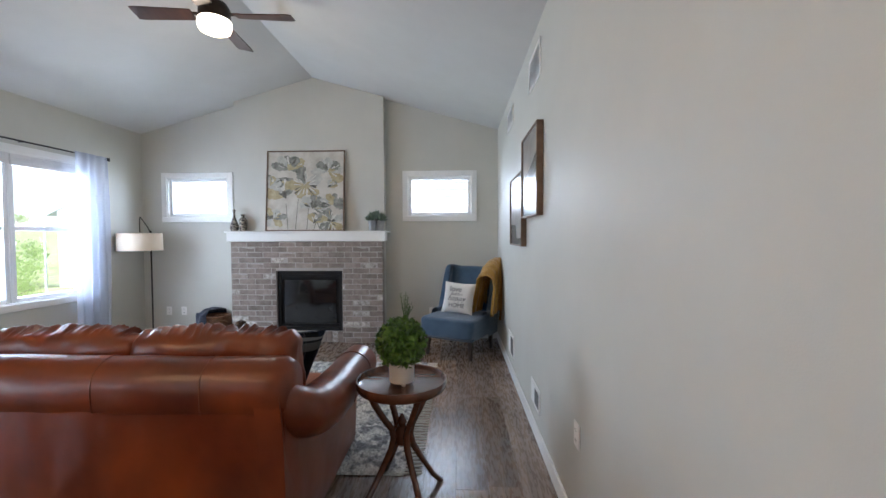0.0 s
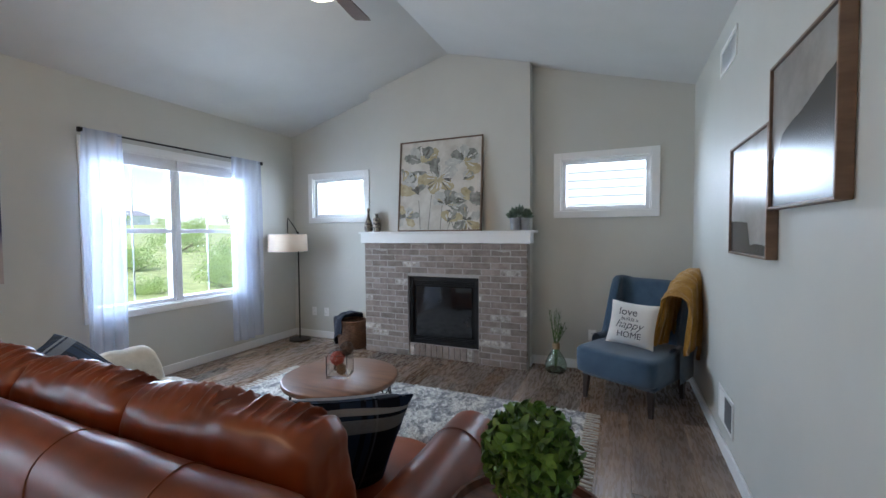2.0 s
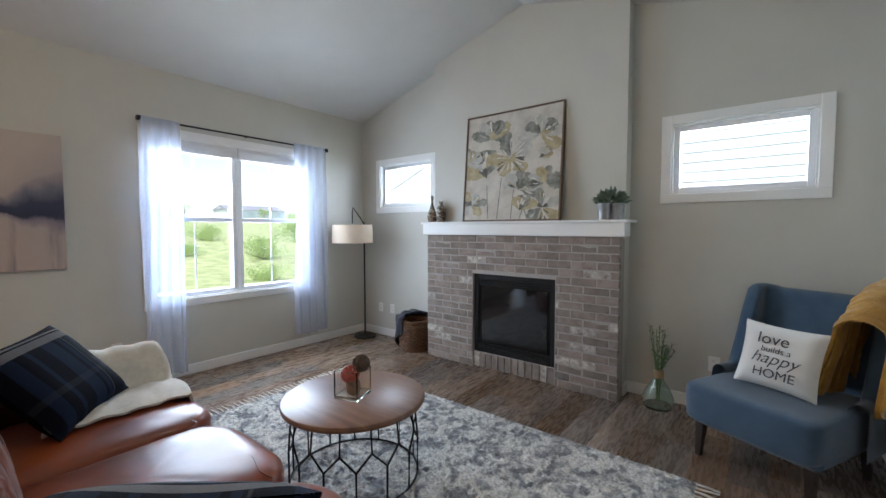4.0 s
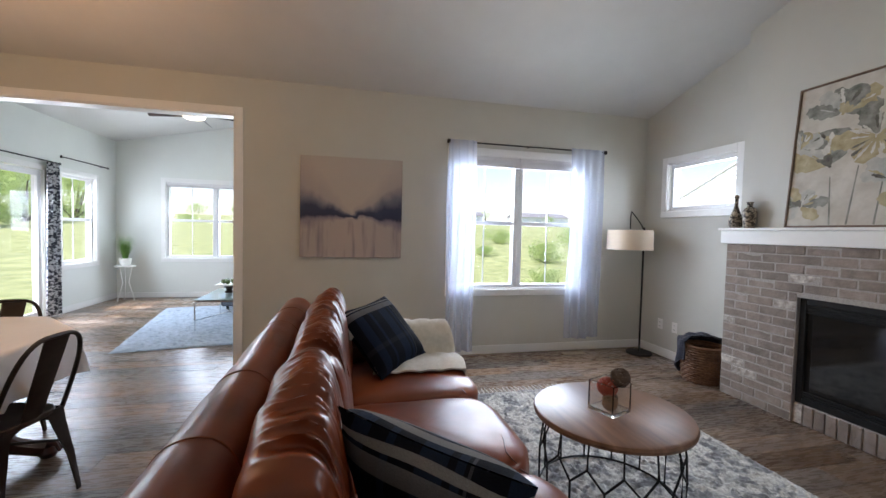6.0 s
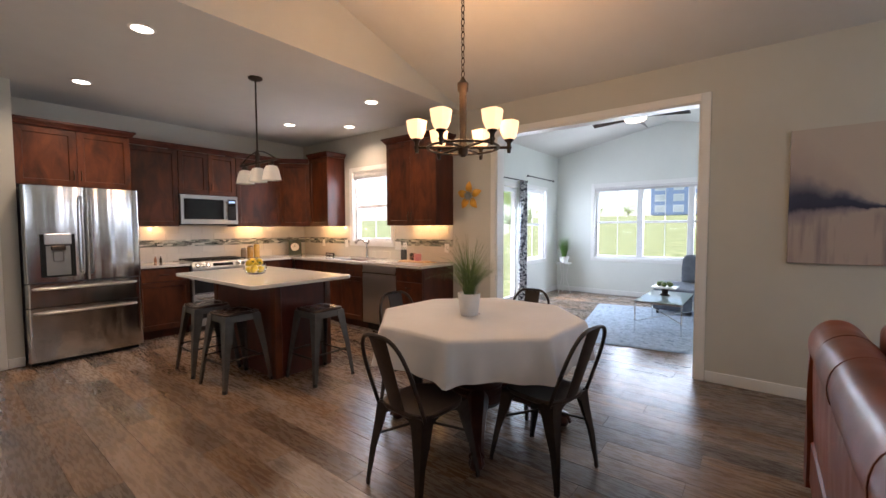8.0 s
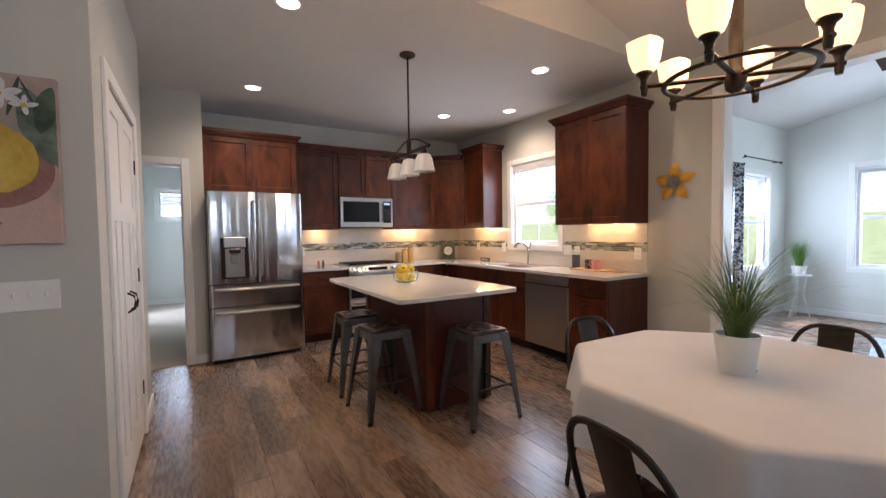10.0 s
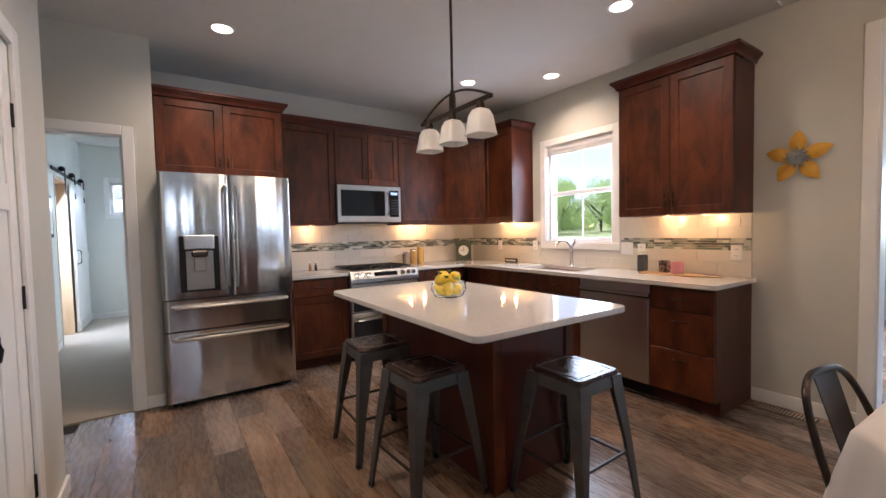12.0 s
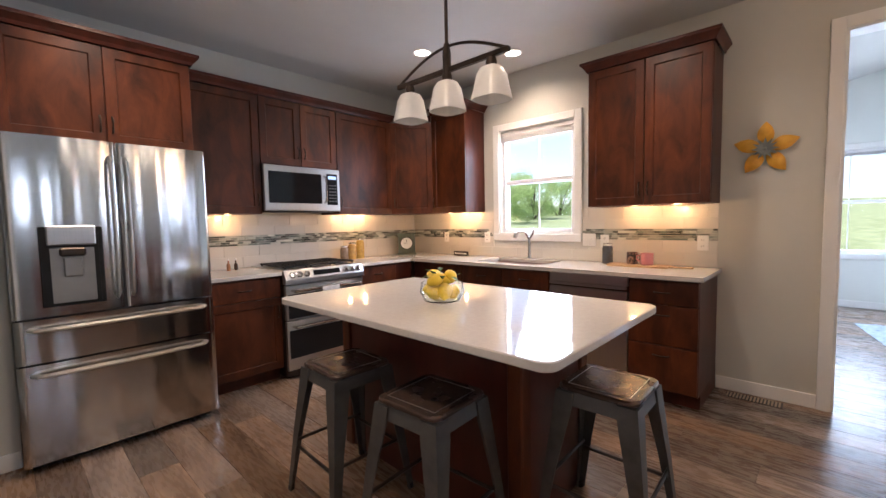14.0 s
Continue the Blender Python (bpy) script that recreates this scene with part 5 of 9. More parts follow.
part("centre", cc, mat("grey_tin", (0.14, 0.16, 0.16), (0.24, 0.26, 0.25), 0.5, 0.4, scale=20), sf, "grey metal flower centre", 0)

# pantry doors
for y0, y1, hy, hinge_y in ((-2.61, -2.142, -2.19, -2.612), (-2.138, -1.67, -2.09, -1.668)):
    d = thing("door_pantry", "white panelled pantry door with black hinges", "door", kind="structure")
    x = -0.262
    slab = S().box(x, x + 0.035, y0, y1, 0.012, 2.03, 0.002)
    for lo, hi in ((0.05, 0.09),):
        pass
    part("slab", slab, M_TRIM, d, smooth=0)
    w = 0.085
    mid = (y0 + y1) / 2
    for p, q, lo, hi in ((y0, y0 + w, 0.013, 2.029), (y1 - w, y1, 0.013, 2.029), (y0 + w, y1 - w, 1.93, 2.029), (y0 + w, y1 - w, 1.40, 1.50), (y0 + w, y1 - w, 0.013, 0.20), (mid - 0.04, mid + 0.04, 0.20, 1.40)):
        part("rail", S().box(x - 0.009, x + 0.001, p, q, lo, hi, 0.003), M_TRIM, d, smooth=0)
    for z in (0.32, 1.07, 1.77):
        part("hinge", S().tube([(x - 0.008, hinge_y, z - 0.045), (x - 0.008, hinge_y, z + 0.045)], 0.009, 8).box(x - 0.0115, x - 0.0095, hinge_y - 0.012, hinge_y + 0.012, z - 0.045, z + 0.045), M_BLACK, d, "black butt hinge")
    part("handle", S().tube([(x - 0.009, hy, 0.90), (x - 0.04, hy, 0.92), (x - 0.045, hy, 0.955), (x - 0.04, hy, 0.99), (x - 0.009, hy, 1.01)], 0.006, 8), M_BLACK, d, "black arched pull")

# back room: barn door, rail, picture
br = thing("barn_door", "pale sliding barn door on a black rail", "door")
M_BARN = mat("pale_oak", (0.50, 0.36, 0.22), (0.62, 0.46, 0.30), 0.5, scale=3, stretch=(6, 6, 0.8))
part("slab", S().box(0.29, 0.325, -8.78, -7.80, 0.02, 2.05, 0.004), M_TRIM, br, smooth=0)
for z0, z1 in ((0.03, 0.16), (0.98, 1.10), (1.92, 2.04)):
    part("cross_rail", S().box(0.278, 0.289, -8.77, -7.81, z0, z1, 0.003), M_TRIM, br, smooth=0)
part("rail", S().box(0.328, 0.340, -8.80, -6.85, 2.12, 2.16, 0.002), M_BLACK, br, smooth=0)
for y in (-8.65, -7.95, -7.3):
    part("hanger", S().box(0.278, 0.288, y - 0.02, y + 0.02, 1.85, 2.17, 0.002).box(0.278, 0.345, y - 0.035, y + 0.035, 2.15, 2.21, 0.02), M_BLACK, br)
part("handle", S().tube([(0.289, -7.88, 0.95), (0.25, -7.88, 0.97), (0.25, -7.88, 1.13), (0.289, -7.88, 1.15)], 0.008, 8), M_BLACK, br)
setting("wall_barn", holed(0, 0.35, 0.47, -8.9, -4.29, -0.1, H, [(-7.78, -7.05, -0.1, 2.08)]), M_SUNWALL, "pale wall behind the sliding barn door", "wall")
# the tan stands in for warm lamp light in the room beyond
M_TAN = mat("warm_lit_tan", (0.56, 0.40, 0.25), (0.62, 0.45, 0.29), 0.6, scale=2.0, bump=0.05, bump_scale=200)
# added walls and ceiling that keep the sun out of the barn door opening
setting("wall_sun_block", S().box(1.02, 1.14, -7.95, -6.90, -0.1, 2.5).box(0.472, 1.02, -7.95, -7.80, -0.1, 2.5).box(0.472, 1.02, -7.03, -6.90, -0.1, 2.5), M_TAN, "added walls behind the barn door, warm lamp light in their tan colour", "wall")
setting("ceiling_sun_block", S().box(0.472, 1.14, -7.95, -6.90, 2.5, 2.6), M_TAN, "added ceiling behind the barn door, warm lamp light in its tan colour", "ceiling")
setting("trim_barn", S().box(0.345, 0.475, -7.795, -7.755, 0, 2.07).box(0.345, 0.475, -7.075, -7.035, 0, 2.07).box(0.345, 0.475, -7.755, -7.075, 2.04, 2.07), M_BARN, "pale oak jambs beside the barn door", "trim")
# oak tone on this wall imitates the warm lit room behind the opening
setting("wall_side_room", S().box(1.0, 1.1, -8.9, -6.4, -0.1, H), M_BARN, "side room wall with warm lamp light in its tan colour", "wall")
fp = thing("picture_frame", "small dark framed picture in the back room", "picture")
part("frame", S().box(0.325, 0.349, -6.75, -6.35, 1.32, 1.80, 0.003), M_BLACK, fp, smooth=0)
part("print", S().box(0.322, 0.326, -6.71, -6.39, 1.36, 1.76), M_FIXTURE, fp, smooth=0)

# ---- dining ----
M_CLOTH = mat("white_linen", (0.66, 0.63, 0.61), (0.72, 0.69, 0.67), 0.85, scale=3, bump=0.12, bump_scale=350, sheen=0.2)
M_MAHOG = mat("carved_mahogany", (0.030, 0.008, 0.005), (0.09, 0.024, 0.013), 0.28, scale=7, detail=5, coat=0.3)
TX, TY, TZ = -2.46, 0.0, 0.755
tb = thing("dining_table", "dark carved pedestal dining table under a white cloth", "table", Matrix.Translation((TX, TY, 0)))
OCT = [radians(20 + 45 * k) for k in range(8)]
part("tabletop", S().prism([(0.685 * math.cos(a), 0.685 * math.sin(a)) for a in OCT], 2, TZ - 0.035, TZ - 0.004), M_MAHOG, tb, smooth=0)
part("pedestal", S().lathe([(0.10, 0.13), (0.15, 0.15), (0.185, 0.19), (0.19, 0.25), (0.165, 0.275), (0.172, 0.29), (0.150, 0.31), (0.135, 0.36), (0.145, 0.45), (0.172, 0.54), (0.178, 0.58), (0.155, 0.60), (0.165, 0.615), (0.16, 0.64), (0.23, 0.67), (0.26, TZ - 0.036)], 28), M_MAHOG, tb)
for k in range(4):
    a = radians(45 * 0 + 90 * k + 32)
    c, s_ = math.cos(a), math.sin(a)
    lp = part("leg", S().tube([(0.10 * c, 0.10 * s_, 0.22), (0.22 * c, 0.22 * s_, 0.235), (0.34 * c, 0.34 * s_, 0.19), (0.44 * c, 0.44 * s_, 0.11), (0.51 * c, 0.51 * s_, 0.075), (0.55 * c, 0.55 * s_, 0.06)], [0.07, 0.072, 0.058, 0.044, 0.042, 0.046], 10, up=(-s_, c, 0)), M_MAHOG, tb)
    claw = S().lathe([(0.01, 0), (0.035, 0.006), (0.048, 0.035), (0.038, 0.065), (0.01, 0.08)], 14, (0.57 * c, 0.57 * s_, 0))
    for j in (-0.5, 0, 0.5):
        b = a + j
        claw.tube([(0.53 * c, 0.53 * s_, 0.10), (0.57 * c + 0.035 * math.cos(b), 0.57 * s_ + 0.035 * math.sin(b), 0.075), (0.57 * c + 0.056 * math.cos(b), 0.57 * s_ + 0.056 * math.sin(b), 0.03)], [0.018, 0.014, 0.008], 6)
    part("claw_foot", claw, M_MAHOG, lp, "carved claw and ball foot")


def oct_r(a, r):
    """Distance to the edge of the octagon at angle a."""
    k = (a - OCT[0]) % radians(45) - radians(22.5)
    return r * math.cos(radians(22.5)) / math.cos(k)


cl = S()
NA = 192
rows = []
for j, (fr, drop) in enumerate([(0.02, 0), (0.35, 0), (0.7, 0), (0.97, 0), (1.0, 0.004), (1.012, 0.02), (1.02, 0.07), (1.03, 0.13), (1.04, 0.19), (1.045, 0.245)]):
    ring = []
    for i in range(NA):
        a = 2 * math.pi * i / NA
        corner = abs(((a - OCT[0]) % radians(45)) / radians(45) - 0.5) * 2
        r = oct_r(a, 0.70) * fr
        if drop > 0.01:
            fold = (drop / 0.25) * (0.030 * corner ** 6 + 0.012 * math.sin(a * 24 + 2 * noise.noise((math.cos(a) * 3, math.sin(a) * 3, 1))) * (0.4 + corner))
            r += fold
        dz = drop * (1 - 0.10 * (1 - corner) + 0.05 * noise.noise((math.cos(a) * 4, math.sin(a) * 4, 5)))
        ring.append((r * math.cos(a), r * math.sin(a), TZ + 0.001 - dz))
    rows.append(ring)
cl.rings(rows, cap=False)
clo = part("tablecloth", cl, M_CLOTH, None, smooth=60)
clo.location = (TX, TY, 0)
tagged(clo, "white linen tablecloth hanging over the dining table", "tablecloth")


def make_chair():
    r = thing("dining_chair", "dark gunmetal cafe chair with a hoop back", "chair", group="chairs round the table")
    z = 0.45
    seat = S()
    seat.rings([[(x * k, y * k - 0.0, zz) for x, y in [(0.18 * math.copysign(abs(math.cos(t)) ** 0.55, math.cos(t)), 0.18 * math.copysign(abs(math.sin(t)) ** 0.55, math.sin(t))) for t in [2 * math.pi * i / 32 for i in range(32)]]]
                for k, zz in ((0.96, z - 0.03), (1.0, z - 0.02), (1.0, z - 0.004), (0.97, z), (0.80, z - 0.004), (0.3, z - 0.010))])
    part("seat", seat, mat("worn_seat", (0.035, 0.026, 0.022), (0.085, 0.062, 0.050), 0.36, 0.5, scale=7, detail=6, rough_var=0.1), r, "dark worn seat")
    for sx in (1, -1):
        for sy, foot in ((1, 0.215), (-1, 0.225)):
            rings = []
            for zz, cx, cy, w in ((z - 0.012, 0.132, 0.132, 0.046), (z - 0.10, 0.147, 0.150, 0.036), (0.20, 0.172, 0.188, 0.020), (0.02, 0.192, foot, 0.011), (0.0, 0.193, foot, 0.011)):
                ox, oy = cx + w * 0.8, cy + w * 0.8
                rings.append([(sx * ox, sy * oy, zz), (sx * (ox - 1.9 * w), sy * oy, zz), (sx * (ox - 1.9 * w), sy * (oy - 0.008), zz), (sx * (ox - 0.008), sy * (oy - 0.008), zz), (sx * (ox - 0.008), sy * (oy - 1.9 * w), zz), (sx * ox, sy * (oy - 1.9 * w), zz)])
            part("leg", S().rings(rings), M_GUN_DK, r, smooth=0)
    for sx, sy in ((1, 0), (-1, 0), (0, 1), (0, -1)):
        web = []
        for k in range(13):
            t = 2 * k / 12 - 1
            web.append((t * 0.150, z - 0.028 - 0.105 * abs(t) ** 3))
        ap, m_ = S(), len(web)
        for d in (0.172, 0.169):
            ap.v += [((sx * d, w, zz) if sx else (w, sy * d, zz)) for w, zz in web] + [((sx * d, w, z - 0.012) if sx else (w, sy * d, z - 0.012)) for w, _ in web]
        for base in (0, 2 * m_):
            ap.f += [(base + k, base + k + 1, base + m_ + k + 1, base + m_ + k) for k in range(m_ - 1)]
        ap.f += [(k, k + 1, 2 * m_ + k + 1, 2 * m_ + k) for k in range(m_ - 1)]
        part("apron", ap, M_GUN_DK, r, smooth=0)
    part("brace", S().tube([(-0.155, -0.16, 0.27), (0.0, 0.0, 0.33), (0.155, 0.16, 0.27)], 0.007, 6), M_GUN_DK, r)
    part("brace", S().tube([(0.155, -0.16, 0.27), (0.0, 0.0, 0.322), (-0.155, 0.16, 0.27)], 0.007, 6), M_GUN_DK, r)
    hoop = []
    for k in range(25):
        t = k / 24
        a = math.pi * t
        x = 0.178 * math.copysign(abs(math.cos(a)) ** 0.55, math.cos(a)) * (1 + 0.05 * math.sin(a))
        h = math.sin(a) ** 0.75
        hoop.append((x, 0.155 + 0.145 * h, z - 0.02 + 0.41 * h))
    part("hoop", S().tube(hoop, 0.0105, 8), M_GUN_DK, r)

    def splat(u, v):
        w = 0.052 + 0.012 * v
        return (2 * u - 1) * w, 0.168 + 0.126 * v + 0.006 * (1 - (2 * u - 1) ** 2), z - 0.012 + 0.392 * v
    part("splat", S().sheet(splat, 6, 8, 0.003), M_GUN_DK, r)
    return r


ch = make_chair()
# local +y is the back of the chair
ch.matrix_world = pose(-1.72, 0.13, 0, 0, 0, -95)
copy_thing(ch, pose(-2.26, 0.575, 0, 0, 0, -11))
copy_thing(ch, pose(-2.90, 0.06, 0, 0, 0, 92))
copy_thing(ch, pose(-2.36, -0.47, 0, 0, 0, 170))

M_POT = mat("white_ceramic", (0.74, 0.73, 0.70), (0.80, 0.79, 0.76), 0.3, scale=4)
M_BLADE = mat("grass_blade", (0.06, 0.11, 0.03), (0.16, 0.24, 0.07), 0.5, scale=12)
M_SOIL = mat("potting_soil", (0.03, 0.02, 0.012), (0.06, 0.04, 0.03), 0.95, scale=60, bump=0.5)


def grass_pot(label, x, y, z, pot_r, pot_h, blades, ln, spread, seed, stem_mat=M_BLADE):
    r = thing("potted_grass", label, "plant", Matrix.Translation((x, y, z)))
    part("pot", S().lathe([(pot_r * 0.72, 0), (pot_r * 0.76, 0.004), (pot_r, pot_h), (pot_r * 0.93, pot_h), (pot_r * 0.88, pot_h - 0.02), (0.002, pot_h - 0.022)], 28), M_POT, r, "white ceramic pot")
    g = S()
    R = random.Random(seed)
    for k in range(blades):
        a, out, l = R.uniform(0, 6.283), min(abs(R.gauss(0, spread)) + 0.05, 0.48), ln * R.uniform(0.55, 1.1)
        b = Vector((math.cos(a) * pot_r * 0.5 * R.random(), math.sin(a) * pot_r * 0.5 * R.random(), pot_h - 0.02))
        d = Vector((math.cos(a), math.sin(a), 0))
        side = Vector((-d.y, d.x, 0)) * R.uniform(0.0018, 0.0040)
        pts = []
        for q in range(7):
            t = q / 6
            p = b + d * out * l * 2.2 * t ** 1.6 + Vector((0, 0, l * (t - min(0.62, out * 1.1) * t ** 2.6)))
            pts += [p - side * (1 - t * 0.9), p + side * (1 - t * 0.9)]
        g.add(pts, [(2 * q, 2 * q + 1, 2 * q + 3, 2 * q + 2) for q in range(6)])
    part("grass", g, stem_mat, r, "thin green blades", 0)
    return r


grass_pot("spiky green grass plant in a white pot", -2.39, -0.03, TZ + 0.002, 0.078, 0.15, 330, 0.44, 0.50, 5)

# chandelier
CX, CY, CZ = -2.27, 0.005, 1.86
cdl = thing("chandelier", "dark bronze chandelier with six lit glass shades", "lamp", Matrix.Translation((CX, CY, 0)))
part("column", S().lathe([(0.012, 1.80), (0.03, 1.815), (0.036, 1.85), (0.03, 1.875), (0.022, 1.89), (0.024, 2.20), (0.034, 2.215), (0.036, 2.26), (0.02, 2.275), (0.008, 2.30)], 16), M_BRONZE, cdl)
part("ring", S().tube([(0.225 * math.cos(k * math.pi / 24), 0.225 * math.sin(k * math.pi / 24), CZ - 0.004) for k in range(48)], 0.011, 8, True, flat=0.7), M_BRONZE, cdl)
for k in range(6):
    a = radians(10 + 60 * k)
    c, s_ = math.cos(a), math.sin(a)
    arm = part("arm", S().tube([(0.02 * c, 0.02 * s_, CZ), (0.16 * c, 0.16 * s_, CZ), (0.31 * c, 0.31 * s_, CZ)], 0.011, 8, flat=0.8), M_BRONZE, cdl)
    part("candle_cup", S().lathe([(0.01, CZ - 0.035), (0.013, CZ - 0.02), (0.013, CZ + 0.02), (0.018, CZ + 0.035), (0.030, CZ + 0.045), (0.030, CZ + 0.052)], 14, (0.295 * c, 0.295 * s_, 0)), M_BRONZE, arm)
    prof = [(0.022, CZ + 0.05), (0.036, CZ + 0.06), (0.050, CZ + 0.10), (0.058, CZ + 0.165), (0.055, CZ + 0.165), (0.046, CZ + 0.10), (0.032, CZ + 0.065)]
    rings = []
    for rr, z in prof:
        ring = []
        for i in range(24):
            t = 2 * math.pi * i / 24
            q = rr / max(abs(math.cos(t)), abs(math.sin(t))) ** 0.5 * 0.95
            ring.append((0.295 * c + q * math.cos(t), 0.295 * s_ + q * math.sin(t), z))
        rings.append(ring)
    part("shade", S().rings(rings, cap=False), M_SHADE, arm, "lit amber frosted glass shade")
chain_top = RIDGE_Z - SLOPE * abs(CX - RIDGE_X)
z = 2.295
k = 0
while z < chain_top - 0.03:
    pts = [(0.011 * math.cos(t), 0, z + 0.022 + 0.024 * math.sin(t)) if k % 2 else (0, 0.011 * math.cos(t), z + 0.022 + 0.024 * math.sin(t)) for t in [2 * math.pi * i / 12 for i in range(12)]]
    part("chain_link", S().tube(pts, 0.0034, 5, True, up=(0, 1, 0) if k % 2 else (1, 0, 0)), M_BRONZE, cdl)
    z += 0.040
    k += 1
part("canopy", S().lathe([(0.065, chain_top), (0.065, chain_top - 0.02), (0.02, chain_top - 0.05)], 18), M_BRONZE, cdl)
lamp("chandelier_glow", "POINT", 15, Matrix.Translation((CX, CY, CZ + 0.26)), (1.0, 0.64, 0.32), radius=0.20)
lamp("chandelier_upward_glow", "SPOT", 34, look((CX, CY, CZ + 0.22), (CX, CY, CZ + 2)), (1.0, 0.50, 0.18), radius=0.18, cone=165)

# ---- living room: fireplace ----
M_BRICK = mat("tumbled_brick", (0.17, 0.135, 0.115), (0.33, 0.275, 0.24), 0.9, scale=11, detail=6, piece=0.22, bump=0.5, bump_scale=45, low=0.25, high=0.75)
M_BRICK_W = mat("limewashed_brick", (0.24, 0.20, 0.175), (0.60, 0.56, 0.51), 0.9, scale=22, detail=6, piece=0.15, bump=0.5, bump_scale=45, low=0.35, high=0.65)
M_MORTAR = mat("pale_grey_mortar", (0.33, 0.30, 0.275), (0.42, 0.385, 0.355), 0.95, scale=60, bump=0.5)
BX0, BX1, BY, BTOP = -2.925, -0.942, 5.385, 1.312
OX0, OX1, OZ0, OZ1 = -2.33, -1.468, 0.152, 0.935
core = S().box(BX0 + 0.004, OX0, BY + 0.003, 5.528, 0, BTOP).box(OX1, BX1 - 0.004, BY + 0.003, 5.528, 0, BTOP).box(OX0, OX1, BY + 0.003, 5.528, OZ1, BTOP).box(OX0, OX1, BY + 0.03, 5.528, 0, OZ0)
surround = thing("fireplace", "tumbled grey-brown brick fireplace surround", "fireplace", kind="structure")
masonry = part("mortar", core, M_MORTAR, surround, smooth=0)
brick_rnd = random.Random(21)
N_COURSE = 19
CH = BTOP / N_COURSE
brick_mesh = {}


def brick(p, q, z0, z1, y=BY, depth=0.05, name="brick"):
    key = (round(q - p, 3), round(z1 - z0, 3), brick_rnd.randrange(3))
    white = brick_rnd.random() < 0.10
    if (key, white) not in brick_mesh:
        hx, hz, g = (q - p) / 2 - 0.0045, (z1 - z0) / 2 - 0.0045, brick_rnd
        s = S().box(-hx, hx, 0, depth, -hz, hz, 0.004)
        s.v = [(x + g.uniform(-0.0015, 0.0015), yy + (g.uniform(-0.002, 0.002) if yy < 0.02 else 0), zz + g.uniform(-0.0015, 0.0015)) for x, yy, zz in s.v]
        brick_mesh[key, white] = s.mesh("brick", M_BRICK_W if white else M_BRICK)
    ob = part(name, brick_mesh[key, white], M_BRICK, surround)
    ob.location = ((p + q) / 2, y + brick_rnd.uniform(-0.002, 0.002), (z0 + z1) / 2)


BL = 0.2125
for c in range(N_COURSE):
    z0, z1 = c * CH, (c + 1) * CH
    x = BX0 - (BL / 2 if c % 2 else 0)
    while x < BX1 - 0.01:
        p, q = max(x, BX0), min(x + BL, BX1)
        if z1 > 0.0 and z0 < OZ1 - 0.02:
            if p < OX1 and q > OX0:
                if p < OX0 - 0.02:
                    brick(p, OX0, z0, z1)
                if q > OX1 + 0.02:
                    brick(OX1, q, z0, z1)
                x += BL
                continue
        if q - p > 0.02:
            brick(p, q, z0, z1)
        x += BL
n = 12
for k in range(n):
    w = (OX1 - OX0) / n
    brick(OX0 + k * w, OX0 + (k + 1) * w, 0.0, OZ0 - 0.004, BY + 0.018, 0.045)
fi = thing("fireplace_insert", "black gas fireplace insert with a glass front", "fireplace")
ib = BY + 0.028
part("frame", S().box(OX0 + 0.004, OX0 + 0.05, ib, ib + 0.03, OZ0, OZ1 - 0.004, 0.004).box(OX1 - 0.05, OX1 - 0.004, ib, ib + 0.03, OZ0, OZ1 - 0.004, 0.004).box(OX0 + 0.05, OX1 - 0.05, ib, ib + 0.03, OZ1 - 0.05, OZ1 - 0.004, 0.004).box(OX0 + 0.05, OX1 - 0.05, ib, ib + 0.03, OZ0, OZ0 + 0.05, 0.004), M_BLACK, fi, smooth=0)
for k in range(3):
    part("louvre", S().box(OX0 + 0.05, OX1 - 0.05, ib + 0.004, ib + 0.022, OZ1 - 0.068 - k * 0.022, OZ1 - 0.054 - k * 0.022, 0.003), M_BLACK, fi, smooth=0)
for k in range(2):
    part("louvre", S().box(OX0 + 0.05, OX1 - 0.05, ib + 0.004, ib + 0.022, OZ0 + 0.054 + k * 0.022, OZ0 + 0.068 + k * 0.022, 0.003), M_BLACK, fi, smooth=0)
part("glass", S().box(OX0 + 0.09, OX1 - 0.09, ib + 0.012, ib + 0.016, OZ0 + 0.10, OZ1 - 0.12), mat("smoked_glass", (0.005, 0.005, 0.006), (0.016, 0.015, 0.014), 0.06, scale=3, detail=5), fi, smooth=0)
part("back", S().box(OX0 + 0.05, OX1 - 0.05, ib + 0.024, ib + 0.06, OZ0 + 0.05, OZ1 - 0.05), M_BLACK, fi, smooth=0)
mt = thing("mantel_shelf", "white painted wooden mantel shelf", "mantel")
part("shelf", S().box(-2.985, -0.885, 5.345, 5.66, 1.425, 1.447, 0.004).box(-2.93, -0.945, 5.50, 5.528, 1.30, 1.31), M_TRIM, mt, smooth=0)
part("apron", S().box(-2.965, -0.905, 5.36, 5.529, 1.314, 1.4245, 0.004), M_TRIM, mt, smooth=0)

# painting on the mantel: canvas with thick painted blooms
pa = thing("painting", "framed floral painting leaning on the mantel", "painting", pose(-1.968, 5.44, 1.448, -5, 0, 0))
PW, PH = 1.03, 1.055
fr = S()
for a, b, c, d in ((-PW / 2, -PW / 2 + 0.014, 0, PH), (PW / 2 - 0.014, PW / 2, 0, PH), (-PW / 2 + 0.014, PW / 2 - 0.014, PH - 0.014, PH), (-PW / 2 + 0.014, PW / 2 - 0.014, 0, 0.014)):
    fr.box(a, b, -0.02, 0.025, c, d, 0.002)
part("frame", fr, mat("walnut_frame", (0.10, 0.06, 0.035), (0.17, 0.11, 0.07), 0.5, scale=8), pa, "thin walnut frame", 0)
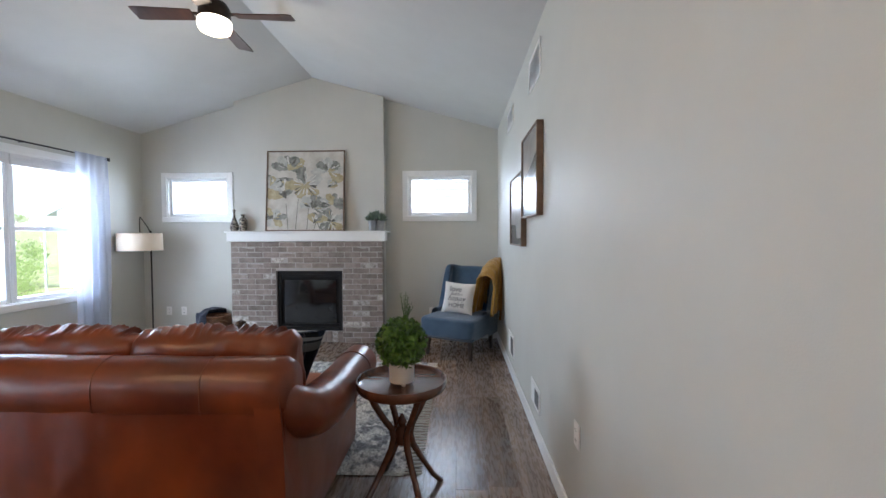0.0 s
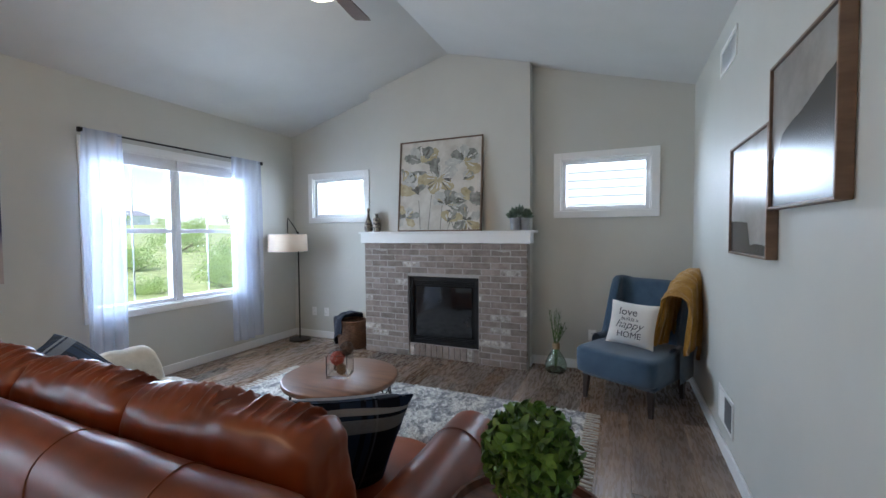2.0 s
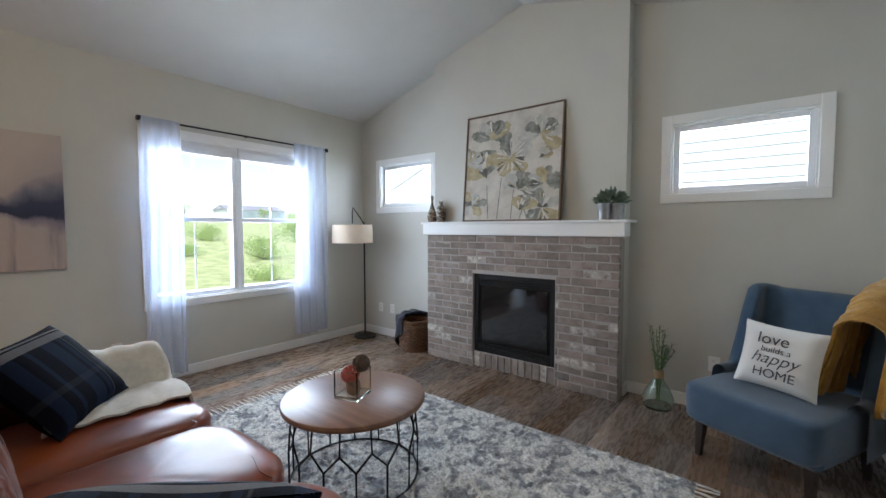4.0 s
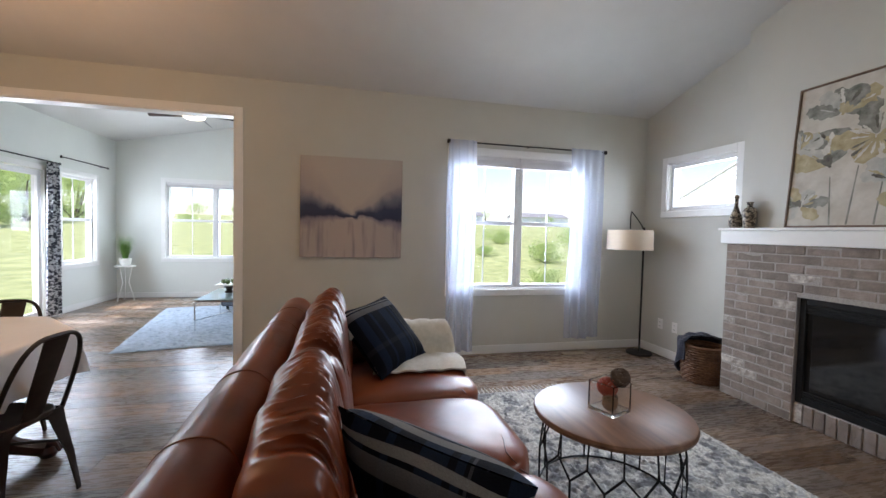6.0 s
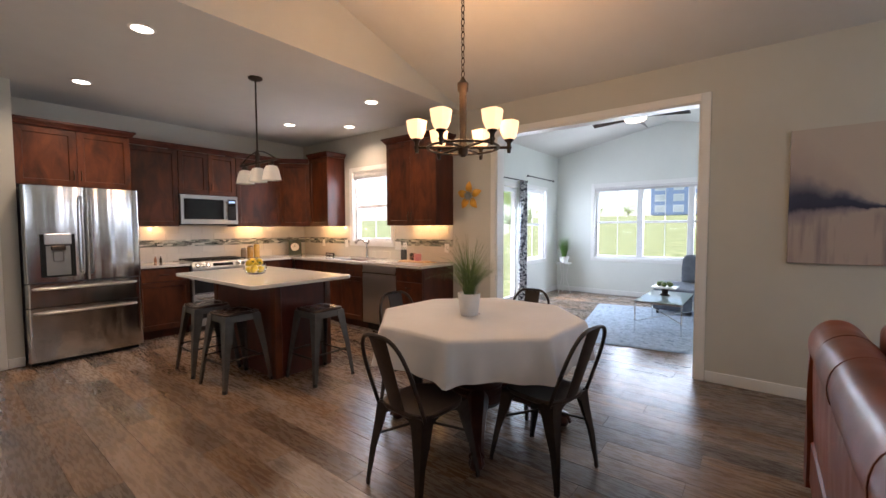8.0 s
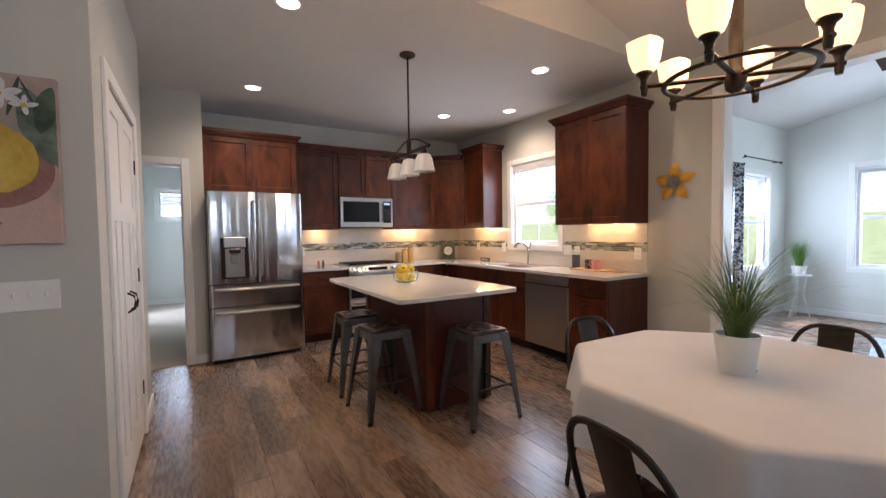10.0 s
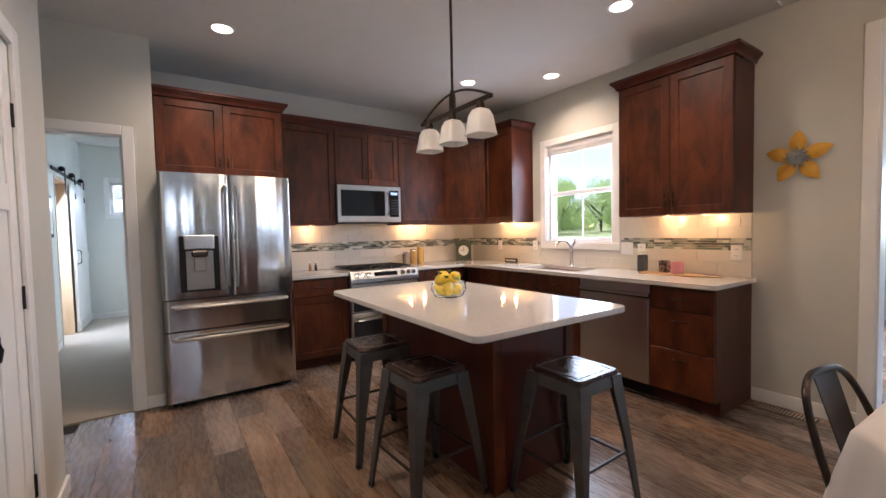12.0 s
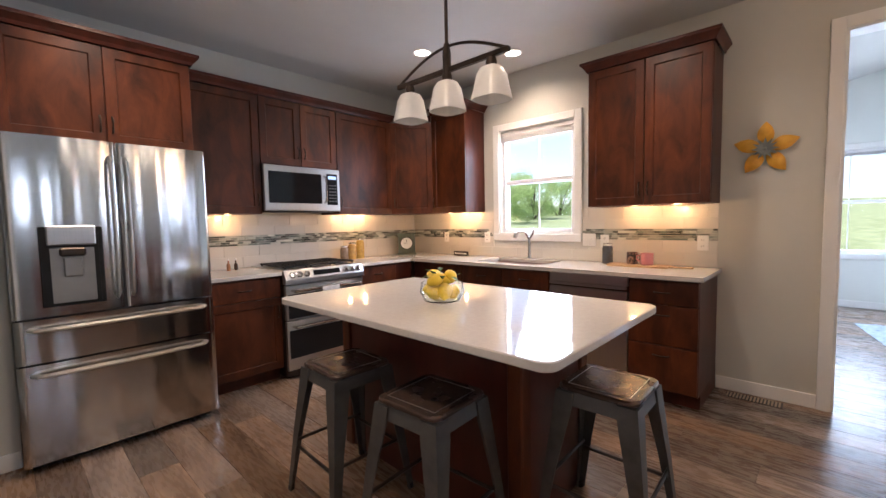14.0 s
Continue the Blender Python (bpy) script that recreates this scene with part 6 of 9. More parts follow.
cv = part("canvas", S().box(-PW / 2 + 0.0145, PW / 2 - 0.0145, -0.008, 0.02, 0.0145, PH - 0.0145), mat("cream_canvas", (0.42, 0.38, 0.32), (0.60, 0.57, 0.51), 0.8, scale=5, detail=6, bump=0.2, bump_scale=60, low=0.3, high=0.6), pa, smooth=0)
PAINT = {"grey": mat("grey_green_paint", (0.11, 0.115, 0.095), (0.32, 0.32, 0.28), 0.7, scale=13, detail=5, bump=0.4, low=0.35, high=0.65),
         "ochre": mat("ochre_paint", (0.30, 0.24, 0.12), (0.50, 0.43, 0.27), 0.7, scale=16, detail=5, bump=0.4),
         "white": mat("chalk_paint", (0.50, 0.48, 0.43), (0.68, 0.66, 0.61), 0.7, scale=16, detail=5, bump=0.4),
         "dark": mat("umber_paint", (0.06, 0.055, 0.045), (0.18, 0.17, 0.14), 0.7, scale=20, detail=5, bump=0.4)}
pr = random.Random(9)
layer = [0.0085]


def stroke(cx, cz, a, r0, r1, w, squash, col, ragged=0.25):
    """One dab of the brush, ragged at its edges."""
    layer[0] += 0.00003
    y = -layer[0]
    ring = []
    for j in range(12):
        t = j / 11
        ring.append((r0 + (r1 - r0) * t * (1 + pr.uniform(-0.02, 0.02)), w * (math.sin(math.pi * (0.06 + 0.88 * t)) ** 0.7) * (0.45 + 0.55 * t) * pr.uniform(1 - ragged, 1 + ragged)))
    pts = [(cx + rr * math.cos(a) - d * math.sin(a), y, cz + squash * (rr * math.sin(a) + d * math.cos(a))) for rr, d in ring] + \
          [(cx + rr * math.cos(a) + d * math.sin(a), y, cz + squash * (rr * math.sin(a) - d * math.cos(a))) for rr, d in reversed(ring)]
    lim = PW / 2 - 0.016
    pts = [(max(-lim, min(lim, x)), yy, max(0.016, min(PH - 0.016, zz))) for x, yy, zz in pts]
    part("brush_stroke", S().add(pts, [(i, i + 1, 22 - i, 23 - i) for i in range(11)]), PAINT[col], cv, smooth=0)


def bloom(cx, cz, r, face, spread, heart, squash=0.85):
    """A loose flower: broad petals over an arc, thin streaks on them, a small heart."""
    n = 6
    for k in range(n):
        a = radians(face + spread * (k / (n - 1) - 0.5) + pr.uniform(-8, 8))
        stroke(cx, cz, a, r * 0.08, r * pr.uniform(0.85, 1.1), r * pr.uniform(0.28, 0.46), squash, pr.choice(("grey", "grey", "wash", "ochre")))
    for k in range(9):
        a = radians(face + spread * (pr.random() - 0.5))
        r0 = pr.uniform(0.1, 0.55)
        stroke(cx, cz, a, r * r0, r * (r0 + pr.uniform(0.25, 0.5)), r * pr.uniform(0.03, 0.08), squash, pr.choice(("white", "white", "dark", "wash", "ochre")), 0.5)
    for k in range(4):
        a = radians(face + spread * 0.6 * (pr.random() - 0.5))
        stroke(cx, cz, a, -r * 0.05, r * pr.uniform(0.25, 0.42), r * pr.uniform(0.06, 0.10), squash, heart, 0.4)


PAINT["wash"] = mat("pale_wash_paint", (0.34, 0.34, 0.31), (0.54, 0.53, 0.48), 0.7, scale=13, detail=5, bump=0.4)
for cx, cz, r, face, spread, heart in ((-0.22, 0.80, 0.24, 80, 150, "ochre"), (0.30, 0.78, 0.22, 75, 220, "ochre"), (-0.26, 0.44, 0.32, 118, 80, "dark"), (0.0, 0.60, 0.25, 0, 360, "ochre"), (0.10, 0.30, 0.21, 70, 190, "dark"),
                                       (0.36, 0.34, 0.18, 90, 200, "ochre"), (-0.42, 0.16, 0.18, 90, 260, "dark"), (0.34, 0.12, 0.19, 60, 330, "dark"), (0.30, 0.57, 0.13, 45, 40, "dark"), (-0.46, 0.60, 0.16, 60, 120, "ochre"), (0.12, 0.10, 0.16, 70, 60, "dark")):
    bloom(cx, cz, r, face, spread, heart)
for k in range(14):
    a = 2 * math.pi * k / 14 + pr.uniform(-0.1, 0.1)
    stroke(0.0, 0.60, a, 0.05, 0.22 * pr.uniform(0.6, 1.05), 0.010, 0.85, "dark" if k % 4 == 0 else "white", 0.5)
st = S()
for x0, x1, z1 in ((-0.12, -0.09, 0.42), (0.03, 0.05, 0.33), (-0.22, -0.25, 0.36), (0.12, 0.2, 0.26), (0.2, 0.13, 0.2)):
    st.add([(x0 - 0.006, -0.0082, 0.02), (x0 + 0.006, -0.0082, 0.02), (x1 + 0.004, -0.0082, z1), (x1 - 0.004, -0.0082, z1)], [(0, 1, 2, 3)])
part("painted_stem", st, PAINT["grey"], cv, smooth=0)

# mantel vases and plant
M_VASE = mat("patterned_vase", (0.035, 0.025, 0.02), (0.42, 0.36, 0.28), 0.4, scale=55, detail=2, low=0.46, high=0.56)
for x, y, prof in ((-2.90, 5.44, [(0.035, 0), (0.05, 0.02), (0.055, 0.07), (0.03, 0.14), (0.014, 0.19), (0.012, 0.25), (0.018, 0.262), (0.018, 0.275), (0.008, 0.29)]),
                   (-2.80, 5.47, [(0.035, 0), (0.038, 0.008), (0.050, 0.05), (0.052, 0.14), (0.042, 0.165), (0.02, 0.18), (0.022, 0.215), (0.03, 0.22), (0.01, 0.225)])):
    v = thing("vase", "slim dark patterned ceramic vase on the mantel", "vase", Matrix.Translation((x, y, 1.4475)), "mantel vases")
    part("body", S().lathe(prof, 24), M_VASE, v)
sp = thing("potted_plant", "grey-green leafy plant in two tin pots on the mantel", "plant", Matrix.Translation((-1.03, 5.43, 1.4475)))
M_TIN = mat("galvanised_tin", (0.34, 0.35, 0.36), (0.52, 0.53, 0.53), 0.42, 0.9, scale=14, detail=6)
for dx, dy in ((-0.045, -0.02), (0.045, 0.02)):
    part("pot", S().lathe([(0.042, 0), (0.043, 0.004), (0.055, 0.125), (0.058, 0.13), (0.053, 0.13), (0.05, 0.11), (0.002, 0.108)], 22, (dx, dy, 0)), M_TIN, sp, "galvanised tin pot")
fl = S()
pr2 = random.Random(14)
for k in range(340):
    d = Vector((pr2.gauss(0, 1), pr2.gauss(0, 0.7), abs(pr2.gauss(0.3, 0.8)))).normalized()
    p = Vector((0, 0, 0.125)) + Vector((d.x * 0.11, d.y * 0.075, d.z * 0.10)) * pr2.uniform(0.4, 1.05)
    leaf_shape(fl, p, d + Vector((0, 0, 0.3)), (pr2.gauss(0, 1), pr2.gauss(0, 1), 1), pr2.uniform(0.03, 0.05), 0.022, 0.2)
part("foliage", fl, mat("sage_leaf", (0.07, 0.11, 0.07), (0.20, 0.26, 0.19), 0.6, scale=14), sp, "grey-green leaves", 0)

# ---- living room: sofa and tables ----


def leather():
    """Worn cognac hide: cloudy tone, fine grain and soft creases."""
    m, nt, b = base_mat("cognac_leather", 0.34)
    co = node(nt, "ShaderNodeTexCoord")
    cloud = node(nt, "ShaderNodeTexNoise", Scale=2.6, Detail=4.0, Roughness=0.5)
    grain = node(nt, "ShaderNodeTexVoronoi", Scale=230.0)
    crease = node(nt, "ShaderNodeTexNoise", Scale=9.0, Detail=2.0, Roughness=0.5, Distortion=0.2)
    mp = node(nt, "ShaderNodeMapping")
    mp.inputs["Scale"].default_value = (1.0, 0.8, 0.9)
    nt.links.new(co.outputs["Object"], mp.inputs[0])
    nt.links.new(co.outputs["Object"], cloud.inputs["Vector"])
    nt.links.new(co.outputs["Object"], grain.inputs["Vector"])
    nt.links.new(mp.outputs[0], crease.inputs["Vector"])
    r = node(nt, "ShaderNodeValToRGB")
    e = r.color_ramp.elements
    e[0].position, e[1].position = 0.28, 0.76
    e[0].color, e[1].color = (0.085, 0.014, 0.004, 1), (0.285, 0.060, 0.012, 1)
    nt.links.new(cloud.outputs["Fac"], r.inputs[0])
    nt.links.new(r.outputs[0], b.inputs["Base Color"])
    b1, b2 = node(nt, "ShaderNodeBump", Strength=0.08, Distance=0.012), node(nt, "ShaderNodeBump", Strength=0.05, Distance=0.002)
    nt.links.new(crease.outputs["Fac"], b1.inputs["Height"])
    nt.links.new(grain.outputs["Distance"], b2.inputs["Height"])
    nt.links.new(b1.outputs[0], b2.inputs["Normal"])
    nt.links.new(b2.outputs[0], b.inputs["Normal"])
    mr = node(nt, "ShaderNodeMapRange")
    mr.inputs["To Min"].default_value, mr.inputs["To Max"].default_value = 0.25, 0.42
    nt.links.new(crease.outputs["Fac"], mr.inputs["Value"])
    nt.links.new(mr.outputs[0], b.inputs["Roughness"])
    b.inputs["Coat Weight"].default_value, b.inputs["Coat Roughness"].default_value = 0.06, 0.2
    return m


M_LEATHER = leather()
M_SEAM = mat("leather_seam", (0.10, 0.024, 0.009), (0.20, 0.052, 0.016), 0.4)


def puff(sx, sy, sz, e=0.5, n=40, m=20, wrinkle=0.006, seed=0, wfreq=7.0, gather=0.0, lying=False, e_long=None):
    """A stuffed, rounded block with creases; gather: short pleats drawn in along its top."""
    s = S()
    rings = []
    for j in range(m + 1):
        t = -math.pi / 2 + math.pi * j / m
        if e_long:
            sz_ = math.sin(t)
            cz = max(0.0, 1 - abs(sz_) ** (2 / e_long)) ** (e_long / 2)
        else:
            cz, sz_ = abs(math.cos(t)) ** e, math.copysign(abs(math.sin(t)) ** e, math.sin(t))
        ring = []
        for i in range(n):
            a = 2 * math.pi * i / n
            x, y = math.copysign(abs(math.cos(a)) ** e, math.cos(a)) * cz, math.copysign(abs(math.sin(a)) ** e, math.sin(a)) * cz
            p = Vector((sz_ * sx, x * sy, y * sz)) if lying else Vector((x * sx, y * sy, sz_ * sz))
            w = wrinkle * (noise.noise((p.x * wfreq + seed, p.y * wfreq * 2, p.z * wfreq)) + 0.5 * noise.noise((p.x * wfreq * 2.4 + seed, p.y * 15, p.z * 15)))
            if gather:
                g = noise.noise((p.x * 26 + seed + 3 * p.z, p.y * 4, p.z * 5))
                w += gather * (1 - abs(g) * 2.2) * max(0.0, min(1.0, p.z / sz * 1.6 - 0.3)) * max(0.0, min(1.0, p.y / sy * 1.5 + 0.7))
            k = 1 + w / max(0.05, min(sx, sy, sz))
            ring.append((p.x * k, p.y * k, p.z * k))
        rings.append(ring)
    return s.rings(rings, cap=False)


sofa = thing("sofa", "cognac brown leather three-seat sofa with rolled arms", "sofa", Matrix.Translation((0, 0, 0)))
SX0, SX1 = -2.86, -0.68
part("base", S().box(SX0 + 0.02, SX1 - 0.02, 1.74, 2.80, 0.07, 0.30, 0.02), M_LEATHER, sofa)
for x in (SX0 + 0.1, SX1 - 0.1):
    for y in (1.80, 2.72):
        part("foot", S().lathe([(0.025, 0.0), (0.032, 0.01), (0.036, 0.04), (0.028, 0.072)], 14, (x, y, 0)), M_MAHOG, sofa, "turned dark wooden foot")


def back_panel(u, v):
    x, z = SX0 - 0.025 + u * (SX1 - SX0 + 0.05), 0.06 + v * 0.70
    w = 0.005 * noise.noise((x * 5, z * 3, 2)) + 0.003 * noise.noise((x * 16, z * 2.5, 7))
    return x, 1.735 + 0.03 * (1 - v) ** 2 - w, z


part("back_panel", S().sheet(back_panel, 110, 24, 0.12), M_LEATHER, sofa, smooth=70)


def tube_soft(pts, rads, n=28, wob=0.004, seed=0.0, flat=1.0):
    s = S().tube(pts, rads, n, flat=flat)
    s.v = [tuple(Vector(p) + Vector((0, noise.noise((p[0] * 6 + seed, p[1] * 6, p[2] * 6)), noise.noise((p[0] * 6, p[1] * 6, p[2] * 6 + seed)))) * wob) for p in s.v]
    return s


NB = 60
rollp = [(SX0 - 0.03 + (SX1 - SX0 + 0.06) * k / NB, 1.828, 0.762) for k in range(NB + 1)]
rollr = [0.092 if k in (0, NB) else 0.108 for k in range(NB + 1)]
roll = part("back_roll", tube_soft(rollp, rollr, 30, 0.005, 3, 1.22), M_LEATHER, sofa, smooth=70)
for x in (SX0 + 0.36, (SX0 + SX1) / 2 - 0.36, (SX0 + SX1) / 2 + 0.36, SX1 - 0.36 + 0.06):
    part("seam", S().tube([(x + 0.004 * math.sin(k), 1.828 + 0.1075 * math.cos(k * 0.21 + 0.2), 0.762 + 0.1315 * math.sin(k * 0.21 + 0.2)) for k in range(24)], 0.0022, 6, up=(1, 0, 0)), M_SEAM, roll)
for x in (SX0 - 0.02, SX1 + 0.02):
    part("pleat_button", S().tube([(x - 0.006, 1.828, 0.762), (x + 0.006, 1.828, 0.762)], 0.022, 12), M_SEAM, roll)
for sgn, xa in ((1, SX1), (-1, SX0)):
    xr = xa + sgn * 0.045
    path = [(xr, 2.86, 0.555), (xr, 2.83, 0.555), (xr, 2.6, 0.56), (xr, 2.35, 0.565), (xr, 2.15, 0.575), (xr - sgn * 0.003, 2.02, 0.595), (xr - sgn * 0.010, 1.92, 0.63), (xr - sgn * 0.035, 1.84, 0.68), (xr - sgn * 0.08, 1.80, 0.71)]
    dense = []
    for (p, q) in zip(path, path[1:]):
        for k in range(6):
            dense.append(Vector(p).lerp(Vector(q), k / 6))
    dense.append(Vector(path[-1]))
    rad = [0.085 if k == 0 else (0.105 if k < 3 else (0.115 if k < 26 else 0.115 - 0.0012 * (k - 26))) for k in range(len(dense))]
    arm = part("arm", tube_soft(dense, rad, 28, 0.005, 9 + sgn), M_LEATHER, sofa, smooth=70)

    def side(u, v, sgn=sgn, xa=xa):
        y, z = 1.725 + u * 1.105, 0.05 + v * (0.52 + 0.20 * max(0, 1 - u * 3.2))
        w = 0.004 * noise.noise((y * 9, z * 5, 4))
        return xa + sgn * (0.01 + 0.03 * math.sin(math.pi * v) * 0.6 + w), y, z
    part("side_panel", S().sheet(side, 34, 16, 0.10 * sgn), M_LEATHER, arm, smooth=70)
    part("front_scroll", S().lathe([(0.10, 0), (0.105, 0.012), (0.09, 0.022), (0.01, 0.026)], 26).moved(pose(xr, 2.852, 0.555, -90, 0, 0)), M_LEATHER, arm)
    for yy in (2.30, 2.66):
        part("seam", S().tube([(xr + 0.115 * math.cos(k * 0.2 - 0.4), yy, 0.562 + 0.115 * math.sin(k * 0.2 - 0.4)) for k in range(21)], 0.003, 6, up=(0, 1, 0)), M_SEAM, arm)
    part("front_panel", S().box(xa - sgn * 0.09, xa + sgn * 0.02, 2.80, 2.845, 0.06, 0.52, 0.02), M_LEATHER, arm)
for k in range(3):
    w = (SX1 - SX0 - 0.12) / 3
    cx = SX0 + 0.06 + (k + 0.5) * w
    sc = part("seat_cushion", puff(w / 2 - 0.004, 0.42, 0.115, 0.42, 48, 22, 0.004, k * 3.1, 5), M_LEATHER, sofa, smooth=80)
    sc.location = (cx, 2.49, 0.375)
    part("seam", S().tube([(-w / 2 + 0.02 + (w - 0.04) * j / 24, 0.30 + 0.012 * math.sin(j * 0.8), 0.106 - 0.018 * (abs(j - 12) / 12) ** 4) for j in range(25)], 0.003, 5), M_SEAM, sc)
    bc = puff(w / 2 + 0.014, 0.106, 0.275, 0.62, 84, 190, 0.006, 20 + k * 5.7, 6, 0.009, True, 0.32)
    bk = part("back_cushion", bc, M_LEATHER, sofa, smooth=80)
    bk.matrix_local = pose(cx, 2.058, 0.680, 9, 0, (-1.5, 1, 2)[k])
    part("seam", S().tube([(0.0 + 0.004 * math.sin(j), 0.109 * math.cos(j * 0.16 + 0.1), 0.284 * math.sin(j * 0.16 + 0.1)) for j in range(19)], 0.0018, 5, up=(1, 0, 0)), M_SEAM, bk)


def plaid():
    """Navy woven cloth with grey bands."""
    m, nt, b = base_mat("navy_plaid", 0.9)
    b.inputs["Specular IOR Level"].default_value = 0.15
    co, sep = node(nt, "ShaderNodeTexCoord"), node(nt, "ShaderNodeSeparateXYZ")
    nt.links.new(co.outputs["Object"], sep.inputs[0])
    r = node(nt, "ShaderNodeValToRGB")
    e = r.color_ramp.elements
    navy, grey, blue = (0.004, 0.006, 0.013, 1), (0.06, 0.065, 0.08, 1), (0.012, 0.022, 0.050, 1)
    stops = [(0.0, navy), (0.10, blue), (0.20, navy), (0.30, blue), (0.34, navy), (0.48, blue), (0.62, navy), (0.66, blue), (0.70, navy), (0.72, grey), (0.735, navy), (0.90, blue)]
    e[0].position, e[0].color = stops[0]
    e[1].position, e[1].color = stops[1]
    for p, c in stops[2:]:
        q = e.new(p)
        q.color = c
    r.color_ramp.interpolation = "CONSTANT"
    mr = node(nt, "ShaderNodeMapRange")
    mr.inputs["From Min"].default_value, mr.inputs["From Max"].default_value = -0.25, 0.25
    nt.links.new(sep.outputs[0], mr.inputs["Value"])
    nt.links.new(mr.outputs[0], r.inputs[0])
    r3 = node(nt, "ShaderNodeValToRGB")
    e3 = r3.color_ramp.elements
    r3.color_ramp.interpolation = "CONSTANT"
    e3[0].position, e3[0].color = 0.0, (0, 0, 0, 1)
    e3[1].position, e3[1].color = 0.78, (0.55, 0.55, 0.55, 1)
    for p, q in ((0.86, 0.0), (0.88, 0.9), (0.90, 0.0), (0.30, 0.05), (0.36, 0.0)):
        n3 = e3.new(p)
        n3.color = (q, q, q, 1)
    mr3 = node(nt, "ShaderNodeMapRange")
    mr3.inputs["From Min"].default_value, mr3.inputs["From Max"].default_value = -0.25, 0.25
    nt.links.new(sep.outputs[2], mr3.inputs["Value"])
    nt.links.new(mr3.outputs[0], r3.inputs[0])
    over = node(nt, "ShaderNodeMixRGB")
    over.inputs[2].default_value = (0.27, 0.27, 0.275, 1)
    nt.links.new(r3.outputs[0], over.inputs[0])
    nt.links.new(r.outputs[0], over.inputs[1])
    r = over
    nz = node(nt, "ShaderNodeTexNoise", Scale=300.0)
    nt.links.new(co.outputs["Object"], nz.inputs["Vector"])
    mix = node(nt, "ShaderNodeMixRGB")
    mix.blend_type = "MULTIPLY"
    mix.inputs[0].default_value = 0.5
    nt.links.new(r.outputs[0], mix.inputs[1])
    nt.links.new(nz.outputs["Fac"], mix.inputs[2])
    nt.links.new(mix.outputs[0], b.inputs["Base Color"])
    bp = node(nt, "ShaderNodeBump", Strength=0.4, Distance=0.003)
    nt.links.new(nz.outputs["Fac"], bp.inputs["Height"])
    nt.links.new(bp.outputs[0], b.inputs["Normal"])
    return m


def cushion_shape(w, h, d, seed=0):
    """A square scatter cushion with drawn-out corners, standing in x and z."""
    s = S()
    for sg in (1, -1):
        def fn(u, v, sg=sg):
            a, b = 2 * u - 1, 2 * v - 1
            x = a * w / 2 * (1 - 0.07 * (1 - b * b) * abs(a))
            z = b * h / 2 * (1 - 0.07 * (1 - a * a) * abs(b))
            t = d / 2 * max(0.0, (1 - a ** 4)) ** 0.6 * max(0.0, (1 - b ** 4)) ** 0.6
            t += 0.006 * noise.noise((a * 2 + seed, b * 2, sg)) * (1 - a * a) * (1 - b * b)
            return x, sg * (t + 0.002), z
        s.sheet(fn, 20, 20)
    return s


M_PLAID = plaid()
M_FRINGE = mat("grey_yarn", (0.25, 0.24, 0.22), (0.45, 0.43, 0.40), 0.9, scale=40)


def leaning(middle, across, up):
    """A frame from a middle and two directions of a cushion's face."""
    x = Vector(across).normalized()
    z = (Vector(up) - x * x.dot(Vector(up))).normalized()
    y = z.cross(x)
    m = Matrix((x, y, z)).transposed().to_4x4()
    m.translation = middle
    return m


for m, lab in ((leaning((-2.61, 2.375, 0.69), (-0.36, 0.32, 0.04), (-0.28, -0.18, 0.35)), "navy plaid cushion leaning on the sofa corner"), (leaning((-0.995, 2.366, 0.672), (0.303, 0.38, -0.06), (0.30, -0.30, 0.90)), "navy plaid cushion lying against the sofa back")):
    c = thing("throw_pillow", lab, "pillow", m, "sofa cushions")
    part("cover", cushion_shape(0.49 if m.translation.x < -2 else 0.51, 0.49 if m.translation.x < -2 else 0.45, 0.17, m.translation.x), M_PLAID, c, smooth=80)
    if m.translation.x < -2:
        f = S()
        for k in range(34):
            z = 0.06 + 0.17 * k / 33
            f.tube([(-0.232, 0, z), (-0.250, 0.004 * math.sin(k * 2.1), z - 0.004), (-0.268, 0.008 * math.sin(k * 1.3), z - 0.010)], 0.003, 4)
        part("fringe", f, M_FRINGE, c, "pale tasselled fringe")

# cream throw over the far arm
M_THROW = mat("cream_fleece", (0.58, 0.55, 0.47), (0.70, 0.67, 0.59), 0.95, scale=30, bump=0.4, bump_scale=160, sheen=0.5)


def throw(u, v):
    y = 2.30 + 0.66 * u + 0.03 * v
    drop = max(0.0, y - 2.87)
    y -= drop * 0.75
    t = v * 1.05
    r = 0.135
    cx, cz = SX0 - 0.045, 0.57
    if t < 0.38:
        x, z = cx + 0.50 - t * 0.95, 0.508 + 0.02 * math.sin(t * 9)
    elif t < 0.75:
        a = (t - 0.38) / 0.37 * math.pi
        x, z = cx + r * math.cos(a) + 0.0, cz + r * math.sin(a)
    else:
        x, z = cx - r - 0.012, cz - (t - 0.75) * 1.0
    w = 0.010 * math.sin(u * 15 + v * 4) + 0.012 * noise.noise((u * 4, v * 5, 3))
    return x + w * 0.3, y + 0.03 * math.sin(v * 7), z + abs(w) - 1.6 * drop


tagged(part("throw_blanket", S().sheet(throw, 30, 44, 0.012), M_THROW, None, smooth=80), "cream fleece throw draped over the sofa arm", "blanket")

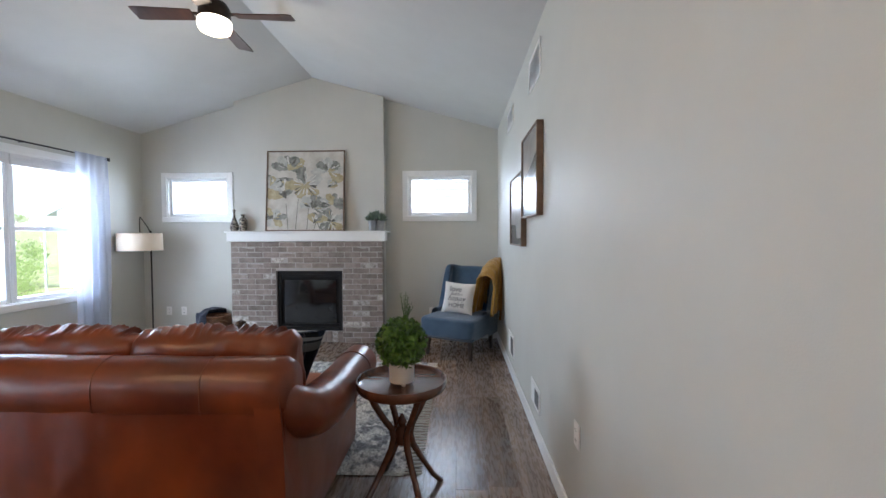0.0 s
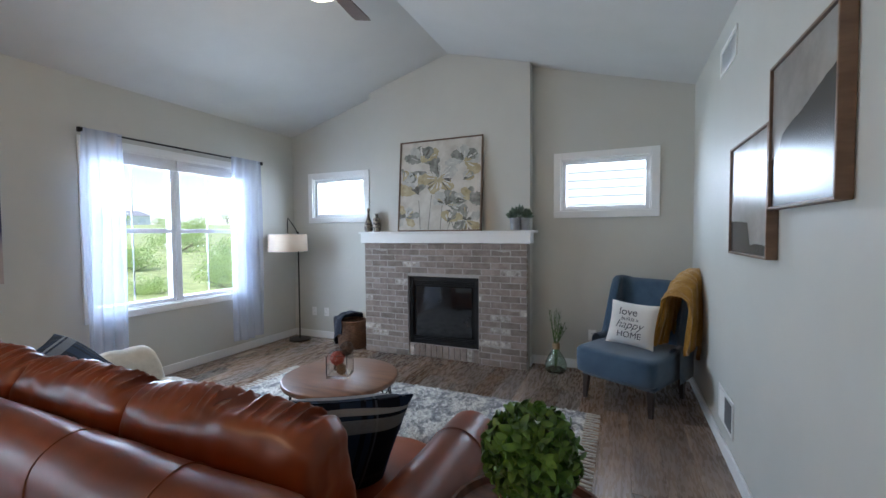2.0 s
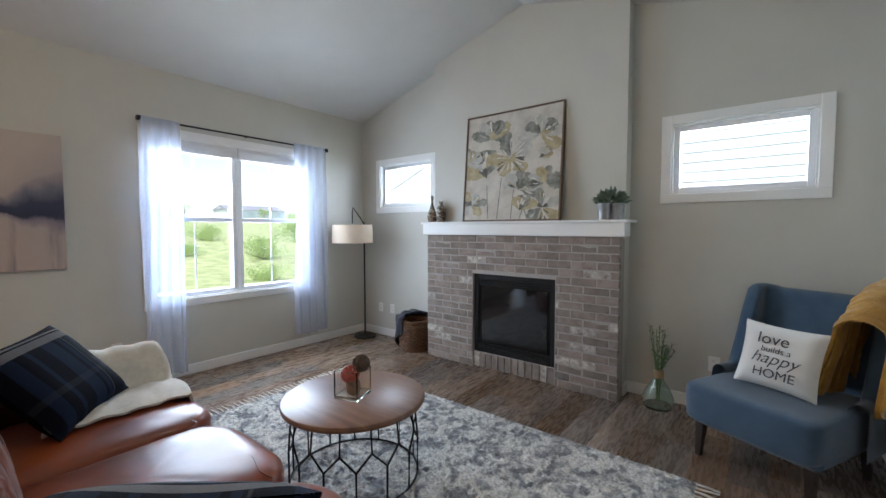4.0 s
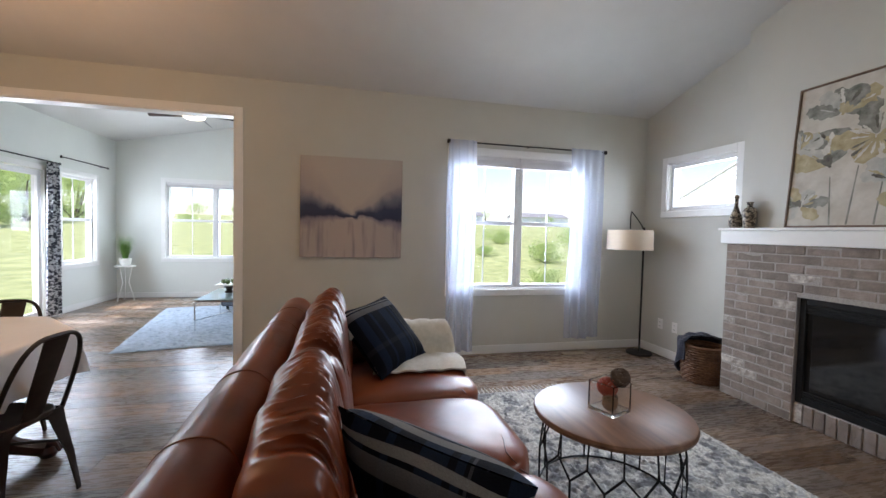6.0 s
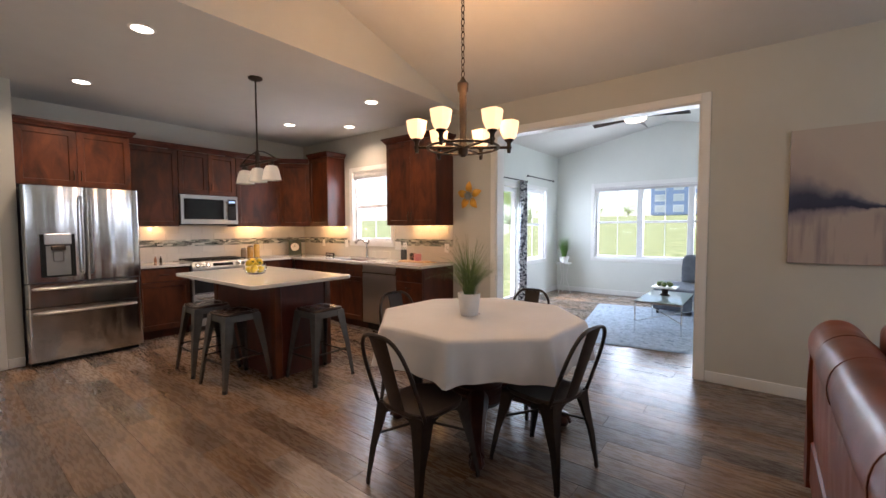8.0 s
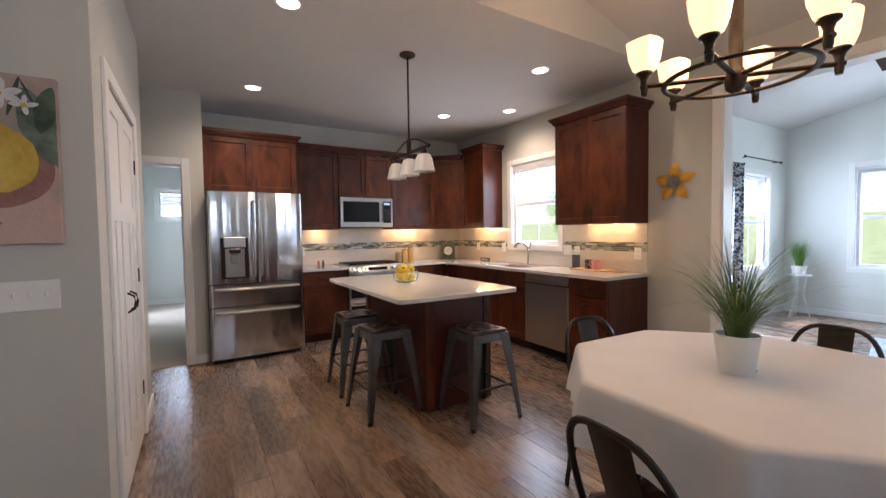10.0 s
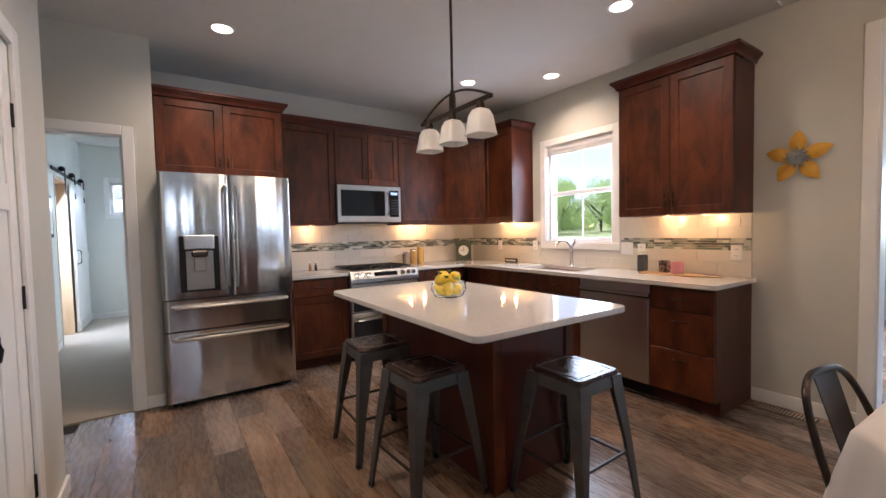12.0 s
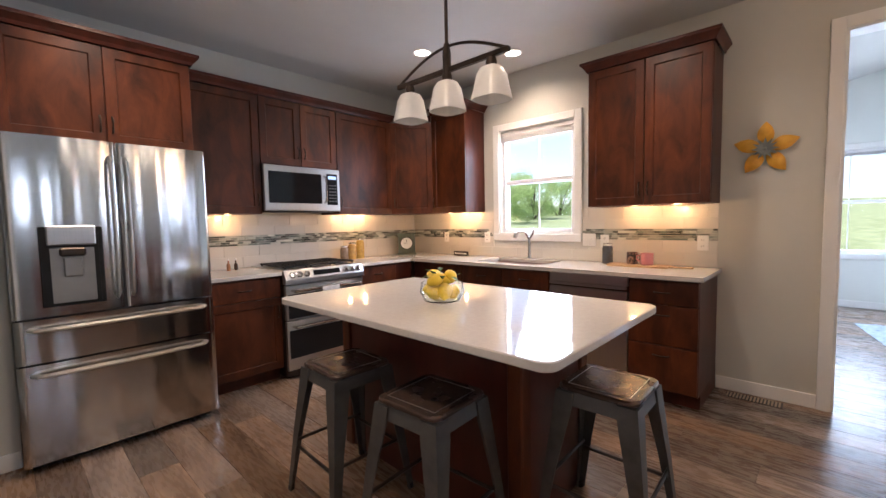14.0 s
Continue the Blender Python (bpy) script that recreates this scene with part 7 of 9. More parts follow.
# side table and topiary
M_DARKWOOD = mat("cherry_side_table", (0.055, 0.018, 0.010), (0.15, 0.055, 0.028), 0.25, scale=3, stretch=(1, 7, 1), detail=6, coat=0.3)
stx, sty = -0.285, 2.33
sd = thing("side_table", "round dark cherry side table with curved legs", "table", Matrix.Translation((stx, sty, 0)))
part("top", S().lathe([(0.02, 0.575), (0.19, 0.578), (0.225, 0.585), (0.236, 0.60), (0.24, 0.628), (0.236, 0.636), (0.228, 0.634), (0.222, 0.612), (0.21, 0.606), (0.01, 0.606)], 56), M_DARKWOOD, sd, "round tray top with a raised rim")
for k in range(4):
    a = radians(35 + 90 * k)
    c, s_ = math.cos(a), math.sin(a)
    part("leg", S().tube([(r * c, r * s_, z) for r, z in ((0.175, 0.578), (0.155, 0.53), (0.11, 0.45), (0.062, 0.38), (0.048, 0.33), (0.062, 0.27), (0.12, 0.17), (0.19, 0.06), (0.235, 0.012), (0.25, 0.006))], [0.018, 0.018, 0.017, 0.017, 0.018, 0.018, 0.016, 0.015, 0.014, 0.012], 10, up=(-s_, c, 0)), M_DARKWOOD, sd)
part("finial", S().lathe([(0.01, 0.27), (0.035, 0.29), (0.045, 0.33), (0.035, 0.36), (0.02, 0.38), (0.026, 0.40), (0.014, 0.43), (0.004, 0.445)], 16), M_DARKWOOD, sd)
tp = thing("topiary", "round clipped green topiary in a white footed pot", "plant", Matrix.Translation((stx, sty, 0.6065)))
part("pot", S().lathe([(0.056, 0.012), (0.064, 0.016), (0.069, 0.115), (0.064, 0.115), (0.06, 0.10), (0.002, 0.098)], 28), M_POT, tp, "white ceramic pot")
for k in range(3):
    a = radians(90 + 120 * k + 80)
    part("pot_foot", S().lathe([(0.010, 0.0), (0.012, 0.004), (0.012, 0.014)], 10, (0.045 * math.cos(a), 0.045 * math.sin(a), 0)), M_POT, tp)
M_TOPI = mat("topiary_leaf", (0.020, 0.070, 0.006), (0.15, 0.30, 0.035), 0.38, scale=26, detail=2)
tl = S()
tr_ = random.Random(8)


def round_leaf(s, base, d, side, ln, w, cup):
    """A blunt, cupped leaf on a short stalk."""
    nrm = side.cross(d).normalized()
    pts = [base]
    for t, k in ((0.35, 0.55), (0.62, 1.0), (0.88, 0.72), (1.0, 0.25)):
        mid = base + d * ln * t - nrm * cup * ln * t * t
        pts += [mid - side * w * k / 2 + nrm * cup * w * 0.5 * k, mid, mid + side * w * k / 2 + nrm * cup * w * 0.5 * k]
    f = [(0, 1, 2), (0, 2, 3)]
    for q in range(3):
        i = 1 + 3 * q
        f += [(i, i + 3, i + 4, i + 1), (i + 1, i + 4, i + 5, i + 2)]
    return s.add(pts, f)


for k in range(1000):
    z = 1 - 2 * (k + 0.5) / 1000
    a = k * 2.39996
    d = Vector((math.sqrt(1 - z * z) * math.cos(a), math.sqrt(1 - z * z) * math.sin(a), z))
    t = d.orthogonal().normalized()
    t.rotate(Matrix.Rotation(tr_.uniform(0, 6.28), 3, d))
    way = (d * tr_.uniform(0.9, 1.7) + t * tr_.uniform(0.4, 0.9) + Vector((0, 0, 0.2))).normalized()
    side = way.cross(d)
    side = side.normalized() if side.length > 0.05 else t
    p = Vector((0, 0, 0.215)) + d * 0.125 * tr_.uniform(0.66, 0.90)
    round_leaf(tl, p, way, side, tr_.uniform(0.032, 0.044), tr_.uniform(0.017, 0.025), tr_.uniform(0.25, 0.6))
tl.lathe([(0.01, 0.125), (0.05, 0.15), (0.070, 0.215), (0.05, 0.275), (0.01, 0.29)], 18)
part("foliage", tl, M_TOPI, tp, "dense rounded green leaves", 60)

# rug with fringe
RUGX0, RUGX1, RUGY0, RUGY1 = -3.20, -0.30, 2.50, 4.57


def rug_mat():
    m, nt, b = base_mat("shag_pile", 0.95)
    b.inputs["Sheen Weight"].default_value = 0.4
    co = node(nt, "ShaderNodeTexCoord")
    big = node(nt, "ShaderNodeTexNoise", Scale=9.0, Detail=3.0, Distortion=1.2)
    fine = node(nt, "ShaderNodeTexNoise", Scale=70.0, Detail=3.0)
    for q in (big, fine):
        nt.links.new(co.outputs["Object"], q.inputs["Vector"])
    r = node(nt, "ShaderNodeValToRGB")
    e = r.color_ramp.elements
    e[0].position, e[0].color = 0.40, (0.21, 0.21, 0.22, 1)
    e[1].position, e[1].color = 0.56, (0.74, 0.72, 0.67, 1)
    nt.links.new(big.outputs["Fac"], r.inputs[0])
    r2 = node(nt, "ShaderNodeValToRGB")
    r2.color_ramp.elements[0].color, r2.color_ramp.elements[1].color = (0.45, 0.44, 0.43, 1), (1, 1, 1, 1)
    r2.color_ramp.elements[0].position, r2.color_ramp.elements[1].position = 0.3, 0.65
    nt.links.new(fine.outputs["Fac"], r2.inputs[0])
    mix = node(nt, "ShaderNodeMixRGB")
    mix.blend_type = "MULTIPLY"
    mix.inputs[0].default_value = 1.0
    nt.links.new(r.outputs[0], mix.inputs[1])
    nt.links.new(r2.outputs[0], mix.inputs[2])
    nt.links.new(mix.outputs[0], b.inputs["Base Color"])
    return m


M_RUG = rug_mat()
rug = thing("rug", "cream and grey shag rug with a knotted fringe", "rug")


def rug_pile(x0, x1, y0, y1, nx, ny, hgt):
    def fn(u, v):
        x, y = x0 + u * (x1 - x0), y0 + v * (y1 - y0)
        e = min(1, min(u, 1 - u) * (x1 - x0) / 0.03, min(v, 1 - v) * (y1 - y0) / 0.03)
        z = 0.006 + e * (hgt * 0.5 + hgt * 0.7 * noise.noise((x * 38, y * 38, 0)) + hgt * 0.5 * noise.noise((x * 90, y * 90, 4)))
        return x + 0.006 * noise.noise((x * 30, y * 30, 8)), y + 0.006 * noise.noise((x * 30, y * 30, 15)), max(0.003, z)
    return S().sheet(fn, nx, ny)


part("woven_field", rug_pile(RUGX0, RUGX1, RUGY0, RUGY1, 250, 180, 0.026), M_RUG, rug, smooth=180)
for x, sg in ((RUGX1, 1), (RUGX0, -1)):
    f = S()
    fr_ = random.Random(int(sg + 5))
    for k in range(52):
        y = RUGY0 + 0.02 + (RUGY1 - RUGY0 - 0.04) * k / 51
        f.tube([(x - sg * 0.01, y, 0.008), (x + sg * 0.04, y + fr_.uniform(-0.006, 0.006), 0.009), (x + sg * 0.10, y + fr_.uniform(-0.014, 0.014), 0.007)], [0.007, 0.009, 0.006], 5, flat=0.7)
    part("fringe", f, mat("cream_yarn", (0.52, 0.48, 0.42), (0.66, 0.62, 0.56), 0.95, scale=60), rug, "knotted cream fringe")

# coffee table
ctx, cty = -1.81, 3.47
cf = thing("coffee_table", "round wooden coffee table on a black wire drum", "table", Matrix.Translation((ctx, cty, 0)))
M_ACACIA = mat("honey_wood", (0.13, 0.060, 0.032), (0.27, 0.140, 0.080), 0.34, scale=2.2, stretch=(1.2, 8, 1), detail=7, rough_var=0.06, distort=0.5)
part("top", S().lathe([(0.37, 0.43), (0.384, 0.436), (0.388, 0.45), (0.382, 0.462), (0.372, 0.466), (0.01, 0.466)], 72), M_ACACIA, cf, "round honey-toned wood top")
NW = 14


def drum_r(z):
    return 0.345 - 0.02 * (z - 0.02) / 0.41 + 0.012 * math.sin(math.pi * (z - 0.02) / 0.41)


def on(k, z):
    a = 2 * math.pi * k / NW
    return drum_r(z) * math.cos(a), drum_r(z) * math.sin(a), z


for z in (0.028, 0.424):
    part("hoop", S().tube([on(k * NW / 48, z) for k in range(48)], 0.006, 6, True), M_BLACK, cf)
for k in range(NW):
    part("wire", S().tube([on(k, 0.424), on(k, 0.30), on(k + 0.5, 0.22), on(k + 0.5, 0.028)], 0.0055, 6), M_BLACK, cf)
    part("wire", S().tube([on(k + 1, 0.30), on(k + 0.5, 0.22)], 0.0055, 6), M_BLACK, cf)
    part("wire", S().tube([on(k + 0.5, 0.22), on(k + 0.5, 0.21)], 0.0055, 6), M_BLACK, cf)

vx, vy, vz = ctx + 0.01, cty - 0.02, 0.4665
gv = thing("glass_vase", "square clear glass vase on the coffee table", "vase", pose(vx, vy, vz, 0, 0, 20))
gl = S().box(-0.072, 0.072, -0.072, 0.072, 0, 0.018, 0.002)
for a, b, c, d in ((-0.072, -0.065, -0.072, 0.072), (0.065, 0.072, -0.072, 0.072), (-0.065, 0.065, -0.072, -0.065), (-0.065, 0.065, 0.065, 0.072)):
    gl.box(a, b, c, d, 0.018, 0.15)
part("body", gl, M_CLEAR, gv, smooth=0).visible_shadow = False


def twig_ball(x, y, z, r, m, label, seed):
    R = random.Random(seed)
    ball = thing("twig_ball", label, "ornament", Matrix.Translation((x, y, z)), "woven balls")
    for k in range(22):
        ax = Vector((R.gauss(0, 1), R.gauss(0, 1), R.gauss(0, 1))).normalized()
        u = ax.orthogonal().normalized()
        w = ax.cross(u)
        o = ax * r * R.uniform(-0.35, 0.35)
        rr = math.sqrt(max(r * r - o.length_squared, 0)) * R.uniform(0.94, 1.0)
        part("cane", S().tube([o + rr * (math.cos(t) * u + math.sin(t) * w) for t in [2 * math.pi * i / 20 for i in range(20)]], r * 0.06, 5, True, up=tuple(ax)), m, ball)
    return ball


M_RED = mat("red_rattan", (0.30, 0.035, 0.018), (0.48, 0.08, 0.04), 0.6, scale=20)
M_BROWN = mat("brown_rattan", (0.05, 0.028, 0.016), (0.13, 0.075, 0.045), 0.7, scale=20)
twig_ball(vx - 0.022, vy + 0.02, vz + 0.018 + 0.034, 0.034, M_BROWN, "small brown woven rattan ball in the vase", 1)
twig_ball(vx + 0.028, vy - 0.018, vz + 0.018 + 0.035, 0.035, mat("tan_rattan", (0.14, 0.07, 0.03), (0.26, 0.14, 0.07), 0.7, scale=20), "small tan woven rattan ball in the vase", 2)
twig_ball(vx - 0.014, vy - 0.004, vz + 0.118, 0.047, M_RED, "red woven rattan ball in the vase", 3)
twig_ball(vx + 0.030, vy + 0.035, vz + 0.178, 0.047, M_BROWN, "brown woven rattan ball on top of the vase", 4)

# armchair
M_BLUE = mat("slate_blue_weave", (0.030, 0.064, 0.110), (0.052, 0.096, 0.152), 0.9, scale=8, bump=0.35, bump_scale=380, sheen=0.3)
ac = thing("armchair", "slate blue upholstered wingback slipper chair", "armchair", pose(0.045, 5.06, 0, 0, 0, -27))
part("seat", puff(0.335, 0.35, 0.115, 0.22, 56, 20, 0.002, 4).moved(Matrix.Translation((0, -0.055, 0.345))), M_BLUE, ac, smooth=80)
part("seat_frame", S().box(-0.325, 0.325, -0.34, 0.30, 0.20, 0.34, 0.03), M_BLUE, ac)


def chair_shell(u, v):
    """Back and wings in one padded shell: up the outside, over the rounded top, down the inside."""
    k = 2 * u - 1
    sg, q = (1 if k >= 0 else -1), abs(k)
    if q < 0.52:
        x, y, nx, ny = q / 0.52 * 0.255, 0.325, 0.0, 1.0
    elif q < 0.66:
        a_ = (q - 0.52) / 0.14 * math.pi / 2
        x, y, nx, ny = 0.255 + 0.07 * math.sin(a_), 0.255 + 0.07 * math.cos(a_), math.sin(a_), math.cos(a_)
    else:
        x, y, nx, ny = 0.325 + 0.012 * (q - 0.66) / 0.34, 0.255 - 0.30 * (q - 0.66) / 0.34, 1.0, 0.1
    f = max(0.0, min(1.0, (y - 0.085) / 0.13))
    top = 0.50 + 0.49 * f * f * (3 - 2 * f) + 0.018 * max(0.0, min(1.0, (q - 0.45) / 0.15)) * f
    half = 0.042
    if v < 0.42:
        o, z = half, 0.22 + (top - half - 0.22) * v / 0.42
    elif v < 0.58:
        a_ = (v - 0.42) / 0.16 * math.pi
        o, z = half * math.cos(a_), top - half + half * math.sin(a_)
    else:
        o, z = -half, top - half - (top - half - 0.22) * (v - 0.58) / 0.42
    lean = 0.11 * max(0.0, z - 0.36) / 0.64
    return sg * (x + nx * o), y + ny * o + lean, z


part("backrest", S().sheet(chair_shell, 64, 34), M_BLUE, ac, smooth=80)
for sx in (-1, 1):
    for sy, yy in ((-1, -0.29), (1, 0.28)):
        part("leg", S().rings([sq(sx * 0.27, yy, 0.205, 0.024, 0.024), sq(sx * 0.275, yy + sy * 0.012, 0.0, 0.014, 0.014)]), mat("espresso_leg", (0.02, 0.012, 0.008), (0.04, 0.025, 0.018), 0.4), ac, "tapered dark wooden leg", 0)


def lettering(text, size, x, z, parent, y, slant=0.0, thick=0.0):
    """Letters from the built-in font, as a mesh on a cushion."""
    cu = bpy.data.curves.new("lettering", "FONT")
    cu.body, cu.size, cu.align_x, cu.shear, cu.offset, cu.extrude = text, size, "CENTER", slant, thick, 0.0006
    tmp = bpy.data.objects.new("lettering", cu)
    scene.collection.objects.link(tmp)
    me = bpy.data.meshes.new_from_object(tmp.evaluated_get(bpy.context.evaluated_depsgraph_get()))
    bpy.data.objects.remove(tmp)
    w, h, d = 0.42, 0.42, 0.14
    for v in me.vertices:
        px, pz = v.co.x + x, v.co.y + z
        a, b = px / (w / 2), pz / (h / 2)
        t = d / 2 * max(0, 1 - a ** 4) ** 0.6 * max(0, 1 - b ** 4) ** 0.6
        v.co = (px, -(t + 0.006 + 0.004) + v.co.z, pz)
    me.materials.append(M_INK)
    return part("lettering", me, M_INK, parent)


M_INK = mat("grey_ink", (0.05, 0.05, 0.055), (0.08, 0.08, 0.085), 0.8)
M_PILLOW = mat("white_cotton", (0.68, 0.66, 0.62), (0.76, 0.74, 0.70), 0.9, scale=4, bump=0.2, bump_scale=300)
tpw = thing("throw_pillow", "white cotton pillow with grey printed words", "pillow", pose(0.025, 4.985, 0.648, -17, 3, -20))
pc = part("cover", cushion_shape(0.385, 0.37, 0.14, 7), M_PILLOW, tpw, smooth=80)
lettering("love", 0.088, -0.02, 0.062, pc, 0)
lettering("builds a", 0.045, 0.0, 0.018, pc, 0, 0.1)
lettering("happy", 0.090, 0.0, -0.045, pc, 0, 0.35, -0.0006)
lettering("HOME", 0.068, 0.01, -0.120, pc, 0)

M_MUSTARD = mat("mustard_knit", (0.30, 0.145, 0.015), (0.44, 0.23, 0.03), 0.95, scale=20, bump=0.6, bump_scale=120, sheen=0.3)


def shawl(u, v):
    # bunched over the wing: inner fall, fold on top, outer fall
    y = 0.46 - 0.46 * v
    top = 1.045 - 0.03 * v - 0.36 * max(0.0, v - 0.45) ** 1.4
    xi, xo = 0.255 - 0.02 * v, 0.385 + 0.012 * v
    if u < 0.42:
        k = 1 - u / 0.42
        x, z = xi - 0.035 * k - 0.05 * k * k * v, top - k * (top - 0.47)
    elif u < 0.58:
        k = (u - 0.42) / 0.16
        x, z = xi + (xo - xi) * k, top + 0.045 * math.sin(math.pi * k)
        k = 0
    else:
        k = (u - 0.58) / 0.42
        x, z = xo + 0.015 * math.sin(3 * k), top - k * (top - 0.36 - 0.16 * v + 0.05 * math.sin(9 * v))
    wav = 2.2 * noise.noise((u * 2.5, v * 2, 1))
    f = (0.012 + 0.020 * k) * math.sin(v * 21 + wav) + 0.022 * noise.noise((u * 5, v * 6, 6)) + 0.010 * math.sin(v * 43 - 5 * u + wav)
    return x + (-abs(f) if u < 0.5 else 0.7 * f), y - 0.10 * k * (v - 0.35) + 0.5 * f, z + 0.25 * f


sh = part("throw_blanket", S().sheet(shawl, 60, 90, 0.012), M_MUSTARD, None, smooth=80)
sh.matrix_world = pose(0.045, 5.06, 0, 0, 0, -27)
tagged(sh, "mustard knitted throw hung over the blue chair", "blanket")

# bottle with sprigs, basket, floor lamp
M_GREENGLASS = glass_mat("green_glass", (0.74, 0.84, 0.79))
bt = thing("glass_bottle_vase", "round green glass bottle with leafy sprigs on the floor", "vase", Matrix.Translation((-0.665, 5.46, 0)))
part("bottle", S().lathe([(0.02, 0.002), (0.085, 0.004), (0.105, 0.03), (0.108, 0.09), (0.085, 0.15), (0.045, 0.21), (0.032, 0.25), (0.032, 0.30), (0.028, 0.30), (0.028, 0.25), (0.042, 0.205), (0.08, 0.148), (0.102, 0.09), (0.1, 0.034), (0.08, 0.010), (0.02, 0.009)], 28), M_GREENGLASS, bt).visible_shadow = False
part("twine_collar", S().lathe([(0.034, 0.24), (0.037, 0.243), (0.037, 0.295), (0.034, 0.30)], 20), mat("jute_twine", (0.24, 0.16, 0.08), (0.36, 0.25, 0.14), 0.9, scale=20, stretch=(1, 1, 12), bump=0.5), bt, "jute twine collar")
tw_ = S()
R5 = random.Random(31)
for k in range(17):
    a, l = R5.uniform(0, 6.28), R5.uniform(0.42, 0.66)
    o = R5.uniform(0.02, 0.11)
    pts = [(0.01 * math.cos(a), 0.01 * math.sin(a), 0.06), (0.018 * math.cos(a), 0.018 * math.sin(a), 0.30), (o * 0.6 * math.cos(a), o * 0.6 * math.sin(a), 0.30 + (l - 0.3) * 0.5), (o * math.cos(a), o * math.sin(a), l)]
    tw_.tube(pts, 0.0022, 4)
    for j in range(16):
        t = 0.1 + 0.9 * j / 15
        p = Vector(pts[1]).lerp(Vector(pts[3]), t)
        b = R5.uniform(0, 6.28)
        leaf_shape(tw_, p, (math.cos(b), math.sin(b), 0.6), (0, 0, 1), R5.uniform(0.03, 0.05), 0.010, 0.15)
part("sprig_bunch", tw_, M_LEAFG, bt, "dark green leafy sprigs", 0)

bk_ = thing("wicker_basket", "brown woven wicker basket beside the fireplace", "basket", Matrix.Translation((-3.17, 5.45, 0)))
M_WICK = mat("brown_wicker", (0.10, 0.045, 0.022), (0.22, 0.11, 0.055), 0.7, scale=18)
wv = S()
for j in range(15):
    z = 0.012 + j * 0.0215
    r = 0.155 + 0.02 * math.sin(math.pi * j / 15)
    wv.tube([((r + 0.007 * math.cos(16 * t + math.pi * (j % 2))) * math.cos(t), (r + 0.007 * math.cos(16 * t + math.pi * (j % 2))) * math.sin(t), z) for t in [2 * math.pi * i / 96 for i in range(96)]], 0.0105, 5, True)
part("weave", wv, M_WICK, bk_)
part("liner", S().lathe([(0.15, 0.004), (0.15, 0.30)], 24, cap=False), M_BROWN, bk_)
part("rim", S().tube([(0.165 * math.cos(t), 0.165 * math.sin(t), 0.335) for t in [2 * math.pi * i / 48 for i in range(48)]], 0.014, 7, True), M_WICK, bk_)
M_NAVY = mat("navy_fleece", (0.008, 0.011, 0.022), (0.02, 0.025, 0.045), 0.95, scale=20, bump=0.4, bump_scale=140, sheen=0.15)


def drape(u, v):
    t = v
    a = 1.5 + 3.1 * u
    if t < 0.5:
        r = 0.02 + 0.165 * t / 0.5
        z = 0.42 - 0.05 * (t / 0.5) ** 3 + 0.03 * noise.noise((u * 5, v * 5, 1))
    else:
        r = 0.20 + 0.02 * math.sin(u * 12) + 0.02 * (t - 0.5)
        z = 0.37 - (t - 0.5) * (0.35 + 0.40 * math.sin(math.pi * min(1, u * 1.1)))
    f = 0.015 * math.sin(u * 20 + v * 4)
    return (r + f) * math.cos(a), (r + f) * math.sin(a), max(0.014, z)


nb_ = part("throw_blanket", S().sheet(drape, 40, 30, 0.012), M_NAVY, None, smooth=80)
nb_.location = (-3.17, 5.45, 0)
tagged(nb_, "navy fleece throw spilling out of the basket", "blanket")

fl_ = thing("floor_lamp", "black floor lamp with a cream drum shade", "lamp", Matrix.Translation((-4.03, 5.45, 0)))
part("base", S().lathe([(0.135, 0.0), (0.14, 0.006), (0.138, 0.022), (0.02, 0.03)], 32), M_BLACK, fl_)
part("pole", S().tube([(0, 0, 0.028), (0, 0, 1.46)], 0.010, 10), M_BLACK, fl_)
part("arm", S().tube([(0, 0, 1.42), (0, -0.04, 1.49), (0, -0.11, 1.57), (0, -0.175, 1.635), (0, -0.185, 1.58), (0, -0.185, 1.44)], 0.006, 8, up=(1, 0, 0)), M_BLACK, fl_)
shd = part("shade", S().lathe([(0.242, 1.205), (0.245, 1.205), (0.240, 1.425), (0.237, 1.425)], 56, (0, -0.185, 0), cap=False), mat("cream_linen_shade", (0.78, 0.64, 0.49), (0.83, 0.70, 0.55), 0.9, scale=4, bump=0.15, bump_scale=300), fl_, "cream linen drum shade")
part("bulb", S().lathe([(0.01, 1.27), (0.03, 1.30), (0.03, 1.335), (0.014, 1.37), (0.014, 1.42)], 14, (0, -0.185, 0)), M_FIXTURE, fl_)
part("spider", S().tube([(-0.239, -0.185, 1.42), (0.239, -0.185, 1.42)], 0.003, 5).tube([(0, -0.424, 1.42), (0, 0.054, 1.42)], 0.003, 5), M_BLACK, fl_)

# ceiling fan
fx, fy = -1.885, 3.40
fan = thing("ceiling_fan", "dark bronze ceiling fan with a lit bowl lamp", "fan", Matrix.Translation((fx, fy, 0)))
part("canopy", S().lathe([(0.07, 3.45), (0.07, 3.40), (0.03, 3.365)], 20), M_BRONZE, fan)
part("downrod", S().tube([(0, 0, 3.40), (0, 0, 3.20)], 0.012, 8), M_BRONZE, fan)
part("motor", S().lathe([(0.03, 3.22), (0.09, 3.20), (0.115, 3.16), (0.115, 3.10), (0.10, 3.075), (0.12, 3.07)], 28), M_BRONZE, fan)
part("bowl", S().lathe([(0.12, 3.068), (0.122, 3.03), (0.112, 2.995), (0.08, 2.978), (0.01, 2.97)], 32), glow("lit_bowl", (1.0, 0.86, 0.62), 2.6), fan, "lit frosted glass bowl")
M_BLADEW = mat("walnut_blade", (0.030, 0.012, 0.009), (0.075, 0.032, 0.022), 0.35, scale=3, stretch=(6, 1, 1), detail=5)
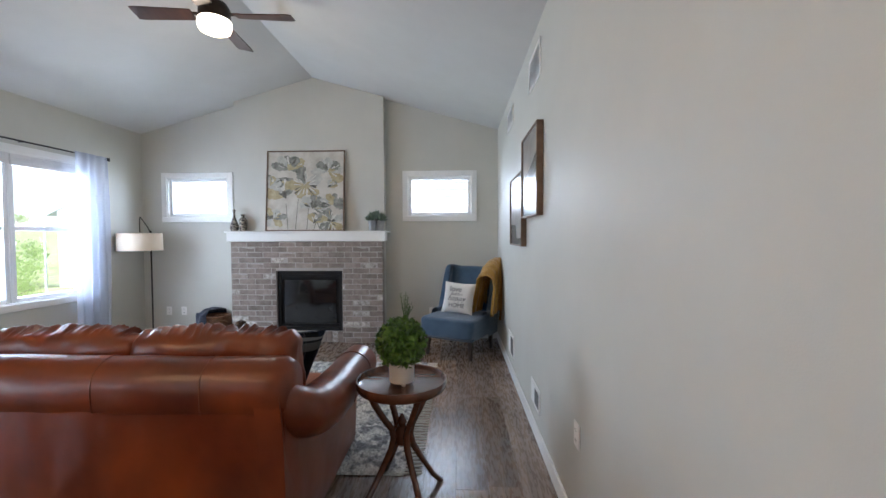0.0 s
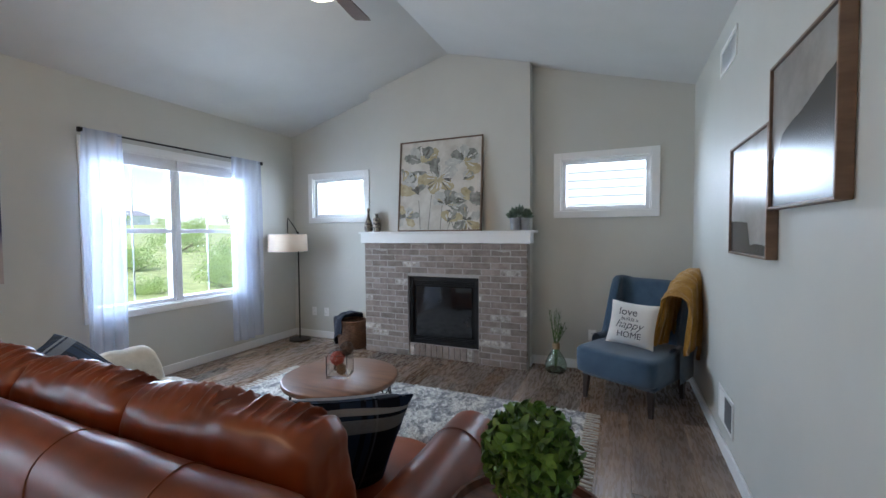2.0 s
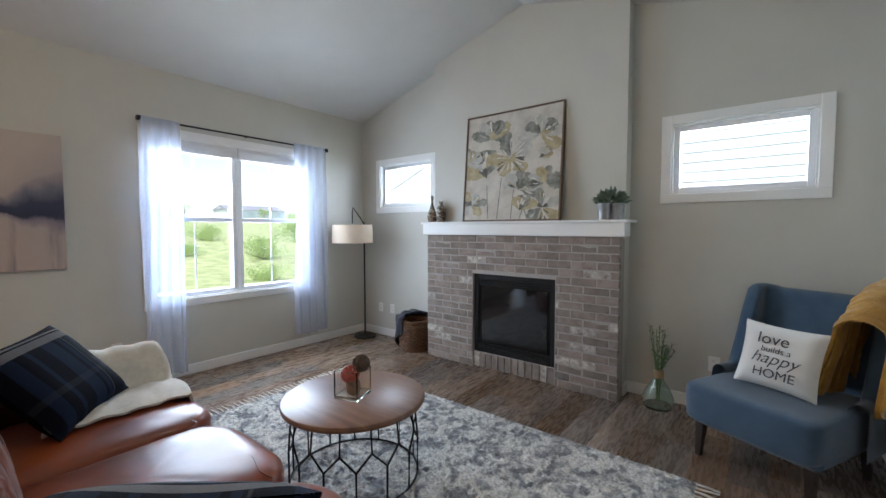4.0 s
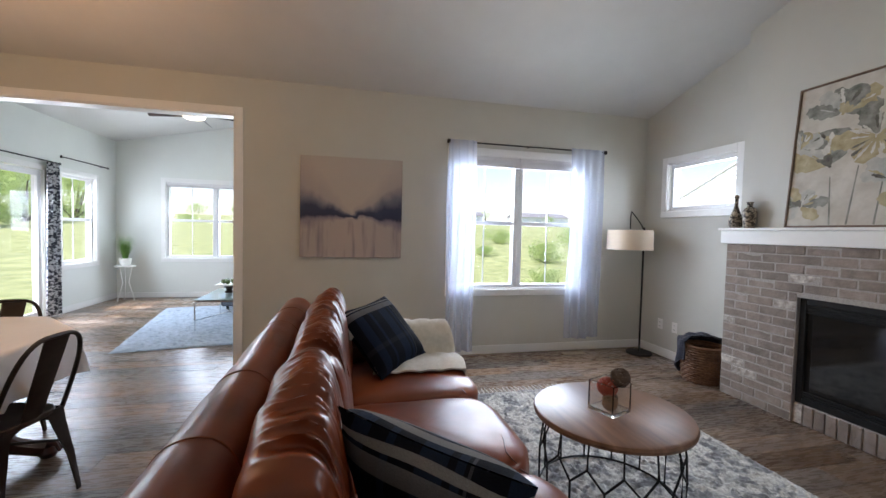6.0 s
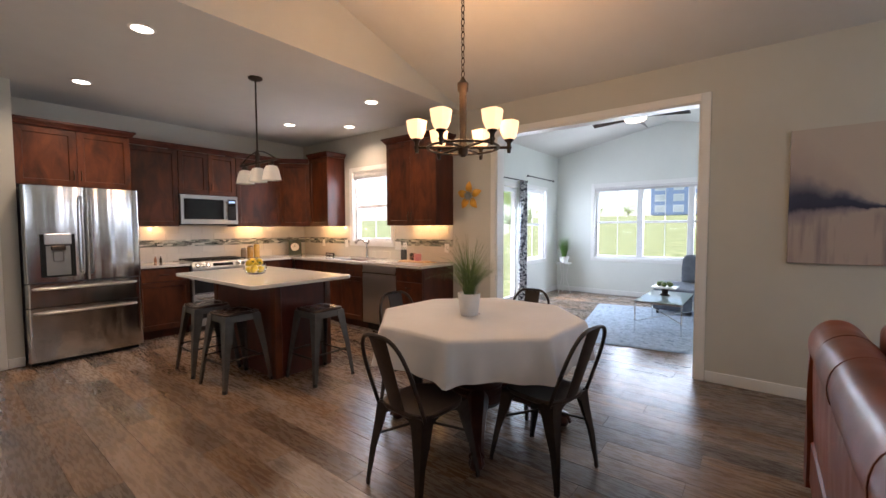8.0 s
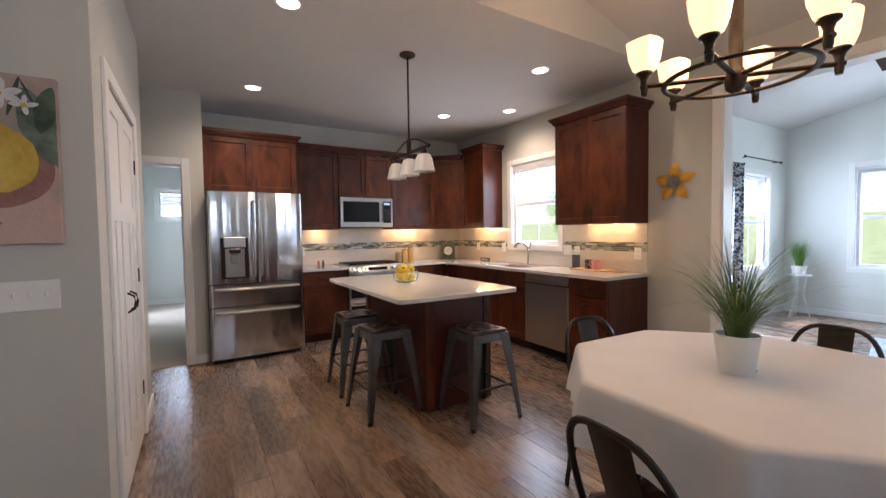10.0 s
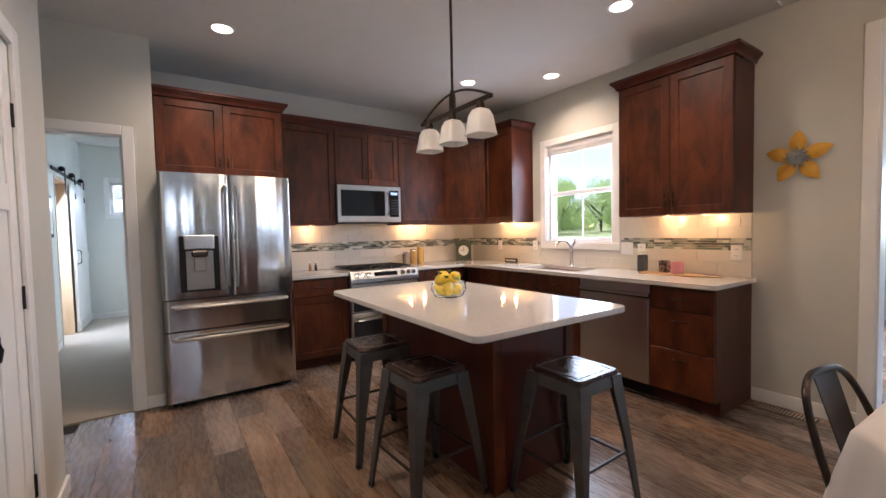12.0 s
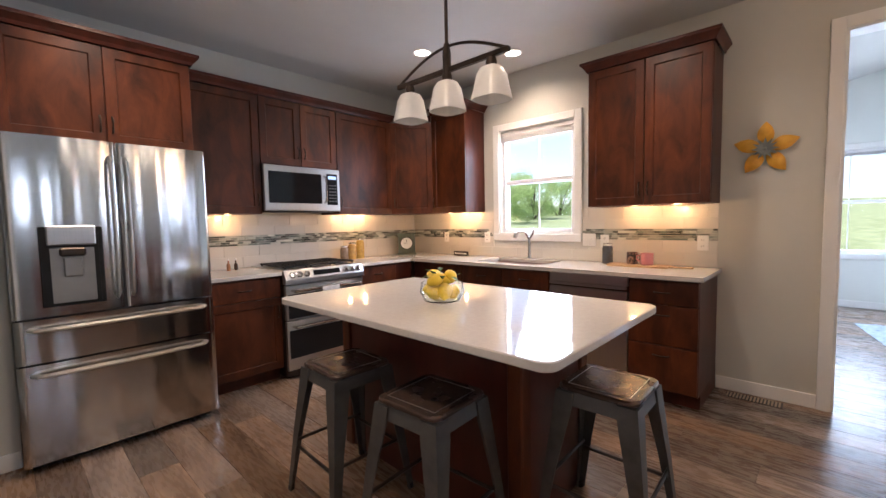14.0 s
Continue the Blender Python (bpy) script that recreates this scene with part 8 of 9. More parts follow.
for k in range(4):
    a = 6 + 90 * k
    b = part("blade", S().sheet(lambda u, v: (0.16 + 0.44 * u, (v - 0.5) * (0.11 + 0.035 * u) * (1 if u < 0.97 else 0.9), 3.115 + 0.10 * (v - 0.5) * 0.25), 10, 4, 0.008), M_BLADEW, fan, "dark walnut blade")
    b.matrix_local = Matrix.Rotation(radians(a), 4, "Z")
    part("bracket", S().box(0.09, 0.20, -0.02, 0.02, 3.118, 3.126, 0.003), M_BRONZE, b)
lamp("fan_glow", "POINT", 5, Matrix.Translation((fx, fy, 2.93)), (1.0, 0.82, 0.58), radius=0.1)

# curtains and rod at the living room window
rod = thing("curtain_rod", "black curtain rod with square finials", "curtain rod")
part("pole", S().tube([(WX + 0.075, 3.19, 2.315), (WX + 0.075, 5.02, 2.315)], 0.0085, 8), M_BLACK, rod)
for y in (3.175, 5.035):
    part("finial", S().box(WX + 0.055, WX + 0.095, y - 0.02, y + 0.02, 2.295, 2.335, 0.004), M_BLACK, rod)
for y in (3.30, 4.10, 4.92):
    part("bracket", S().tube([(WX + 0.001, y, 2.315), (WX + 0.075, y, 2.315)], 0.006, 6), M_BLACK, rod)


def curtain(y0, y1, z0, z1, waves, seed, label):
    def fn(u, v):
        y = y0 + u * (y1 - y0) + 0.02 * (noise.noise((u * 3, v * 2, seed)) + (0.9 * v * (u - 0.5)))
        x = WX + 0.090 + min(0.006 + 0.06 * v, 0.022 + 0.006 * v) * math.sin(u * waves * 2 * math.pi + 1.8 * noise.noise((u * 2, v * 1.5, seed + 4))) + 0.006 * noise.noise((u * 8, v * 3, seed))
        return x, y, z1 - v * (z1 - z0) + 0.01 * math.sin(u * 9 + seed) * v
    ob = part("curtain", S().sheet(fn, 90, 36), M_SHEER, None, smooth=180)
    return tagged(ob, label, "curtain", "sheer curtains")


curtain(3.17, 3.475, 0.06, 2.335, 4, 2.0, "sheer white curtain panel hanging to the floor")
curtain(4.60, 5.02, 0.16, 2.335, 4, 7.0, "sheer white curtain panel ending above the floor")


# canvases
def canvas_mat():
    """Hazy lake: pale sky and water, a dark blue shore."""
    m, nt, b = base_mat("lake_painting", 0.75)
    co, sep = node(nt, "ShaderNodeTexCoord"), node(nt, "ShaderNodeSeparateXYZ")
    nt.links.new(co.outputs["Object"], sep.inputs[0])
    nz = node(nt, "ShaderNodeTexNoise", Scale=4.5, Detail=7.0)
    mp = node(nt, "ShaderNodeMapping")
    mp.inputs["Scale"].default_value = (1, 1.5, 0.9)
    nt.links.new(co.outputs["Object"], mp.inputs[0])
    nt.links.new(mp.outputs[0], nz.inputs["Vector"])
    # shore height rises towards both sides
    ab = node(nt, "ShaderNodeMath")
    ab.operation = "ABSOLUTE"
    nt.links.new(sep.outputs[1], ab.inputs[0])
    k = node(nt, "ShaderNodeMath")
    k.operation = "MULTIPLY_ADD"
    k.inputs[1].default_value, k.inputs[2].default_value = 0.52, 0.02
    nt.links.new(ab.outputs[0], k.inputs[0])
    nb = node(nt, "ShaderNodeMath")
    nb.operation = "MULTIPLY_ADD"
    nb.inputs[1].default_value = 0.21
    nt.links.new(nz.outputs["Fac"], nb.inputs[0])
    off = node(nt, "ShaderNodeMath")
    off.operation = "ADD"
    off.inputs[1].default_value = -0.022
    nt.links.new(sep.outputs[2], off.inputs[0])
    nt.links.new(off.outputs[0], nb.inputs[2])
    dv = node(nt, "ShaderNodeMath")
    dv.operation = "DIVIDE"
    nt.links.new(nb.outputs[0], dv.inputs[0])
    nt.links.new(k.outputs[0], dv.inputs[1])
    r = node(nt, "ShaderNodeValToRGB")
    e = r.color_ramp.elements
    mr = node(nt, "ShaderNodeMapRange")
    mr.inputs["From Min"].default_value, mr.inputs["From Max"].default_value = -4.0, 2.5
    nt.links.new(dv.outputs[0], mr.inputs["Value"])
    stops = [(0.0, (0.46, 0.38, 0.34)), (0.52, (0.44, 0.37, 0.34)), (0.575, (0.24, 0.21, 0.25)), (0.60, (0.030, 0.035, 0.075)), (0.67, (0.040, 0.048, 0.095)), (0.73, (0.17, 0.17, 0.21)), (0.80, (0.42, 0.36, 0.34)), (1.0, (0.50, 0.44, 0.39))]
    e[0].position, e[0].color = stops[0][0], (*stops[0][1], 1)
    e[1].position, e[1].color = stops[-1][0], (*stops[-1][1], 1)
    for p, c in stops[1:-1]:
        q = e.new(p)
        q.color = (*c, 1)
    nt.links.new(mr.outputs[0], r.inputs[0])
    # thin runs of paint below the shore
    mp2, run = node(nt, "ShaderNodeMapping"), node(nt, "ShaderNodeTexNoise", Scale=1.0, Detail=4.0)
    mp2.inputs["Scale"].default_value = (1, 16, 1.6)
    nt.links.new(co.outputs["Object"], mp2.inputs[0])
    nt.links.new(mp2.outputs[0], run.inputs["Vector"])
    rr, low = node(nt, "ShaderNodeMapRange"), node(nt, "ShaderNodeMapRange")
    rr.inputs["From Min"].default_value, rr.inputs["From Max"].default_value, rr.inputs["To Max"].default_value = 0.50, 0.72, 0.75
    low.inputs["From Min"].default_value, low.inputs["From Max"].default_value = -0.10, -0.16
    nt.links.new(run.outputs["Fac"], rr.inputs["Value"])
    nt.links.new(sep.outputs[2], low.inputs["Value"])
    both, tint = node(nt, "ShaderNodeMath"), node(nt, "ShaderNodeMixRGB")
    both.operation = "MULTIPLY"
    nt.links.new(rr.outputs[0], both.inputs[0])
    nt.links.new(low.outputs[0], both.inputs[1])
    tint.inputs[2].default_value = (0.19, 0.16, 0.19, 1)
    nt.links.new(both.outputs[0], tint.inputs[0])
    nt.links.new(r.outputs[0], tint.inputs[1])
    nt.links.new(tint.outputs[0], b.inputs["Base Color"])
    bp = node(nt, "ShaderNodeBump", Strength=0.25, Distance=0.004)
    f = node(nt, "ShaderNodeTexNoise", Scale=160.0)
    nt.links.new(co.outputs["Object"], f.inputs["Vector"])
    nt.links.new(f.outputs["Fac"], bp.inputs["Height"])
    nt.links.new(bp.outputs[0], b.inputs["Normal"])
    return m


lk = thing("painting", "wide hazy canvas painting of a misty lake shore", "painting", Matrix.Translation((WX, 2.185, 1.575)))
part("canvas", S().box(0.002, 0.036, -0.505, 0.505, -0.505, 0.505, 0.003), canvas_mat(), lk, smooth=0)

M_WALNUT = mat("walnut_box_frame", (0.14, 0.085, 0.055), (0.22, 0.14, 0.09), 0.45, scale=6, stretch=(1, 1, 5))
M_PRINT_D = mat("dark_print", (0.02, 0.018, 0.017), (0.07, 0.062, 0.058), 0.24, scale=3, detail=5)
M_PRINT_L = mat("pale_print", (0.26, 0.24, 0.22), (0.42, 0.40, 0.37), 0.24, scale=3, detail=5)
for y0, y1, z0, z1, edge in ((2.80, 3.405, 1.51, 2.105, 0.52), (3.41, 4.075, 1.295, 1.89, 0.30)):
    pf = thing("framed_print", "abstract black and grey print in a walnut frame", "picture", None, "wall prints")
    s = S()
    for a, b, c, d in ((y0, y0 + 0.012, z0, z1), (y1 - 0.012, y1, z0, z1), (y0 + 0.012, y1 - 0.012, z1 - 0.012, z1), (y0 + 0.012, y1 - 0.012, z0, z0 + 0.012)):
        s.box(EX - 0.045, EX - 0.001, a, b, c, d, 0.002)
    part("frame", s, M_WALNUT, pf, "walnut box frame", 0)
    pale = part("print", S().box(EX - 0.034, EX - 0.004, y0 + 0.0125, y1 - 0.0125, z0 + 0.0125, z1 - 0.0125), M_PRINT_L, pf, smooth=0)
    # dark painted mass with a ragged top
    mass = S()
    n = 40
    top = []
    for k in range(n + 1):
        t = k / n
        if edge > 0.4:
            level = 0.70 - 0.26 * t - 0.10 * max(0.0, min(1.0, (t - 0.80) * 12))
        else:
            level = 0.10 + 0.20 * max(0.0, min(1.0, (t - 0.42) * 14))
        zz = z0 + (z1 - z0) * (level + 0.03 * noise.noise((t * 3.2, y0, 0)) + 0.010 * noise.noise((t * 22, y0, 2)))
        top.append((y0 + 0.013 + t * (y1 - y0 - 0.026), min(zz, z1 - 0.014)))
    mass.add([(EX - 0.0347, y, z0 + 0.013) for y, _ in top] + [(EX - 0.0347, y, z) for y, z in top], [(k, k + 1, n + 2 + k, n + 1 + k) for k in range(n)])
    part("painted_mass", mass, M_PRINT_D, pale, smooth=0)

lm = thing("painting", "square canvas painting of a yellow lemon on a branch", "painting", Matrix.Translation((0.145, -1.404, 1.605)))
part("canvas", S().box(-0.315, 0.315, 0.002, 0.036, -0.31, 0.31, 0.003), mat("blush_canvas", (0.30, 0.26, 0.22), (0.56, 0.40, 0.34), 0.7, scale=3, detail=6, bump=0.3, bump_scale=70, low=0.35, high=0.6), lm, smooth=0)


def dab(pts, y, material, name, parent):
    part(name, S().add([(x, y, z) for x, z in pts], [tuple(range(len(pts)))]), material, parent, smooth=0)


M_LP = mat("lemon_paint", (0.45, 0.27, 0.02), (0.72, 0.52, 0.09), 0.6, scale=7, detail=4, bump=0.5, bump_scale=50)
M_GP = mat("leaf_paint", (0.05, 0.075, 0.055), (0.20, 0.26, 0.20), 0.6, scale=12, detail=4, bump=0.5, bump_scale=50)
M_WP = mat("blossom_paint", (0.48, 0.50, 0.52), (0.72, 0.73, 0.72), 0.6, scale=18, detail=4, bump=0.5, bump_scale=50)
M_SP = mat("shade_paint", (0.24, 0.10, 0.09), (0.34, 0.17, 0.14), 0.6, scale=9, bump=0.5, bump_scale=50)
M_GP2 = mat("dark_leaf_paint", (0.025, 0.045, 0.03), (0.10, 0.14, 0.09), 0.6, scale=12, detail=4, bump=0.5, bump_scale=50)
M_BP = mat("branch_paint", (0.02, 0.025, 0.035), (0.07, 0.08, 0.09), 0.6, scale=20, bump=0.5, bump_scale=50)
M_RP = mat("rust_paint", (0.20, 0.06, 0.04), (0.34, 0.14, 0.10), 0.6, scale=12, detail=4, bump=0.5, bump_scale=50)
pr3 = random.Random(2)
dab_y = [0.0364]


def painted(name, material, cx, cz, ln, wd, turn, point=0.0, n=22):
    """One painted patch: an oval or, with point, a pointed leaf."""
    a, pts = radians(turn), []
    for k in range(n):
        t = 2 * math.pi * k / n
        wob = 1 + pr3.uniform(-0.05, 0.05)
        u, v = ln / 2 * math.cos(t) * wob, wd / 2 * math.sin(t) * (abs(math.sin(t)) ** point) * wob
        pts.append((max(-0.312, min(0.312, cx + u * math.cos(a) - v * math.sin(a))), max(-0.308, min(0.308, cz + u * math.sin(a) + v * math.cos(a)))))
    dab_y[0] += 0.00006
    dab(pts, dab_y[0], material, name, lm)


painted("painted_shadow", M_SP, -0.165, -0.055, 0.30, 0.23, -35)
painted("painted_shadow", M_RP, -0.02, -0.25, 0.26, 0.05, -8)
painted("painted_shadow", M_RP, 0.06, -0.275, 0.20, 0.06, 10)
painted("painted_leaf", M_GP, 0.02, 0.26, 0.30, 0.13, -14, 0.5)
painted("painted_leaf", M_GP2, 0.15, 0.22, 0.26, 0.10, -8, 0.5)
painted("painted_leaf", M_GP, 0.02, 0.03, 0.26, 0.13, 62, 0.5)
painted("painted_leaf", M_GP2, 0.10, -0.04, 0.24, 0.11, 75, 0.5)
painted("painted_leaf", M_GP, 0.07, -0.18, 0.26, 0.10, 80, 0.5)
painted("painted_leaf", M_GP2, 0.21, -0.20, 0.24, 0.12, 60, 0.5)
painted("painted_leaf", M_GP, -0.27, 0.12, 0.30, 0.12, 72, 0.5)
painted("painted_leaf", M_GP2, -0.285, 0.19, 0.18, 0.07, 100, 0.5)
painted("painted_lemon", M_LP, -0.128, 0.0, 0.265, 0.25, -12)
painted("painted_leaf", M_GP, 0.005, 0.06, 0.20, 0.10, 70, 0.5)
for p, q, w in (((0.25, 0.10), (-0.07, 0.215), 0.016), ((-0.215, 0.30), (-0.18, 0.16), 0.016), ((-0.215, 0.30), (-0.275, 0.15), 0.008), ((0.06, -0.02), (0.02, -0.13), 0.012), ((0.0, 0.17), (0.05, 0.06), 0.008)):
    d_ = Vector((q[0] - p[0], q[1] - p[1]))
    painted("painted_branch", M_BP, (p[0] + q[0]) / 2, (p[1] + q[1]) / 2, d_.length, w, math.degrees(math.atan2(d_.y, d_.x)))
for cx, cz, n, r in ((-0.16, 0.235, 7, 0.055), (-0.225, 0.20, 4, 0.035), (-0.02, -0.16, 7, 0.070), (0.01, -0.13, 4, 0.04)):
    for j in range(n):
        a = j * 360 / n + pr3.uniform(-15, 15)
        painted("painted_blossom", M_WP, cx + 0.6 * r * math.cos(radians(a)), cz + 0.5 * r * math.sin(radians(a)), r * pr3.uniform(0.9, 1.3), r * 0.5, a, 0.3, 12)
    painted("painted_blossom", M_LP, cx, cz, 0.02, 0.016, 0, 0, 10)


# wall vents
M_VENTBACK = mat("vent_white", (0.74, 0.74, 0.74), (0.80, 0.80, 0.80), 0.6)


M_VENTDARK = mat("vent_dark_grey", (0.10, 0.10, 0.10), (0.15, 0.15, 0.15), 0.6)


def grille(y0, y1, z0, z1, label):
    r = thing("wall_vent", label, "vent", None, "wall vents")
    part("frame", S().box(EX - 0.008, EX - 0.001, y0, y0 + 0.025, z0, z1, 0.002).box(EX - 0.008, EX - 0.001, y1 - 0.025, y1, z0, z1, 0.002).box(EX - 0.008, EX - 0.001, y0 + 0.025, y1 - 0.025, z1 - 0.025, z1, 0.002).box(EX - 0.008, EX - 0.001, y0 + 0.025, y1 - 0.025, z0, z0 + 0.025, 0.002), M_FIXTURE, r, smooth=0)
    part("backing", S().box(EX - 0.003, EX - 0.001, y0 + 0.025, y1 - 0.025, z0 + 0.025, z1 - 0.025), M_VENTBACK, r, smooth=0)
    # low vents: dark grey plate in front of the slats on the near half
    if z0 < 1:
        part("dark_half", S().box(EX - 0.0105, EX - 0.0088, y0 + 0.028, (y0 + y1) / 2, z0 + 0.028, z1 - 0.028), M_VENTDARK, r, "dark grey plate over half of the slats", 0)
    n_gap = 0.014
    n = max(4, int((z1 - z0 - 0.05) / n_gap))
    for k in range(n):
        z = z0 + 0.026 + (z1 - z0 - 0.052) * k / n
        part("slat", S().add([(EX - 0.003, y0 + 0.025, z + 0.010), (EX - 0.003, y1 - 0.025, z + 0.010), (EX - 0.008, y1 - 0.025, z), (EX - 0.008, y0 + 0.025, z), (EX - 0.0035, y0 + 0.025, z + 0.008), (EX - 0.0035, y1 - 0.025, z + 0.008), (EX - 0.0085, y1 - 0.025, z - 0.001), (EX - 0.0085, y0 + 0.025, z - 0.001)],
                              [(0, 1, 2, 3), (7, 6, 5, 4), (0, 4, 5, 1), (3, 2, 6, 7)]), M_FIXTURE, r, smooth=0)


grille(4.16, 4.58, 2.455, 2.64, "white slatted vent high on the wall")
grille(2.89, 3.30, 2.42, 2.66, "white slatted vent high on the wall")
grille(4.07, 4.45, 0.19, 0.41, "white slatted vent low on the wall")
grille(2.86, 3.16, 0.20, 0.36, "white slatted vent low on the wall")

# ---- sunroom things ----
rg2 = thing("rug", "pale blue-grey shag rug in the sunroom", "rug", pose(-6.35, 0.75, 0, 0, 0, 10))
part("woven_field", rug_pile(-1.30, 1.30, -1.25, 1.25, 130, 130, 0.024), mat("blue_grey_pile", (0.15, 0.22, 0.31), (0.40, 0.50, 0.62), 0.95, scale=14, detail=6, sheen=0.4), rg2, smooth=180)
gt = thing("glass_coffee_table", "steel and glass coffee table in the sunroom", "table", Matrix.Translation((-6.24, 0.53, 0.024)))
GX, GY = 0.53, 0.26
for sx in (-1, 1):
    for sy in (-1, 1):
        part("leg", S().lathe([(0.010, 0), (0.012, 0.01), (0.010, 0.03), (0.009, 0.12), (0.013, 0.14), (0.009, 0.16), (0.009, 0.34), (0.013, 0.362)], 10, (sx * GX, sy * GY, 0)), M_CHROME, gt)
    part("rail", S().box(sx * GX - 0.010, sx * GX + 0.010, -GY, GY, 0.362, 0.382, 0.002), M_CHROME, gt, smooth=0)
for sy in (-1, 1):
    part("rail", S().box(-GX + 0.011, GX - 0.011, sy * GY - 0.010, sy * GY + 0.010, 0.362, 0.382, 0.002), M_CHROME, gt, smooth=0)
for sy in (-1, 1):
    part("cross_brace", S().tube([(-GX, -sy * GY, 0.14), (GX, sy * GY, 0.14 + 0.012 * sy)], 0.006, 6), M_CHROME, gt)
part("glass_top", S().box(-GX - 0.01, GX + 0.01, -GY - 0.01, GY + 0.01, 0.384, 0.393, 0.002), mat("bright_glass", (0.36, 0.44, 0.43), (0.42, 0.50, 0.49), 0.04), gt, smooth=0)
pb = thing("pedestal_bowl", "dark pedestal bowl with a white rim on the glass table", "bowl", Matrix.Translation((-6.36, 0.50, 0.4175)))
part("bowl", S().lathe([(0.06, 0), (0.06, 0.012), (0.035, 0.03), (0.045, 0.07), (0.08, 0.105), (0.01, 0.105)], 24), M_GUN_DK, pb)
part("rim", S().prism([(-0.15, -0.15), (0.15, -0.15), (0.15, 0.15), (-0.15, 0.15)], 2, 0.1055, 0.122), M_POT, pb, "white square dish rim", 0)
for k in range(5):
    a = k * 1.257
    o = part("moss_ball", S().lathe([(0.004, -0.035), (0.025, -0.026), (0.036, 0.0), (0.027, 0.025), (0.006, 0.035)], 12), M_BLADE, None)
    o.location = (-6.36 + 0.07 * math.cos(a), 0.50 + 0.07 * math.sin(a), 0.4175 + 0.1225 + 0.036)
    tagged(o, "green moss ball heaped on the white dish", "ornament", "moss balls")
lc = thing("sofa", "low slate grey upholstered sofa under the sunroom window", "sofa", Matrix.Translation((0, 0, 0)))
M_CHAR = mat("slate_weave", (0.085, 0.095, 0.115), (0.135, 0.15, 0.175), 0.9, scale=9, bump=0.3, bump_scale=250)
part("base", S().box(-8.30, -7.04, 0.20, 2.16, 0.09, 0.26, 0.02), M_CHAR, lc)
part("back_frame", S().box(-8.34, -8.16, 0.45, 2.16, 0.26, 0.70, 0.04), M_CHAR, lc)
for y in (0.69, 1.67):
    part("seat_cushion", puff(0.55, 0.485, 0.085, 0.25, 44, 16, 0.003, y).moved(Matrix.Translation((-7.57, y, 0.345))), M_CHAR, lc, smooth=80)
for y in (0.88, 1.70):
    part("back_cushion", puff(0.11, 0.40, 0.235, 0.32, 44, 18, 0.004, y).moved(pose(-8.03, y, 0.655, 0, -8, 0)), M_CHAR, lc, smooth=80)
for x in (-8.22, -7.12):
    for y in (0.28, 2.08):
        part("leg", S().lathe([(0.016, 0), (0.024, 0.092)], 10, (x, y, 0)), M_BLACK, lc)
ps = thing("plant_stand", "slim white plant stand in the sunroom corner", "stand", Matrix.Translation((-8.32, -1.70, 0)))
part("top", S().lathe([(0.15, 0.60), (0.155, 0.605), (0.155, 0.62), (0.01, 0.622)], 24), M_TRIM, ps)
for k in range(3):
    a = radians(90 + 120 * k)
    part("leg", S().tube([(0.10 * math.cos(a), 0.10 * math.sin(a), 0.60), (0.05 * math.cos(a), 0.05 * math.sin(a), 0.32), (0.14 * math.cos(a), 0.14 * math.sin(a), 0.0)], 0.009, 8, up=(-math.sin(a), math.cos(a), 0)), M_TRIM, ps)
grass_pot("upright green grass in a white pot on a stand", -8.32, -1.70, 0.6225, 0.095, 0.13, 420, 0.46, 0.12, 17, mat("fresh_grass", (0.06, 0.14, 0.02), (0.16, 0.30, 0.06), 0.5, scale=12))
f2 = thing("ceiling_fan", "pale ceiling fan with a lit lamp in the sunroom", "fan", Matrix.Translation((-6.05, 0.15, 0)))
part("downrod", S().tube([(0, 0, 3.28), (0, 0, 2.90)], 0.012, 8), M_BRONZE, f2)
part("motor", S().lathe([(0.03, 2.93), (0.10, 2.90), (0.10, 2.83), (0.12, 2.82)], 22), M_BRONZE, f2)
part("bowl", S().lathe([(0.135, 2.818), (0.135, 2.79), (0.11, 2.765), (0.01, 2.755)], 24), glow("lit_bowl_far", (1.0, 0.88, 0.66), 1.6), f2, "lit frosted glass bowl")
for k in range(5):
    b = part("blade", S().sheet(lambda u, v: (0.14 + 0.50 * u, (v - 0.5) * 0.13, 2.862 + 0.11 * (v - 0.5)), 4, 2, 0.008), M_GUN_DK, f2)
    b.matrix_local = Matrix.Rotation(radians(40 + 72 * k), 4, "Z")
# glass door, patterned curtain and rods
gd = thing("door_patio", "white framed sliding glass patio door", "door", kind="structure")
for a, b, y in ((-6.785, -6.0, SUNS - 0.05), (-6.0, -5.215, SUNS - 0.09)):
    part("frame", S().box(a, a + 0.07, y, y + 0.035, 0.02, 2.065, 0.004).box(b - 0.07, b, y, y + 0.035, 0.02, 2.065, 0.004).box(a + 0.07, b - 0.07, y, y + 0.035, 1.99, 2.065, 0.004).box(a + 0.07, b - 0.07, y, y + 0.035, 0.02, 0.12, 0.004), M_VINYL, gd, smooth=0)
    p = part("pane", S().box(a + 0.071, b - 0.071, y + 0.015, y + 0.02, 0.121, 1.989), M_PANE, gd, smooth=0)
    p.visible_shadow = False
part("sill_track", S().box(-6.80, -5.20, SUNS - 0.12, SUNS, 0.0, 0.02), M_VINYL, gd, smooth=0)
M_PATT = mat("black_white_print", (0.03, 0.035, 0.05), (0.62, 0.64, 0.66), 0.9, scale=22, detail=2, low=0.47, high=0.53, stretch=(1, 1, 1.6))


def curtain2(u, v):
    return -6.98 + 0.20 * u * (1 + 0.35 * v) - 0.02 * v, SUNS + 0.075 + 0.028 * math.sin(u * 19), 2.19 - 2.15 * v


